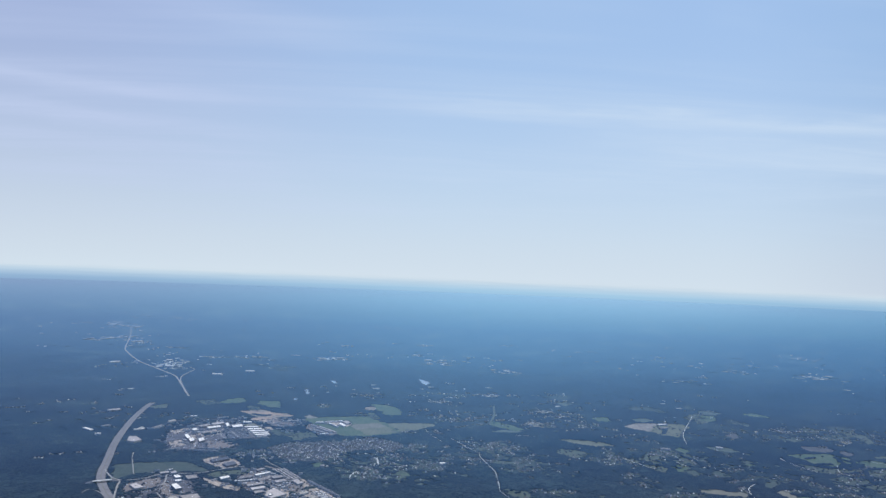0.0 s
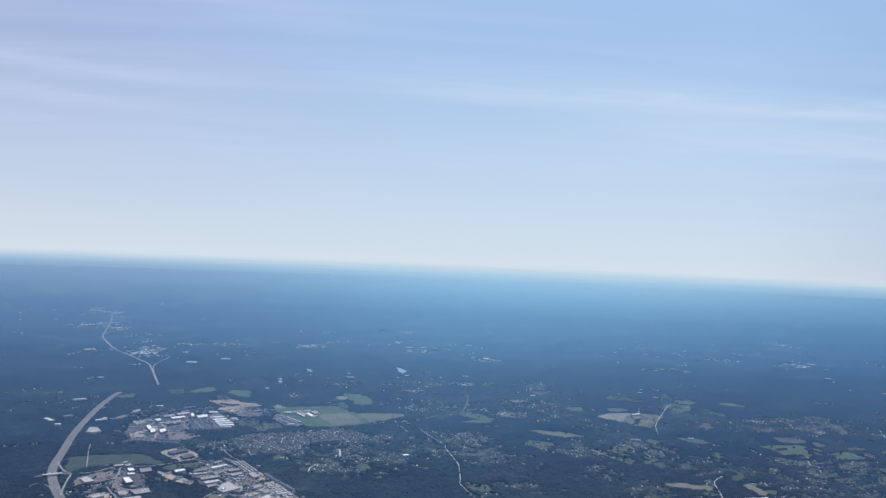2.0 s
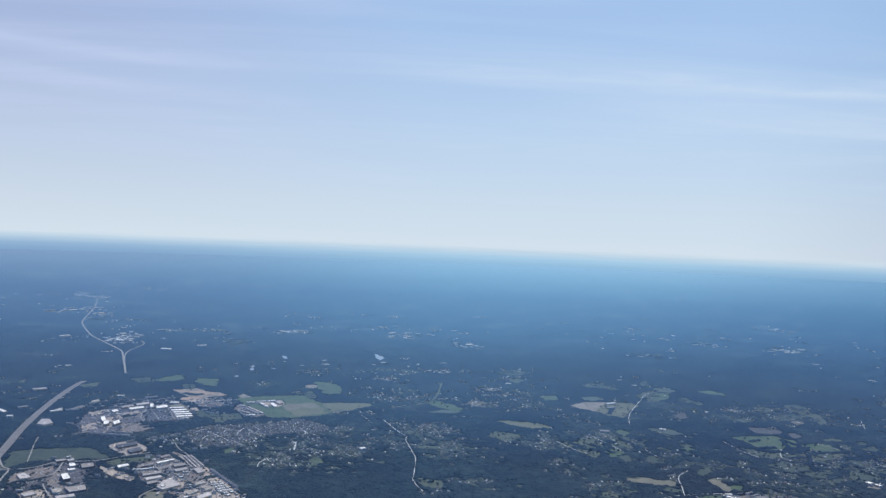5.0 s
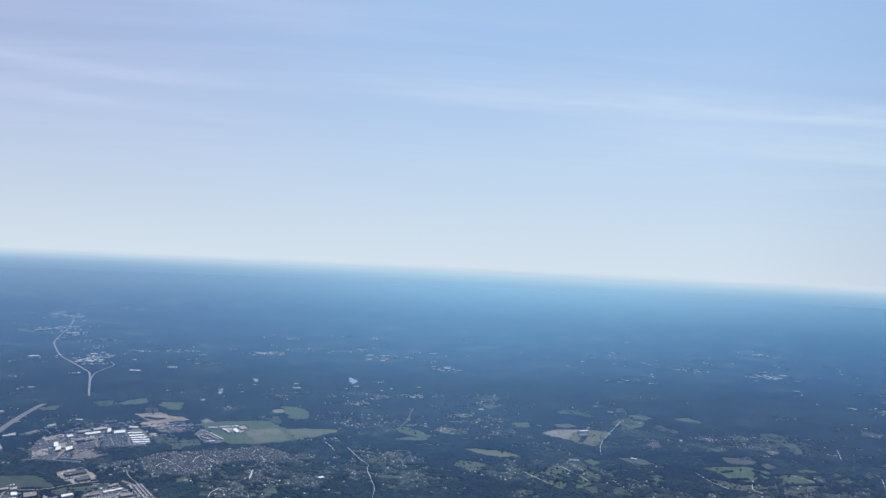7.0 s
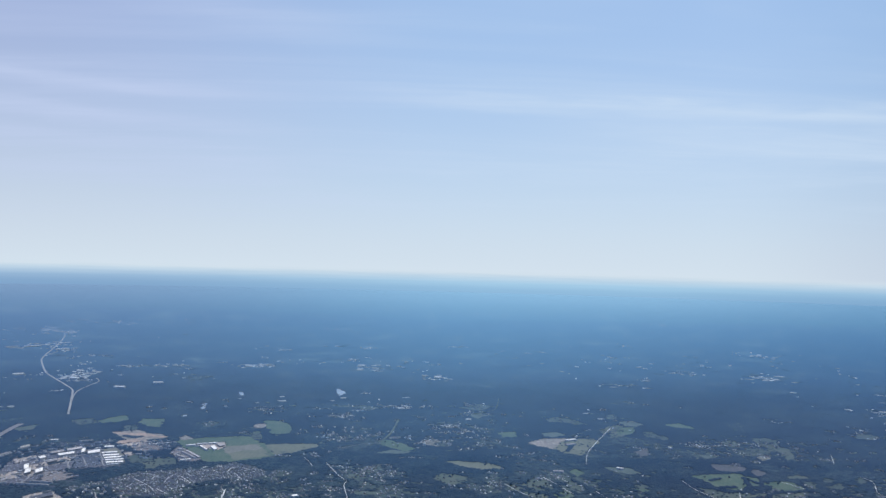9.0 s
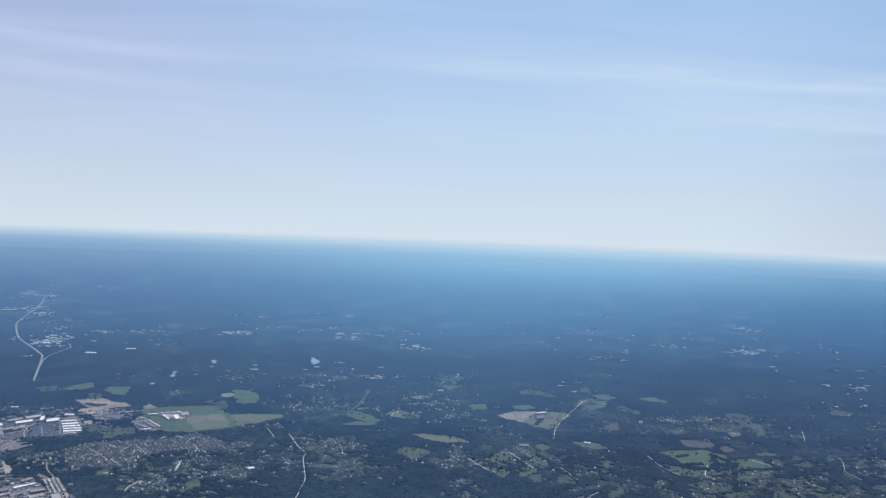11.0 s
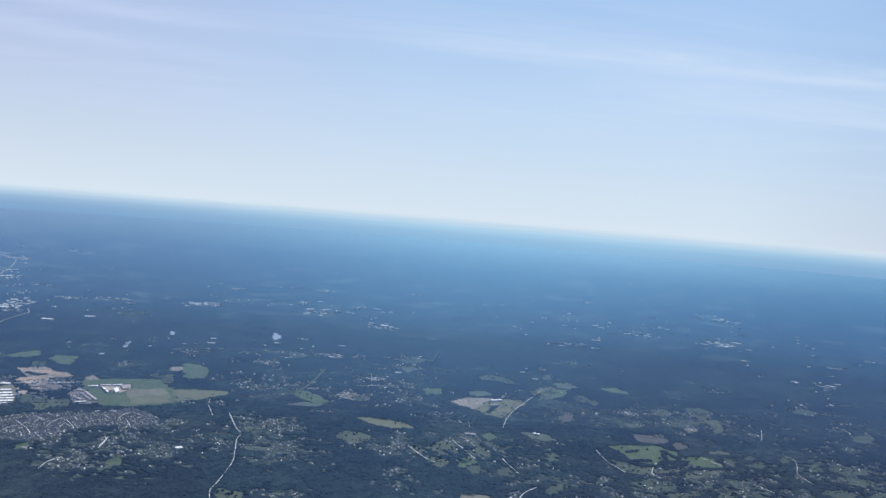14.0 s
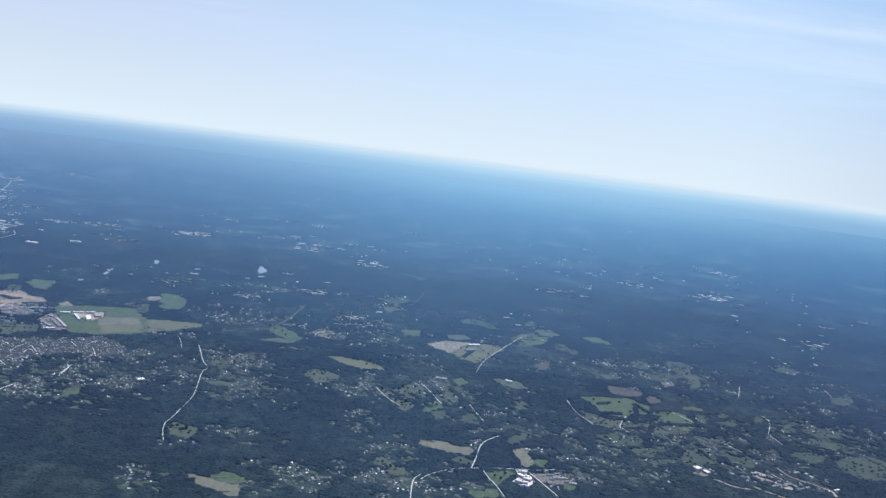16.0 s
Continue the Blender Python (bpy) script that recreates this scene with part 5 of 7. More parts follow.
road("lane", [(-98, 1560), (-77, 1581), (-65, 1586)], 0.85, ASPHALT_PALE, "pale estate street between rows of houses")
road("lane", [(-110, 1569), (-99, 1549), (-87, 1524)], 0.85, ASPHALT_PALE, "pale estate street between rows of houses")
road("lane", [(-203, 1461), (-189, 1445), (-174, 1429)], 0.85, ASPHALT_PALE, "pale estate street between rows of houses")
road("lane", [(-257, 1517), (-225, 1482), (-205, 1454)], 0.85, ASPHALT_PALE, "pale estate street between rows of houses")
road("lane", [(-177, 1569), (-163, 1572), (-151, 1581)], 0.85, ASPHALT_PALE, "pale estate street between rows of houses")
road("lane", [(-275, 1501), (-268, 1522), (-255, 1537)], 0.85, ASPHALT_PALE, "pale estate street between rows of houses")
road("lane", [(-250, 1463), (-247, 1485), (-234, 1494)], 0.85, ASPHALT_PALE, "pale estate street between rows of houses")
road("lane", [(-204, 1524), (-202, 1545), (-192, 1550)], 0.85, ASPHALT_PALE, "pale estate street between rows of houses")
road("lane", [(-154, 1538), (-145, 1553), (-128, 1549)], 0.85, ASPHALT_PALE, "pale estate street between rows of houses")
field("cleared_earth", YARD, [(855, 1362), (864, 1357), (874, 1350), (885, 1344), (875, 1325), (863, 1329), (852, 1333), (849, 1342)], "pinkish graded ground with new houses")
field("cleared_earth", YARD, [(875, 1337), (888, 1326), (885, 1307), (873, 1303), (866, 1319)], "pinkish graded ground with new houses")
road("dirt_track", [(784, 1312), (792, 1307), (799, 1297), (811, 1292), (829, 1290)], 3.2, YARD, "pale pinkish graded dirt strip")
road("dirt_track", [(833, 1302), (841, 1292), (854, 1281), (864, 1272)], 3.0, YARD, "pale pinkish graded dirt strip")
road("dirt_track", [(894, 1386), (897, 1367), (902, 1353), (918, 1340), (932, 1326)], 3.6, LOT, "greyish pink graded dirt strip")
road("dirt_track", [(932, 1326), (939, 1319), (937, 1300)], 3.6, YARD, "pale pinkish graded dirt strip")
blocks([(864, 1341)], 18, 14, 9, 25, ROOFS[4:])
blocks([(878, 1319)], 18, 12, 8, 25, ROOFS[4:])
blocks([(823, 1336)], 10, 5, 5, 25)
blocks([(902, 1312)], 22, 10, 8, 25, ROOFS[4:])
field("works_yard", YARD, [(-180, 1200), (-166, 1232), (-149, 1212), (-122, 1169), (-98, 1150), (-79, 1138), (-91, 1125), (-114, 1131), (-137, 1140), (-163, 1141), (-180, 1158)], "pale sandy yards of a works district")
field("cleared_earth", CLAY, [(-251, 1105), (-247, 1129), (-240, 1145), (-230, 1127), (-236, 1112)], "pale sandy bank at the edge of woods")
field("works_yard", CONCRETE, [(-199, 1131), (-184, 1153), (-162, 1151), (-138, 1144), (-141, 1125), (-165, 1122), (-182, 1106), (-198, 1113)], "pale concrete works yard")
field("car_park", LOT, [(-268, 1310), (-260, 1345), (-241, 1341), (-217, 1312), (-193, 1275), (-192, 1242), (-217, 1250), (-243, 1267)], "grey yards among warehouses")
field("pasture", GRASS_DULL, [(-198, 1241), (-179, 1253), (-164, 1229), (-184, 1224)], "dull green strip between yards")
blocks([(-259, 1280)], 22, 24, 16, 12)
blocks([(-244, 1314)], 22, 24, 14, 12)
blocks([(-231, 1225)], 22, 24, 12, 12)
blocks([(-183, 1191)], 22, 24, 10, -35)
blocks([(-152, 1170)], 22, 24, 12, 12)
blocks([(-130, 1155)], 22, 24, 10, -35)
blocks([(-175, 1134)], 22, 24, 10, -35)
blocks([(-399, 1639)], 22, 24, 14, 12)
blocks([(-457, 1627)], 22, 24, 14, 12)
blocks([(-456, 1529)], 22, 24, 10, -35)
blocks([(-374, 1660)], 22, 24, 10, -35)
hedge([(-262, 1215), (-244, 1201), (-229, 1192)], 3)
hedge([(-215, 1186), (-200, 1181), (-196, 1197)], 3)
hedge([(-185, 1243), (-175, 1251)], 3)
hedge([(-270, 1361), (-244, 1331), (-224, 1301)], 3)
hedge([(-183, 1148), (-175, 1159)], 3)
hedge([(-250, 1251), (-235, 1241)], 3)
hedge([(-497, 1635), (-485, 1659), (-469, 1673)], 3)
hedge([(-426, 1597), (-409, 1621)], 3)
hedge([(-410, 1674), (-393, 1689)], 3)
road("lane", [(210, 1942), (241, 1953), (297, 1969)], 1.4, ASPHALT_PALE, "long straight pale lane among houses")
road("lane", [(153, 1706), (175, 1709), (200, 1705)], 1.6, ASPHALT_WORN, "pale cleared strip in the woods")
field("hay_field", CLAY, [(424, 1879), (464, 1917), (498, 1918), (484, 1894), (449, 1874)], "whitish streak of bare soil in a field")
glades([(104, 1591)], 55, 45, 22)
field("pasture", GRASS, [(671, 1625), (710, 1634), (743, 1621), (744, 1583), (727, 1546), (701, 1530), (688, 1553), (680, 1581)], "wide green pasture between hedges")
field("pasture", GRASS, [(805, 1598), (827, 1595), (826, 1546), (796, 1539), (785, 1563)], "green pasture with a drive")
field("pasture", GRASS_DRY, [(654, 1517), (714, 1525), (699, 1476), (661, 1486)], "pale green pasture among hedges")
hedge([(748, 1597), (739, 1550), (729, 1512)], 4)
hedge([(698, 1523), (733, 1525), (768, 1523)], 4)
# narrow pastures and village streets
field("pasture", GRASS_DULL, [(479, 2145), (506, 2174), (545, 2140), (564, 2096), (545, 2081), (513, 2104), (479, 2102)], "long dull green strip of pasture among woods")
field("pasture", GLADE, [(646, 2123), (679, 2145), (699, 2102), (670, 2074), (646, 2082)], "pale green pasture beside a lane")
field("pasture", GRASS_DULL, [(668, 2010), (689, 2015), (713, 1960), (700, 1926), (671, 1956)], "dull green strip of pasture among woods")
field("pasture", GLADE, [(447, 1971), (483, 1986), (494, 1952), (466, 1934), (447, 1941)], "pale green strip among woods")
field("pasture", GRASS_DULL, [(626, 2205), (657, 2237), (651, 2182), (624, 2153)], "small dull green clearing among woods")
field("pasture", GLADE, [(521, 1674), (548, 1675), (568, 1667), (579, 1633), (556, 1625), (531, 1651)], "pale strip of rough grass beside houses")
field("pasture", GRASS_DULL, [(427, 1632), (447, 1609), (471, 1572), (476, 1544), (452, 1547), (430, 1583)], "dull green strip of pasture among houses")
field("pasture", GLADE, [(812, 1925), (839, 1942), (852, 1911), (825, 1874), (811, 1887)], "pale green pasture beside houses")
field("pasture", GRASS_DULL, [(889, 1962), (929, 1984), (943, 1953), (908, 1902), (885, 1919)], "dull green pasture among houses")
field("bare_field", HAY, [(836, 1787), (859, 1801), (860, 1774), (836, 1756)], "small whitish field among woods")
field("pasture", GLADE, [(728, 1790), (757, 1800), (765, 1784), (736, 1764)], "pale strip of grass among woods")
field("pasture", GRASS_DULL, [(545, 1552), (563, 1559), (569, 1539), (550, 1525)], "small dull green clearing among woods")
field("pasture", GLADE, [(97, 1466), (118, 1479), (139, 1476), (137, 1460), (109, 1451)], "pale strip of rough grass among houses")
field("pasture", GRASS_DULL, [(26, 2244), (47, 2276), (84, 2236), (59, 2195)], "dull green clearing among houses")
field("pasture", GLADE, [(300, 2174), (328, 2205), (342, 2169), (315, 2125)], "small pale green clearing among woods")
field("pasture", GRASS_DULL, [(294, 2286), (339, 2335), (362, 2296), (332, 2238), (302, 2246)], "dull green clearing among woods")
field("pasture", GLADE, [(111, 1749), (140, 1775), (170, 1762), (185, 1775), (167, 1742), (134, 1740)], "narrow green pasture along a wood")
field("pasture", GRASS_DULL, [(212, 1837), (234, 1864), (253, 1841), (237, 1811)], "dull pale pasture beside houses")
field("pasture", GRASS_DULL, [(-155, 1888), (-147, 1914), (-128, 1883), (-123, 1838), (-139, 1846)], "dull green pasture beside a farm")
field("lawn", GRASS_DULL, [(-255, 1649), (-247, 1673), (-225, 1637), (-231, 1614)], "dull green lot beside farm sheds")
road("lane", [(746, 1911), (758, 1871), (770, 1837)], 1.1, ASPHALT_WORN, "pale lane through a row of houses")
road("lane", [(40, 1768), (67, 1806), (106, 1835)], 1.1, ASPHALT_WORN, "faint pale lane along a wood")
road("lane", [(109, 1637), (125, 1648), (145, 1656)], 1.1, ASPHALT_WORN, "short pale street among houses")
road("lane", [(-32, 2108), (0, 2101), (35, 2095)], 1.1, ASPHALT_WORN, "pale street through a far village")
road("lane", [(-227, 2172), (-193, 2215), (-127, 2183)], 1.1, ASPHALT_WORN, "pale street through a far village")
road("lane", [(240, 2084), (246, 1995)], 1.1, ASPHALT_WORN, "short pale drive in a far village")
# hamlets among the woods
houses([(-19, 2128)], 64, 39, 10)
glades([(-19, 2128)], 77, 47, 13)
houses([(-262, 1987)], 22, 29, 3)
glades([(-262, 1987)], 27, 35, 7)
houses([(-159, 2178)], 41, 41, 5)
glades([(-159, 2178)], 50, 50, 8)
houses([(176, 2268)], 55, 37, 10)
glades([(176, 2268)], 67, 44, 6)
houses([(-3, 2257)], 34, 29, 4)
glades([(-3, 2257)], 41, 35, 5)
houses([(83, 2264)], 24, 29, 3)
glades([(83, 2264)], 28, 35, 7)
houses([(329, 2187)], 75, 27, 3)
glades([(329, 2187)], 90, 32, 14)
houses([(322, 2308)], 53, 45, 3)
glades([(322, 2308)], 63, 54, 12)
houses([(272, 1966)], 65, 53, 17)
glades([(272, 1966)], 78, 64, 18)
houses([(218, 1856)], 35, 28, 5)
glades([(218, 1856)], 42, 34, 11)
houses([(-169, 1891)], 18, 41, 4)
glades([(-169, 1891)], 21, 49, 6)
houses([(35, 1862)], 37, 38, 13)
glades([(35, 1862)], 45, 46, 14)
glades([(521, 2143)], 63, 54, 11)
glades([(1029, 2179)], 37, 33, 5)
houses([(1107, 2072)], 15, 25, 3)
glades([(1107, 2072)], 18, 30, 3)
houses([(650, 2157)], 34, 52, 3)
glades([(650, 2157)], 41, 63, 9)
houses([(882, 1875)], 75, 99, 10)
glades([(882, 1875)], 90, 118, 21)
houses([(795, 1876)], 49, 58, 10)
glades([(795, 1876)], 59, 70, 14)
houses([(662, 1793)], 67, 65, 5)
glades([(662, 1793)], 80, 78, 16)
houses([(959, 1910)], 65, 52, 5)
glades([(959, 1910)], 79, 62, 11)
houses([(1190, 2063)], 61, 77, 5)
glades([(1190, 2063)], 73, 92, 11)
houses([(1213, 1900)], 84, 54, 4)
glades([(1213, 1900)], 101, 65, 9)
houses([(136, 1600)], 49, 40, 8)
glades([(136, 1600)], 59, 48, 16)
houses([(-36, 1551)], 22, 32, 16)
glades([(-36, 1551)], 27, 39, 12)
houses([(-7, 1406)], 27, 36, 14)
glades([(-7, 1406)], 32, 43, 15)
houses([(-89, 1398)], 45, 47, 19)
glades([(-89, 1398)], 54, 56, 20)
houses([(-105, 1337)], 24, 29, 12)
glades([(-105, 1337)], 29, 34, 13)
houses([(-36, 1713)], 41, 32, 7)
glades([(-36, 1713)], 50, 39, 8)
houses([(114, 1955)], 25, 42, 4)
glades([(114, 1955)], 31, 51, 6)
houses([(385, 1721)], 58, 39, 8)
glades([(385, 1721)], 70, 47, 12)
houses([(316, 1516)], 41, 47, 10)
glades([(316, 1516)], 49, 56, 15)
houses([(435, 1567)], 53, 57, 8)
glades([(435, 1567)], 64, 68, 16)
houses([(503, 1506)], 43, 46, 7)
glades([(503, 1506)], 52, 55, 15)
houses([(328, 1386)], 22, 35, 6)
glades([(328, 1386)], 27, 42, 7)
houses([(193, 1279)], 26, 16, 5)
glades([(193, 1279)], 31, 19, 7)
houses([(286, 1172)], 36, 25, 24)
glades([(286, 1172)], 43, 30, 17)
houses([(380, 1274)], 34, 38, 12)
glades([(380, 1274)], 41, 46, 18)
houses([(129, 1107)], 26, 20, 8)
glades([(129, 1107)], 31, 24, 6)
houses([(579, 1431)], 42, 36, 7)
glades([(579, 1431)], 50, 43, 14)
houses([(739, 1465)], 54, 44, 10)
glades([(739, 1465)], 65, 53, 15)
houses([(891, 1545)], 81, 65, 10)
glades([(891, 1545)], 97, 77, 28)
houses([(1052, 1725)], 72, 60, 8)
glades([(1052, 1725)], 86, 72, 16)
houses([(1073, 1558)], 64, 69, 6)
glades([(1073, 1558)], 77, 83, 19)
houses([(666, 1310)], 46, 34, 10)
glades([(666, 1310)], 56, 40, 15)
houses([(806, 1440)], 36, 32, 6)
glades([(806, 1440)], 43, 39, 9)
houses([(897, 1343)], 77, 38, 25)
glades([(897, 1343)], 92, 45, 12)
houses([(599, 1252)], 29, 22, 7)
glades([(599, 1252)], 34, 27, 5)
houses([(162, 1480)], 23, 28, 4)
glades([(162, 1480)], 27, 34, 8)
houses([(138, 1413)], 21, 20, 5)
glades([(138, 1413)], 25, 24, 7)
# far settlements
settlement([(139, 2265)], 38, 19, 16, 0.1)
settlement([(58, 2232)], 24, 23, 10, 0.6)
settlement([(-54, 2207)], 31, 18, 12, 0.3)
settlement([(-2, 2111)], 30, 20, 14, 0.15)
settlement([(326, 2200)], 27, 43, 12, 0.7)
settlement([(213, 2282)], 19, 16, 6, 0.2)
settlement([(238, 2035)], 37, 31, 12, 0.4)
settlement([(0, 1888)], 22, 27, 10, 0.3)
settlement([(155, 1888)], 27, 21, 12, 0.4)
settlement([(206, 1872)], 18, 20, 8, 0.2)
settlement([(519, 1954)], 31, 22, 10, 0.7)
settlement([(550, 2016)], 18, 18, 6, 0.2)
settlement([(624, 2030)], 30, 24, 8, 0.7)
settlement([(403, 1950)], 17, 11, 8, 0.2)
settlement([(659, 1874)], 35, 21, 8, 0.7)
settlement([(754, 1875)], 17, 21, 10, 0.05)
settlement([(615, 1842)], 18, 15, 6, 0.3)
settlement([(-999, 2649)], 27, 39, 12, 0.05)
settlement([(-957, 2699)], 6, 68, 7, 0)
settlement([(-1019, 2555)], 20, 37, 8, 0.1)
settlement([(-1597, 3887)], 62, 21, 12, 0.05)
settlement([(-1465, 3843)], 31, 24, 10, 0)
settlement([(-1365, 3384)], 54, 44, 14, 0.05)
settlement([(-1262, 3418)], 40, 67, 12, 0.05)
settlement([(-1029, 3190)], 15, 114, 8, 0.1)
settlement([(-959, 3191)], 26, 38, 6, 0.1)
settlement([(-824, 2705)], 41, 94, 20, 0.1)
settlement([(-768, 2364)], 14, 31, 4, 0.2)
settlement([(-703, 2959)], 53, 47, 10, 0.3)
settlement([(-572, 2766)], 33, 54, 8, 0.9)
settlement([(-872, 2292)], 18, 39, 5, 0.3)
settlement([(-760, 2095)], 24, 48, 8, 0.3)
settlement([(-1397, 4109)], 85, 24, 13, 0.1)
settlement([(-1269, 4139)], 66, 33, 13, 0.1)
settlement([(-1445, 3917)], 89, 55, 28, 0.05)
settlement([(-1371, 3888)], 40, 48, 15, 0)
settlement([(-1286, 3560)], 82, 90, 20, 0.05)
settlement([(-1151, 3321)], 43, 78, 20, 0.05)
settlement([(-981, 3188)], 50, 35, 10, 0.1)
settlement([(-930, 2948)], 19, 75, 10, 0.1)
settlement([(-838, 2693)], 57, 99, 44, 0.1)
settlement([(-789, 2585)], 41, 45, 18, 0.1)
settlement([(-629, 2986)], 49, 45, 10, 0.4)
settlement([(-737, 2935)], 44, 29, 7, 0.3)
settlement([(-497, 2694)], 52, 71, 18, 0.92)
settlement([(-378, 3007)], 60, 59, 20, 0.2)
settlement([(-389, 3535)], 40, 41, 10, 0.1)
settlement([(-399, 3269)], 22, 26, 5, 0)
settlement([(-307, 3061)], 26, 76, 7, 0.3)
settlement([(-69, 3705)], 27, 90, 10, 0)
settlement([(-10, 3468)], 8, 58, 3, 0)
settlement([(-91, 3268)], 35, 69, 13, 0.3)
settlement([(6, 3037)], 76, 74, 23, 0.2)
settlement([(111, 3267)], 28, 52, 7, 0.1)
settlement([(216, 3167)], 23, 48, 6, 0.1)
settlement([(324, 4188)], 26, 26, 5, 0.1)
settlement([(312, 3854)], 36, 49, 7, 0.3)
settlement([(304, 3194)], 16, 33, 3, 0)
settlement([(212, 2797)], 47, 61, 23, 0.3)
settlement([(516, 3440)], 22, 57, 6, 0.2)
settlement([(651, 3730)], 29, 68, 6, 0.6)
settlement([(177, 4582)], 43, 23, 5, 0.1)
settlement([(408, 4587)], 58, 23, 5, 0.1)
settlement([(-241, 4282)], 78, 31, 6, 0.2)
settlement([(462, 4413)], 33, 17, 3, 0.2)
settlement([(915, 3575)], 29, 63, 10, 0.2)
settlement([(881, 3380)], 31, 56, 7, 0.2)
settlement([(1057, 4022)], 39, 57, 7, 0.3)
settlement([(956, 3238)], 39, 51, 9, 0.3)
settlement([(894, 2897)], 23, 54, 11, 0.2)
settlement([(789, 2762)], 46, 24, 10, 0.3)
settlement([(979, 3558)], 36, 31, 5, 0.2)
settlement([(1080, 3095)], 54, 79, 18, 0.2)
settlement([(1343, 4375)], 108, 31, 7, 0.3)
settlement([(1506, 3804)], 25, 71, 7, 0.1)
settlement([(1565, 3734)], 57, 100, 14, 0.1)
settlement([(1335, 3030)], 67, 125, 26, 0.7)
settlement([(1491, 3320)], 28, 76, 6, 0.6)
settlement([(1946, 4186)], 24, 15, 3, 0.2)
settlement([(1959, 3968)], 28, 34, 5, 0.2)
settlement([(1658, 3117)], 22, 138, 6, 0.5)
settlement([(1190, 3246)], 22, 141, 6, 0.6)
settlement([(1273, 3697)], 38, 70, 5, 0.3)
settlement([(774, 2697)], 73, 54, 10, 0.4)
settlement([(1242, 2445)], 19, 27, 3, 0.9)
settlement([(1463, 2692)], 33, 35, 5, 0.5)
settlement([(1568, 2706)], 56, 47, 7, 0.9)
settlement([(1355, 2363)], 55, 52, 13, 0.3)

settlement([(-1463, 4069)], 29, 16, 14, 0.1)
settlement([(-1271, 4146)], 31, 16, 14, 0.1)
settlement([(-768, 2915)], 45, 28, 28, 0.1)
settlement([(-634, 2955)], 28, 28, 16, 0.6)
settlement([(-565, 2887)], 18, 27, 11, 0.1)
settlement([(-478, 2704)], 30, 34, 20, 0.6)
settlement([(-504, 3081)], 21, 23, 11, 0.1)
settlement([(-388, 3003)], 51, 36, 28, 0.1)
settlement([(-398, 3243)], 14, 25, 7, 0.0)
settlement([(-387, 3530)], 27, 30, 11, 0.0)
settlement([(-574, 4139)], 16, 19, 7, 0.1)
settlement([(-249, 3111)], 13, 30, 7, 0.1)
settlement([(-250, 4279)], 21, 15, 8, 0.1)
settlement([(-175, 4392)], 17, 13, 7, 0.1)
settlement([(-59, 3676)], 23, 32, 8, 0.0)
settlement([(-78, 3230)], 26, 40, 12, 0.1)
settlement([(21, 3020)], 33, 28, 16, 0.1)
settlement([(113, 3203)], 15, 24, 7, 0.6)
settlement([(205, 3153)], 15, 23, 7, 0.0)
settlement([(290, 3825)], 31, 34, 10, 0.1)
settlement([(31, 2467)], 21, 22, 14, 0.1)
settlement([(205, 2786)], 16, 17, 9, 0.0)
settlement([(255, 2801)], 15, 18, 8, 0.1)
settlement([(-198, 2181)], 19, 14, 16, 0.6)
settlement([(-153, 2228)], 13, 11, 11, 0.1)
settlement([(38, 2192)], 20, 14, 16, 0.1)
settlement([(142, 2242)], 29, 14, 22, 0.1)
settlement([(487, 3693)], 16, 32, 6, 0.0)
settlement([(588, 3648)], 20, 31, 7, 0.1)
settlement([(660, 3695)], 25, 32, 8, 0.1)
settlement([(915, 3551)], 26, 30, 9, 0.0)
settlement([(1073, 4017)], 18, 20, 7, 0.1)
settlement([(874, 2873)], 20, 19, 9, 0.0)
settlement([(792, 2746)], 29, 23, 14, 0.1)
settlement([(1090, 3114)], 31, 30, 12, 0.1)
settlement([(1577, 3739)], 35, 39, 11, 0.1)
settlement([(1504, 3807)], 16, 24, 6, 0.1)
settlement([(1323, 3001)], 72, 58, 29, 0.1)
settlement([(1337, 2854)], 19, 19, 8, 0.6)
settlement([(1548, 2662)], 31, 23, 14, 0.1)
settlement([(1352, 2319)], 26, 22, 14, 0.1)
settlement([(1165, 1995)], 14, 12, 10, 0.0)
settlement([(1029, 2167)], 19, 14, 12, 0.6)
settlement([(1229, 2423)], 12, 14, 7, 0.1)
settlement([(1742, 2850)], 36, 28, 14, 0.1)
settlement([(757, 1874)], 17, 13, 14, 0.0)
settlement([(832, 1924)], 17, 11, 14, 0.6)
settlement([(850, 1784)], 16, 11, 14, 0.1)
settlement([(885, 1888)], 22, 13, 18, 0.6)


# ---- faint clearings in the far woods ----


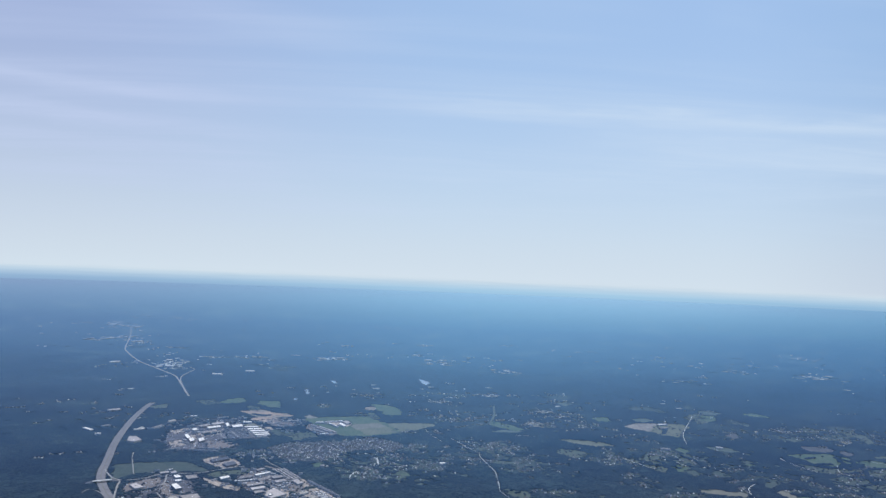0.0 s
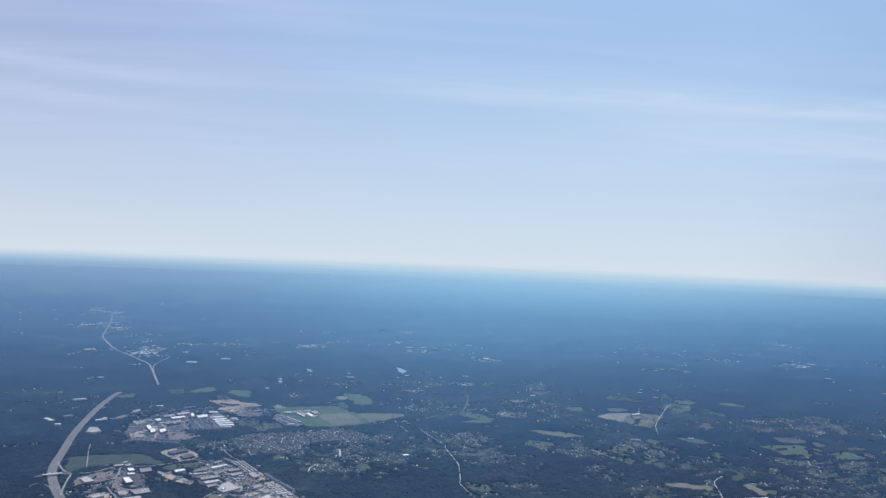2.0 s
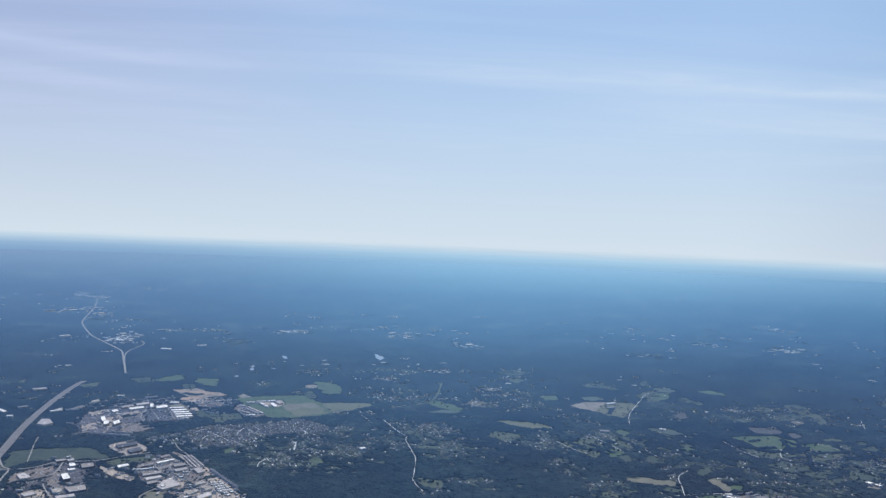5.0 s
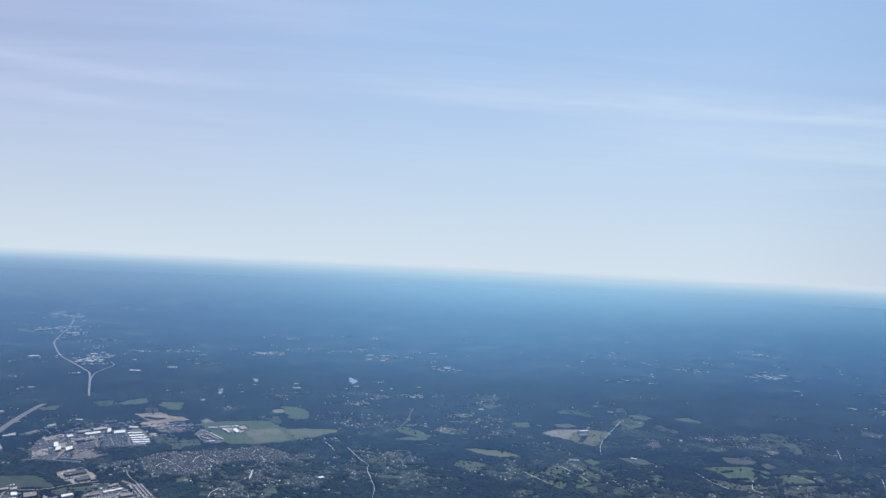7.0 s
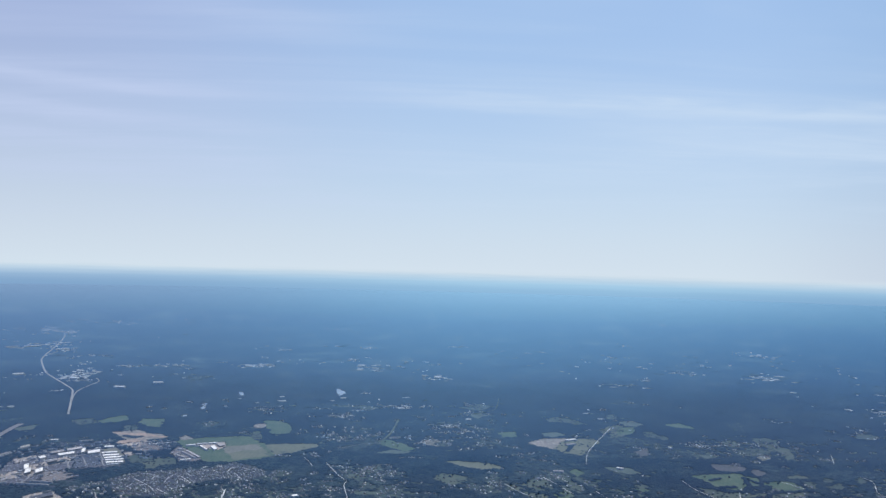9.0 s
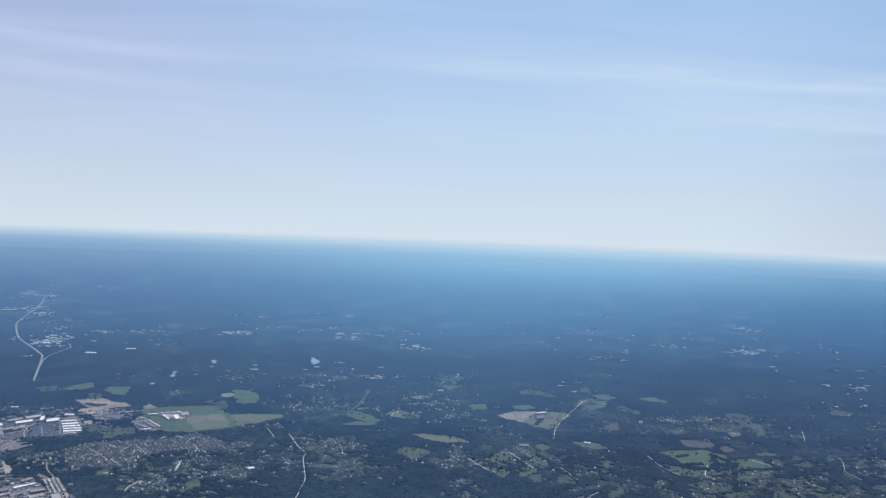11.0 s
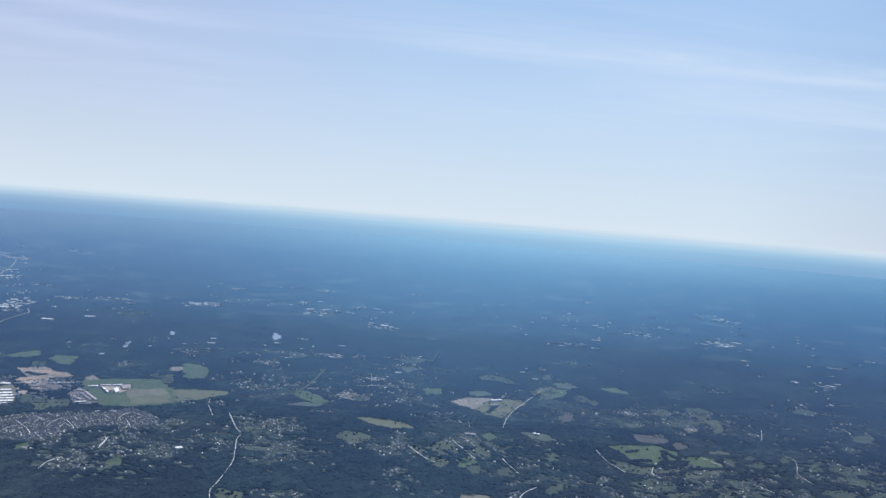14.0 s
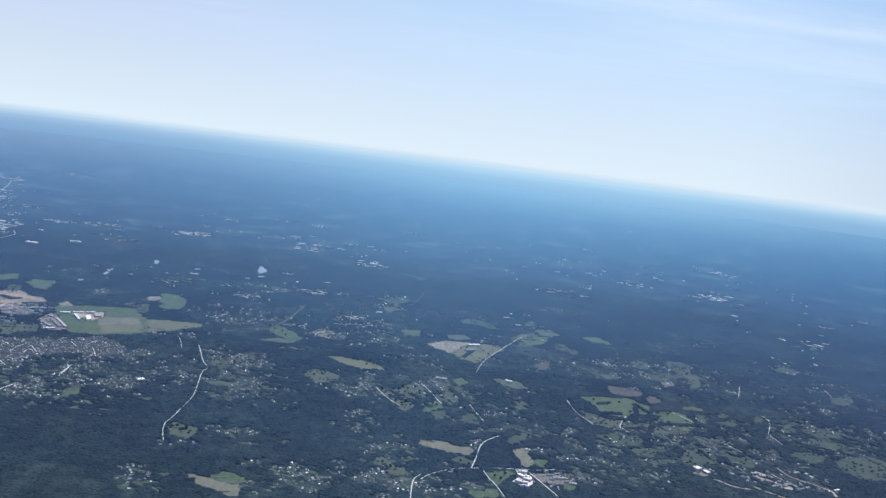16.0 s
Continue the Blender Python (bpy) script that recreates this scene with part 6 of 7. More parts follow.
def far_clearings():
    rnd = random.Random(21)
    for _ in range(60):
        y = rnd.uniform(2050, 3400) if rnd.random() < 0.6 else rnd.uniform(3000, 4300)
        x = rnd.uniform(-0.5 * y, 0.52 * y + 250)
        for _ in range(rnd.choice((2, 3, 5))):
            STREAKS.append((x + rnd.gauss(0, 40), y + rnd.gauss(0, 40), rnd.uniform(3, 14), rnd.uniform(4, 14), rnd.choice((0, 1, 2, 2))))
    spots = np.array([(h[0], h[1]) for h in HOUSE_SPOTS])
    for poly in OPEN_FIELDS:
        for x, y, r in [h for h, hit in zip(list(HOUSE_SPOTS), inside(spots[:, 0], spots[:, 1], poly)) if hit]:
            HOUSE_SPOTS.remove((x, y, r))
        spots = np.array([(h[0], h[1]) for h in HOUSE_SPOTS])
    for x, y, r in [h for h in HOUSE_SPOTS if h[1] > 2650]:
        HOUSE_SPOTS.remove((x, y, r))
        if r > 0.5:
            STREAKS.append((x, y, rnd.uniform(7, 16), rnd.uniform(6, 12), 1))
    makes = (("far_yards", FAR_YARD, "pale grey yards of far settlements"), ("far_roofs", FAR_ROOF, "pale flat roofs of far buildings"),
             ("far_pastures", GRASS_DULL, "dull green far pastures among woods"))
    for kind, (name, material, label) in enumerate(makes):
        bm = bmesh.new()
        for x, y, a, b, k in STREAKS:
            if k != kind:
                continue
            if kind == 1:
                a, b = a * 0.4, b * 0.32
            turn = rnd.uniform(-0.5, 0.5)
            ring = []
            for i in range(9):
                t = math.tau * i / 9 + rnd.uniform(-0.25, 0.25)
                u, v = a * math.cos(t) * rnd.uniform(0.35, 1.2), b * math.sin(t) * rnd.uniform(0.35, 1.2)
                ring.append((x + u * math.cos(turn) - v * math.sin(turn), y + u * math.sin(turn) + v * math.cos(turn)))
            if kind == 1:
                h = rise(x, y)
                low = [bm.verts.new((*q, h - 1.0)) for q in ring]
                top = [bm.verts.new((*q, h + 1.0)) for q in ring]
                bm.faces.new(top)
                for i in range(9):
                    bm.faces.new((low[i], low[(i + 1) % 9], top[(i + 1) % 9], top[i]))
            else:
                lift = 0.6 + kind * 0.05 + rnd.random() * 0.04
                bm.faces.new([bm.verts.new((*q, lift + rise(*q))) for q in ring])
            CLEAR.append(np.array(ring))
        tagged(part(name, bm, material), label, "clearing", kind="stuff")


far_clearings()


def make_glades():
    for pale, name, material, label in ((False, "glades", GRASS_DULL, "many small dull green clearings among trees"),
                                        (True, "pale_glades", GLADE, "many small pale green clearings among trees")):
        bm = bmesh.new()
        for k, (ring, light) in enumerate(GLADES):
            if light == pale:
                bm.faces.new([bm.verts.new((*q, 0.12 + 0.0006 * (k % 150))) for q in ring])
        tagged(part(name, bm, material), label, "clearing", kind="stuff")


make_glades()

# ---- woods ----


def open_ground(px, py, tall):
    """True where no tree stands: fields, yards, roads, houses, with room on the near side."""
    bare = np.zeros(len(px), bool)
    order = np.argsort(py)
    ys = py[order]
    for poly in CLEAR:
        a, b = np.searchsorted(ys, (poly[:, 1].min() - 2 * tall, poly[:, 1].max()))
        near = order[a:b]
        for aside, back in ((0.0, 0.0), (2.0, tall * 0.6), (-2.0, tall * 0.6), (0.0, tall * 1.3)):
            bare[near] |= inside(px[near] + aside, py[near] + back, poly)
    for line, half in LINES:
        bare |= near_line(px, py + 0.4 * tall, line, half + (3.4 if half > 2.5 else 2.3))
    return bare


def crowns(name, y0, y1, step, tall, rings, label, fade=0.0):
    """One mesh of many uneven tree crowns on a shaken grid."""
    rng = np.random.default_rng(int(y0))
    xs, ys = np.meshgrid(np.arange(-0.56 * y1 - 60, 0.56 * y1 + 420, step), np.arange(y0, y1, step))
    px = (xs + rng.uniform(-0.42, 0.42, xs.shape) * step).ravel()
    py = (ys + rng.uniform(-0.42, 0.42, ys.shape) * step).ravel()
    keep = (px > -0.56 * py - 30) & (px < 0.56 * (py - 250) + 440) & (np.hypot(px - CENTRE[0], py - CENTRE[1]) < 3880)
    px, py = px[keep], py[keep]
    keep = ~open_ground(px, py, tall) & (rng.random(len(px)) > 0.02)
    left = np.clip((y1 - py) / fade, 0.0, 1.0) if fade else np.ones(len(px))
    keep &= rng.random(len(px)) < left ** 0.5
    for poly in THIN:
        keep &= ~(inside(px, py, poly) & (rng.random(len(px)) > 0.42))
    glade = np.sin(px * 0.041 + 2.0 * np.sin(py * 0.023)) * np.sin(py * 0.037 + 2.0 * np.sin(px * 0.019))
    keep &= ~((glade > 0.93) & (rng.random(len(px)) > 0.25))
    spots = np.array([(h[0], h[1]) for h in HOUSE_SPOTS])
    cell = set()
    for hx, hy in spots:
        for dx in range(-1, 2):
            for dy in range(-2, 2):
                cell.add((int(hx // 5) + dx, int(hy // 5) + dy))
    keep &= np.array([(int(a // 5), int(b // 5)) not in cell for a, b in zip(px, py)])
    px, py = px[keep], py[keep]
    for line, width in HEDGES:
        spots = [(q.x + rng.uniform(-0.5, 0.5) * width, q.y + rng.uniform(-0.5, 0.5) * width * 2) for q in line for _ in range(int(width)) if y0 <= q.y < y1]
        if spots:
            px, py = np.append(px, [q[0] for q in spots]), np.append(py, [q[1] for q in spots])
    full = len(px)
    for number in sorted(SOFT):
        poly = CLEAR[number]
        lo, hi = poly.min(0), poly.max(0)
        count = int(np.prod(hi - lo) / 30)
        sx, sy = rng.uniform(lo[0], hi[0], count), rng.uniform(lo[1], hi[1], count)
        row = np.minimum(np.abs(((sx + 0.35 * sy) / 41.0) % 1 - 0.5) * 41, np.abs(((sy - 0.3 * sx) / 60.0) % 1 - 0.5) * 60)
        kept = inside(sx, sy, poly) & ((rng.random(count) < 0.08) | (row < 1.6)) & (sy >= y0) & (sy < y1)
        for line, half in LINES:
            kept &= ~near_line(sx, sy, line, half + 2)
        px, py = np.append(px, sx[kept]), np.append(py, sy[kept])
    some = len(px)
    spots = np.array(EDGES) + rng.uniform(-2.0, 2.0, (len(EDGES), 2))
    sx, sy = spots[:, 0], spots[:, 1]
    kept = (rng.random(len(sx)) < 0.5) & (sy >= y0) & (sy < y1)
    for line, half in LINES:
        kept &= ~near_line(sx, sy, line, half + 1)
    for number in BUILT:
        kept &= ~inside(sx, sy, CLEAR[number])
    px, py = np.append(px, sx[kept]), np.append(py, sy[kept])
    n = len(px)
    wide = step * rng.uniform(0.8, 1.18, n)
    wide[full:] *= 0.55
    wide[some:] *= 0.75
    high = tall * rng.uniform(0.7, 1.2, n)
    swell = np.sin(px * 0.031 + 1.7 * np.sin(py * 0.017)) * np.sin(py * 0.027 + 1.9 * np.sin(px * 0.013))
    high = high * (1.0 + 0.3 * swell)
    if fade:
        high = high * np.clip((y1 - py) / fade, 0.12, 1.0)
    sides = 5
    shapes = [(1.08, 0.3), (0.62, 0.84)] if rings == 2 else [(1.0, 0.25)]
    verts = []
    for out, up in shapes:
        for k in range(sides):
            a = math.tau * (k + 0.5 * (up > 0.5)) / sides + rng.uniform(0, 1.2, n)
            r = wide * out * rng.uniform(0.7, 1.25, n)
            verts.append(np.stack([px + r * np.cos(a), py + r * np.sin(a), high * up * rng.uniform(0.8, 1.2, n)], 1))
    verts.append(np.stack([px + rng.uniform(-0.2, 0.2, n) * wide, py + rng.uniform(-0.2, 0.2, n) * wide, high], 1))
    per = len(verts)
    co = np.stack(verts, 1)
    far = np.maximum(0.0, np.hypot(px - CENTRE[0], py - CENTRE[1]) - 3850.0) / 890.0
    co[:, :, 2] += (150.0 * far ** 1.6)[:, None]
    co = co.reshape(-1, 3)
    tris = []
    for r in range(len(shapes) - 1):
        for k in range(sides):
            a, b = r * sides + k, r * sides + (k + 1) % sides
            tris += [(a, b, a + sides), (b, b + sides, a + sides)]
    top = (len(shapes) - 1) * sides
    tris += [(top + k, top + (k + 1) % sides, per - 1) for k in range(sides)]
    tri = (np.array(tris)[None] + (np.arange(n) * per)[:, None, None]).reshape(-1, 3)
    me = bpy.data.meshes.new(name)
    me.vertices.add(len(co))
    me.vertices.foreach_set("co", co.astype(np.float32).ravel())
    me.loops.add(tri.size)
    me.loops.foreach_set("vertex_index", tri.astype(np.int32).ravel())
    me.polygons.add(len(tri))
    me.polygons.foreach_set("loop_start", np.arange(0, tri.size, 3, dtype=np.int32))
    me.polygons.foreach_set("loop_total", np.full(len(tri), 3, dtype=np.int32))
    me.update(calc_edges=True)
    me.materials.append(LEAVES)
    me.shade_smooth()
    tagged(new(name, me), label, "woods", kind="stuff")


crowns("woods", 1000, 1750, 3.5, 1.65, 2, "dense dark green broadleaf woods seen from above")
crowns("woods", 1750, 2960, 4.9, 1.4, 1, "dark green woods further off", 900.0)

# ---- houses ----


def gable_house(w, d, h, roof_h, wall, roof, over=0.22):
    thing = new("house")
    bm = bmesh.new()
    v = [bm.verts.new((x * w / 2, y * d / 2, z)) for z in (0, h) for x, y in ((-1, -1), (1, -1), (1, 1), (-1, 1))]
    ends = [bm.verts.new((x * w / 2, 0, h + roof_h)) for x in (-1, 1)]
    for q in ((0, 1, 5, 4), (2, 3, 7, 6)):
        bm.faces.new([v[i] for i in q])
    bm.faces.new((v[1], v[2], v[6], ends[1], v[5]))
    bm.faces.new((v[3], v[0], v[4], ends[0], v[7]))
    part("wall", bm, wall, thing)
    bm = bmesh.new()
    drop = over * roof_h / (d / 2)
    prof = [(-d / 2 - over, h - drop), (0, h + roof_h), (d / 2 + over, h - drop)]
    prof += [(y, z + 0.18) for y, z in reversed(prof)]
    a, b = [[bm.verts.new((x * (w / 2 + over), y, z + 0.02)) for y, z in prof] for x in (-1, 1)]
    for i in range(6):
        j = (i + 1) % 6
        bm.faces.new((a[i], a[j], b[j], b[i]))
    for s in (a, b):
        bm.faces.new((s[0], s[1], s[4], s[5]))
        bm.faces.new((s[1], s[2], s[3], s[4]))
    bmesh.ops.recalc_face_normals(bm, faces=bm.faces)
    part("roof", bm, roof, thing)
    return thing


HOUSE_KINDS = [
    (gable_house(3.0, 2.1, 1.4, 0.75, WALL, HOUSE_ROOF), "pale house with a grey gabled roof among trees"),
    (gable_house(2.6, 1.9, 1.3, 0.75, WALL, BROWN_ROOF), "pale house with a brown shingled roof among trees"),
    (gable_house(3.5, 2.2, 1.4, 0.75, WALL_TAN, BROWN_ROOF), "tan house with a brown shingled roof among trees"),
    (gable_house(2.3, 1.6, 1.2, 0.55, WALL, WHITE_ROOF), "white house with a pale metal roof among trees"),
]


def make_houses():
    used = [False] * len(HOUSE_KINDS)
    spots = sorted(HOUSE_SPOTS, key=lambda h: h[1])
    px, py = np.array([h[0] for h in spots]), np.array([h[1] for h in spots])
    barred = np.zeros(len(spots), bool)
    for line, half in LINES:
        barred |= near_line(px, py, line, half + 2.6)
    for number, ring in enumerate(CLEAR):
        if number in BUILT or len(ring) == 4:
            barred |= inside(px, py, ring)
    kept, cells = [], {}
    for (x, y, r), bad in zip(spots, barred):
        i, j = int(x // 5), int(y // 5)
        if bad or any((x - a) ** 2 + (y - b) ** 2 < 14 for u in (-1, 0, 1) for v in (-1, 0, 1) for a, b in cells.get((i + u, j + v), ())):
            continue
        kept.append((x, y, r))
        cells.setdefault((i, j), []).append((x, y))
    far = {}
    for number, (x, y, r) in enumerate(kept):
        k = 3 if r > 0.85 else int(r * 3.5)
        src, label = HOUSE_KINDS[k]
        m = pose(x, y, rise(x, y), 0, 0, r * 1800 % 180)
        if number >= 290:
            k = 3 if r > 0.85 else int(r * 3.5)
            src = HOUSE_KINDS[k][0]
            for child in src.children:
                far.setdefault(child.name.split(".")[0] + str(k), (child, []))[1].append(m)
        elif used[k]:
            copy_thing(src, m)
        else:
            src.matrix_basis, used[k] = m, True
            tagged(src, label, "house", "houses among the woods")
    parent = tagged(new("far_houses"), "many small pale and brown-roofed houses far off among woods", "houses", kind="stuff")
    for child, places in far.values():
        bm = bmesh.new()
        for m in places:
            start = len(bm.verts)
            bm.from_mesh(child.data)
            bm.verts.ensure_lookup_table()
            bmesh.ops.transform(bm, matrix=m, verts=bm.verts[start:])
        part(child.name.split(".")[0], bm, child.data.materials[0], parent)
    # lawns and drives round the houses
    rnd = random.Random(11)
    for name, material, size, z, label in (("lawns", GRASS_DULL, 3.6, 0.2, "small pale green lawns round houses"), ("yards", GRASS_DRY, 2.6, 0.23, "small yellow-green yards beside houses"),
                                           ("drives", ASPHALT_PALE, 2.6, 0.27, "short pale drives beside houses")):
        bm = bmesh.new()
        for x, y, r in kept:
            if rnd.random() < (0.3 if name == "lawns" else 0.6):
                continue
            turn, long = rnd.random() * math.tau, size * rnd.uniform(0.6, 1.6)
            slim = 0.45 if name == "drives" else long * rnd.uniform(0.4, 0.8)
            x, y = x + rnd.uniform(-3, 3), y + rnd.uniform(-3, 3)
            ring = [bm.verts.new((x + g * (long * math.cos(a) * math.cos(turn) - slim * math.sin(a) * math.sin(turn)),
                                  y + g * (long * math.cos(a) * math.sin(turn) + slim * math.sin(a) * math.cos(turn)), z + rnd.random() * 0.03))
                    for a, g in [(math.tau * (k + rnd.uniform(-0.3, 0.3)) / 9, rnd.uniform(0.55, 1.2)) for k in range(9)]]
            bm.faces.new(ring)
        tagged(part(name, bm, material), label, name, kind="stuff")


make_houses()

# ---- large buildings ----


def box(bm, x0, x1, y0, y1, z0, z1):
    v = [bm.verts.new((x, y, z)) for z in (z0, z1) for x, y in ((x0, y0), (x1, y0), (x1, y1), (x0, y1))]
    for q in ((0, 3, 2, 1), (4, 5, 6, 7), (0, 1, 5, 4), (1, 2, 6, 5), (2, 3, 7, 6), (3, 0, 4, 7)):
        bm.faces.new([v[i] for i in q])


def flat_shed(length, width, height, roof, wall, seed):
    """A flat-roofed hall: walls, a roof within a parapet, loading doors and units on the roof."""
    rnd = random.Random(seed)
    thing = new("warehouse" if width > 6 or length > 14 else "building")
    x, y = length / 2, width / 2
    bm = bmesh.new()
    box(bm, -x, x, -y, y, 0, height)
    body = part("wall", bm, wall, thing)
    bm = bmesh.new()
    box(bm, -x + 0.3, x - 0.3, -y + 0.3, y - 0.3, height - 0.2, height + 0.15)
    top = part("roof", bm, roof, thing)
    bm = bmesh.new()
    for a, b, c, d in ((-x, x, -y, -y + 0.28), (-x, x, y - 0.28, y), (-x, -x + 0.28, -y + 0.28, y - 0.28), (x - 0.28, x, -y + 0.28, y - 0.28)):
        box(bm, a, b, c, d, height + 0.003, height + 0.35)
    part("parapet", bm, wall, thing)
    for k in range(max(1, int(length / 14))):
        bm = bmesh.new()
        ux, uy, s = rnd.uniform(-x * 0.7, x * 0.7), rnd.uniform(-y * 0.5, y * 0.5), rnd.uniform(0.5, 1.0)
        box(bm, ux - s, ux + s, uy - s * 0.7, uy + s * 0.7, height + 0.152, height + 0.7)
        part("roof_unit", bm, GREY_ROOF, top)
    for k in range(int(length / 9)):
        bm = bmesh.new()
        dx = -x + (k + 0.5) * length / int(length / 9)
        box(bm, dx - 1.1, dx + 1.1, -y - 0.06, -y + 0.1, 0.05, height * 0.62)
        part("loading_door", bm, ASPHALT, body, "dark loading door")
    return thing


for number, (ends, width, height, roof, label) in enumerate(SHEDS):
    a, b = [Vector((*q, 0)) for q in ends]
    mid = (a + b) / 2
    turn = math.degrees(math.atan2(b.y - a.y, b.x - a.x))
    turn = (turn + 90) % 180 - 90
    thing = flat_shed(max((b - a).length, 2.6), width * 1.1, max(1.4, height * 0.62), roof, WALL_TAN if roof is PINK_ROOF else WALL, number)
    thing.matrix_basis = pose(mid.x, mid.y, rise(mid.x, mid.y), 0, 0, turn)
    tagged(thing, label, "warehouse" if width > 6.6 else "building")



def prism(bm, ring, z0, z1):
    low, top = [[bm.verts.new((x, y, z)) for x, y in ring] for z in (z0, z1)]
    bm.faces.new(low[::-1])
    bm.faces.new(top)
    for i in range(len(ring)):
        j = (i + 1) % len(ring)
        bm.faces.new((low[i], low[j], top[j], top[i]))


for number, (points, height, roof, label) in enumerate(HALLS):
    rnd = random.Random(number + 900)
    mid = Vector((sum(q[0] for q in points) / len(points), sum(q[1] for q in points) / len(points)))
    ring = [Vector(q) - mid for q in points]
    dark = roof in (GREY_ROOF, DARK_ROOF) or "dark walls" in label
    thing = tagged(new("hall"), label, "building")
    bm = bmesh.new()
    prism(bm, ring, 0, height)
    part("wall", bm, WALL_DARK if dark else WALL_TAN if roof is PINK_ROOF else WALL, thing)
    bm = bmesh.new()
    prism(bm, [q * (1 - 0.4 / max(1.5, q.length)) for q in ring], height - 0.2, height + 0.15)
    top = part("roof", bm, roof, thing)
    for i, a in enumerate(ring):
        b = ring[(i + 1) % len(ring)]
        inner = [q * (1 - 0.38 / max(1.5, q.length)) for q in (b, a)]
        bm = bmesh.new()
        prism(bm, [a, b] + inner, height + 0.003, height + 0.35)
        part("parapet", bm, WALL, thing)
    for k in range(rnd.choice((2, 3, 4))):
        c = ring[rnd.randrange(len(ring))] * rnd.uniform(0.1, 0.6)
        s = rnd.uniform(0.4, 1.0)
        bm = bmesh.new()
        box(bm, c.x - s, c.x + s, c.y - s * 0.7, c.y + s * 0.7, height + 0.152, height + 0.6)
        part("roof_unit", bm, rnd.choice((GREY_ROOF, WHITE_ROOF)), top)
    thing.matrix_basis = pose(mid.x, mid.y, rise(mid.x, mid.y), 0, 0, 0)


def make_truck():
    thing = new("truck")
    bm = bmesh.new()
    box(bm, -2.6, 2.0, -0.55, 0.55, 0.5, 1.75)
    part("trailer", bm, BRIDGE, thing)
    bm = bmesh.new()
    v = [bm.verts.new((x, y, z)) for y in (-0.5, 0.5) for x, z in ((2.1, 0.25), (3.3, 0.25), (3.3, 0.8), (3.0, 1.35), (2.1, 1.45))]
    bm.faces.new(v[:5])
    bm.faces.new(v[:4:-1])
    for i in range(5):
        j = (i + 1) % 5
        bm.faces.new((v[i], v[i + 5], v[j + 5], v[j]))
    bmesh.ops.recalc_face_normals(bm, faces=bm.faces)
    part("cab", bm, CAR_PAINT, thing)
    bm = bmesh.new()
    box(bm, -2.5, 2.9, -0.35, 0.35, 0.2, 0.49)
    base = part("chassis", bm, ASPHALT, thing)
    for x in (-2.0, -1.4, 1.6, 2.7):
        for y in (-0.45, 0.45):
            bm = bmesh.new()
            bmesh.ops.create_cone(bm, cap_ends=True, segments=10, radius1=0.24, radius2=0.24, depth=0.2, matrix=pose(x, y, 0.24, 90))
            part("wheel", bm, ASPHALT, base)
    return thing


def park_trucks():
    src, rnd, used = make_truck(), random.Random(31), False
    for points in TRUCK_YARDS:
        poly = np.array(points, float)
        mid = poly.mean(0)
        way = poly[2] - poly[1]
        way /= np.hypot(*way)
        aside = np.array([-way[1], way[0]])
        for u in np.arange(-70, 70, 10.0):
            for v in np.arange(-60, 60, 1.75):
                q = mid + way * u + aside * v
                if rnd.random() < 0.75 and inside(q[:1], q[1:], poly)[0]:
                    m = pose(q[0], q[1], 0.40, 0, 0, math.degrees(math.atan2(way[1], way[0])))
                    if used:
                        copy_thing(src, m)
                    else:
                        used = True
                        src.matrix_basis = m
                        tagged(src, "white box truck parked in a row in a yard", "truck", "parked trucks")


park_trucks()

# ---- bridge over the motorway ----
for ends in BRIDGES:
    a, b = [Vector((*q, 0)) for q in ends]
    long = (b - a).length / 2 + 4
    thing = tagged(new("road_bridge"), "pale concrete road bridge across the motorway", "bridge")
    bm = bmesh.new()
    box(bm, -long, long, -2.2, 2.2, 2.3, 2.75)
    part("deck", bm, BRIDGE, thing)
    for s in (-1, 1):
        bm = bmesh.new()
        box(bm, -long, long, s * 2.2 - 0.15, s * 2.2 + 0.15, 2.753, 3.0)
        part("parapet", bm, BRIDGE, thing)
    for px in (-long * 0.55, 0.0, long * 0.55):
        bm = bmesh.new()
        box(bm, px - 0.5, px + 0.5, -2.0, 2.0, 0, 2.297)
        part("pier", bm, CONCRETE, thing)
    for s in (-1, 1):
        bm = bmesh.new()
        x0, x1 = sorted((s * long, s * (long + 22)))
        v = [bm.verts.new(q) for q in ((s * long, -2.0, 2.7), (s * long, 2.0, 2.7), (s * (long + 13), 1.6, 0.1), (s * (long + 13), -1.6, 0.1),
                                       (s * long, -3.4, 0.1), (s * long, 3.4, 0.1))]
        for q in ((0, 1, 2, 3), (0, 3, 4), (1, 5, 2), (0, 4, 5, 1)):
            bm.faces.new([v[i] for i in q])
        bmesh.ops.recalc_face_normals(bm, faces=bm.faces)
        part("ramp", bm, MOTOR, thing)
    thing.matrix_basis = pose((a.x + b.x) / 2, (a.y + b.y) / 2, 0.4, 0, 0, math.degrees(math.atan2(b.y - a.y, b.x - a.x)))

# ---- parked cars ----


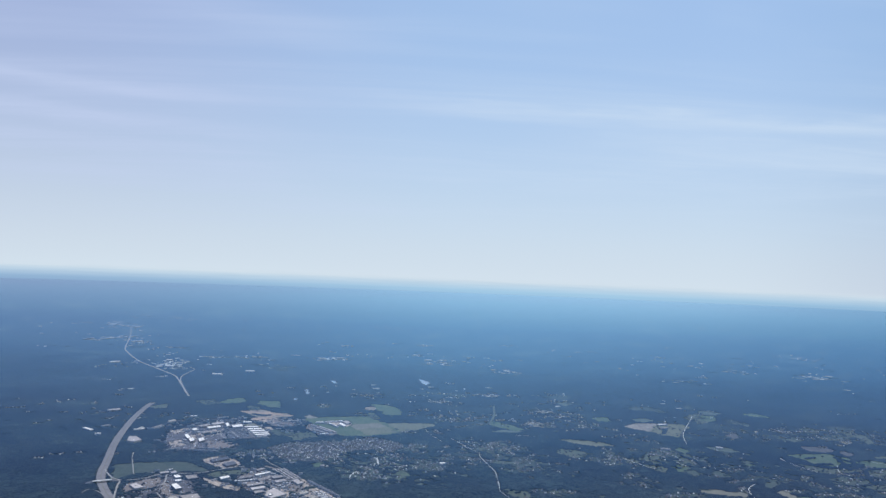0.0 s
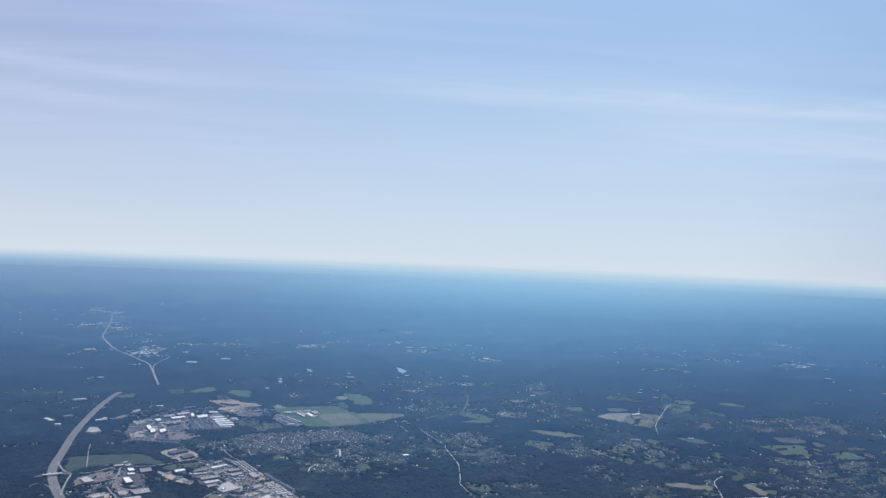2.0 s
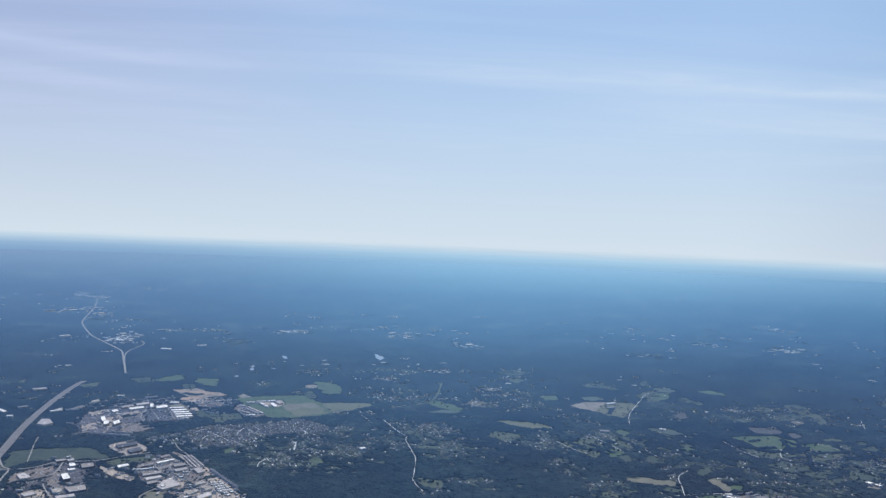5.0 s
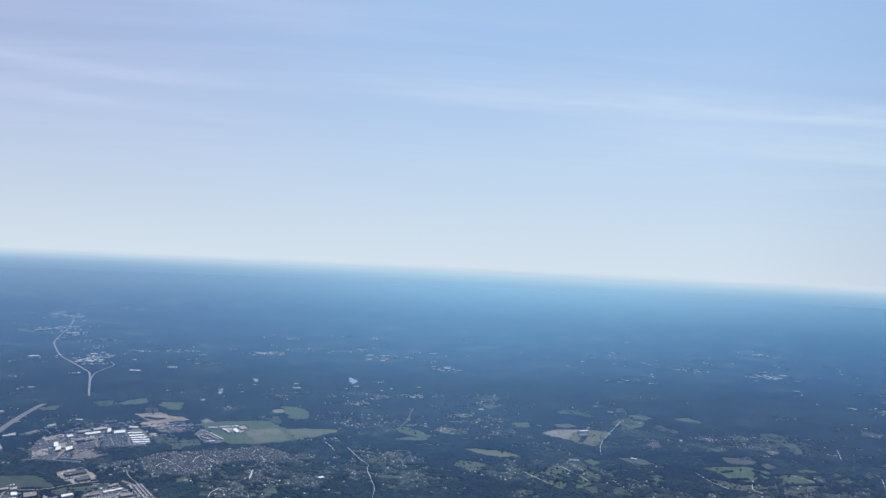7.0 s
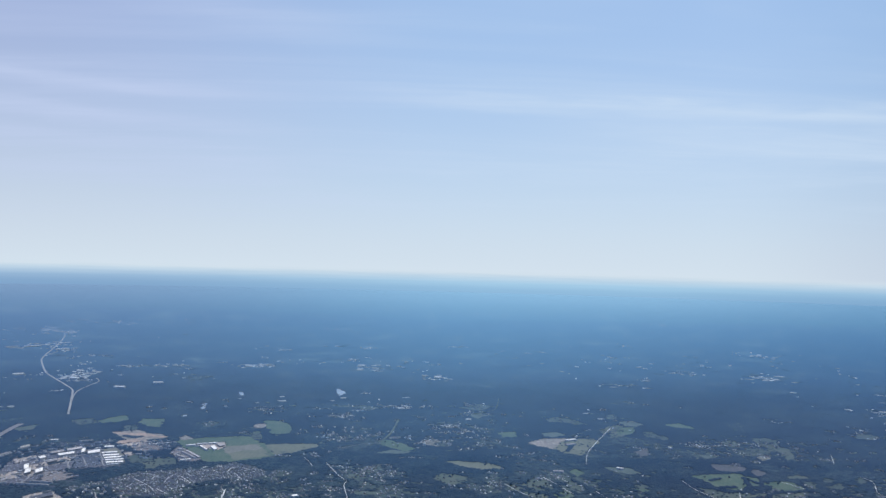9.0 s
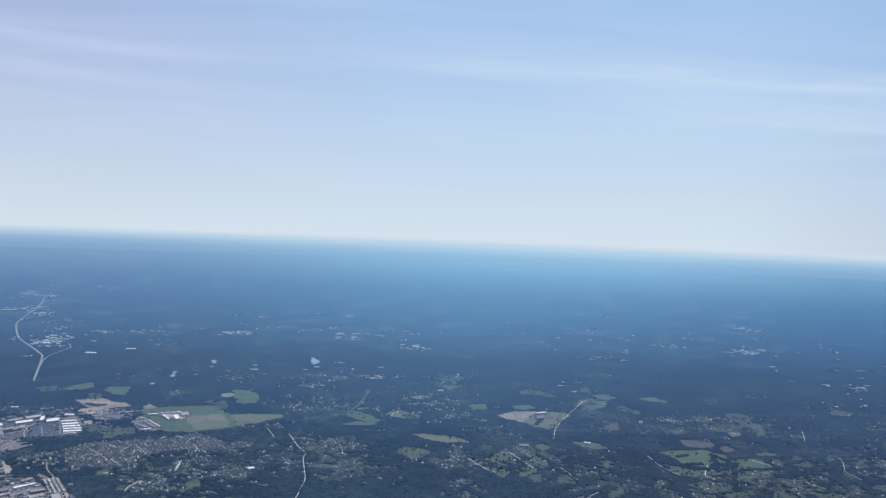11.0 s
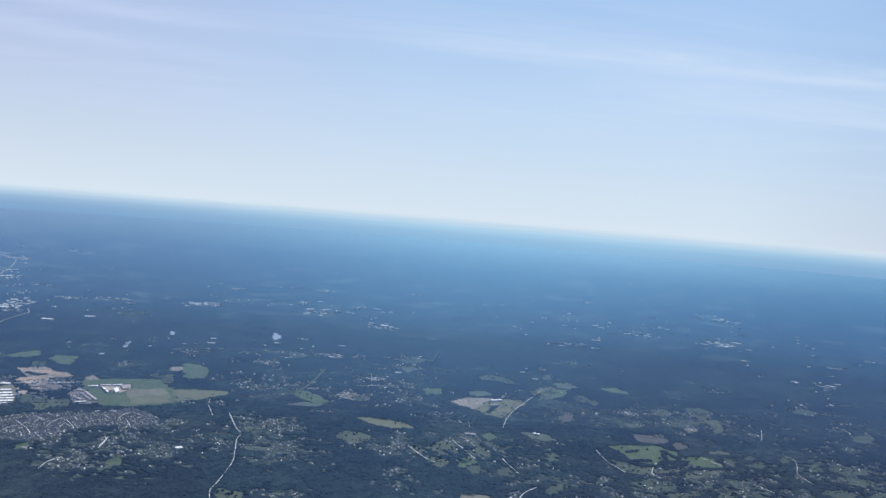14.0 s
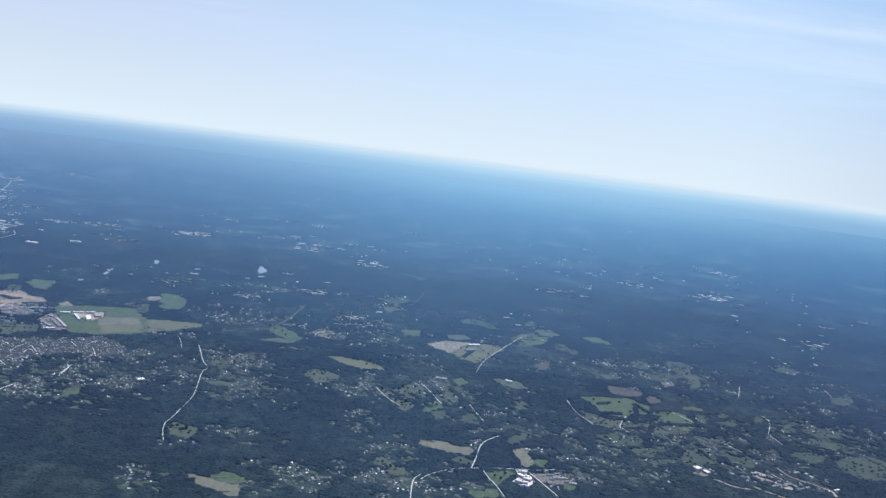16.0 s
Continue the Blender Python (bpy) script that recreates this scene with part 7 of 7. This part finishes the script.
def parked_cars():
    rnd = random.Random(5)
    bm = bmesh.new()
    for name, poly in YARDS:
        lo, hi = poly.min(0), poly.max(0)
        turn = rnd.uniform(0, math.pi)
        c, s = math.cos(turn), math.sin(turn)
        mid = (lo + hi) / 2
        reach = float(max(hi - lo)) / 2
        u = -reach
        while u < reach:
            v = -reach
            while v < reach:
                if rnd.random() < 0.11:
                    x, y = mid[0] + u * c - v * s, mid[1] + u * s + v * c
                    if inside(np.array([x]), np.array([y]), poly)[0]:
                        start = len(bm.verts)
                        long = rnd.uniform(1.6, 2.1)
                        box(bm, -long / 2, long / 2, -0.4, 0.4, 0.08, 0.42)
                        box(bm, -long * 0.28, long * 0.25, -0.36, 0.36, 0.421, 0.66)
                        bm.verts.ensure_lookup_table()
                        bmesh.ops.transform(bm, matrix=pose(x, y, 0.36, 0, 0, math.degrees(turn) + 90), verts=bm.verts[start:])
                v += 1.25
            u += rnd.choice((2.6, 5.2))
    tagged(part("parked_cars", bm, CAR_PAINT), "rows of small parked cars in white, grey and dark paint", "cars", kind="stuff")


parked_cars()

# ---- lone trees in the pastures ----


def lone_tree(seed):
    rnd = random.Random(seed)
    thing = new("tree")
    bm = bmesh.new()
    bmesh.ops.create_cone(bm, cap_ends=True, segments=7, radius1=0.28, radius2=0.14, depth=2.0, matrix=pose(0, 0, 1.0))
    for k in range(4):
        a = math.tau * k / 4 + rnd.random()
        m = pose(0, 0, 1.5) @ pose(0, 0, 0, 0, 0, math.degrees(a)) @ pose(0, 0, 0, 0, 48) @ pose(0, 0, 0.8)
        bmesh.ops.create_cone(bm, cap_ends=True, segments=5, radius1=0.12, radius2=0.04, depth=1.7, matrix=m)
    part("trunk", bm, BARK, thing)
    bm = bmesh.new()
    for k in range(46):
        a, u = rnd.random() * math.tau, rnd.uniform(-0.7, 1.0)
        r = math.sqrt(max(0.0, 1 - u * u)) * rnd.uniform(0.55, 1.0)
        place = Vector((1.7 * r * math.cos(a), 1.7 * r * math.sin(a), 3.0 + 1.25 * u * rnd.uniform(0.7, 1.0)))
        start = len(bm.verts)
        bmesh.ops.create_icosphere(bm, subdivisions=1, radius=rnd.uniform(0.34, 0.62), matrix=Matrix.Translation(place) @ pose(0, 0, 0, rnd.random() * 90, rnd.random() * 90, 0))
        bm.verts.ensure_lookup_table()
        for v in bm.verts[start:]:
            v.co += Vector((rnd.uniform(-1, 1), rnd.uniform(-1, 1), rnd.uniform(-1, 1))) * 0.13
    part("crown", bm, LEAVES, thing)
    return thing


TREES = [lone_tree(k) for k in range(3)]
for number, (x, y) in enumerate(LONE):
    src = TREES[number % 3]
    m = pose(x, y, 0.3, 0, 0, number * 77 % 360)
    if number < 3:
        src.matrix_basis = m
        tagged(src, "lone dark green broadleaf tree in a pasture", "tree", "lone pasture trees")
    else:
        copy_thing(src, m)
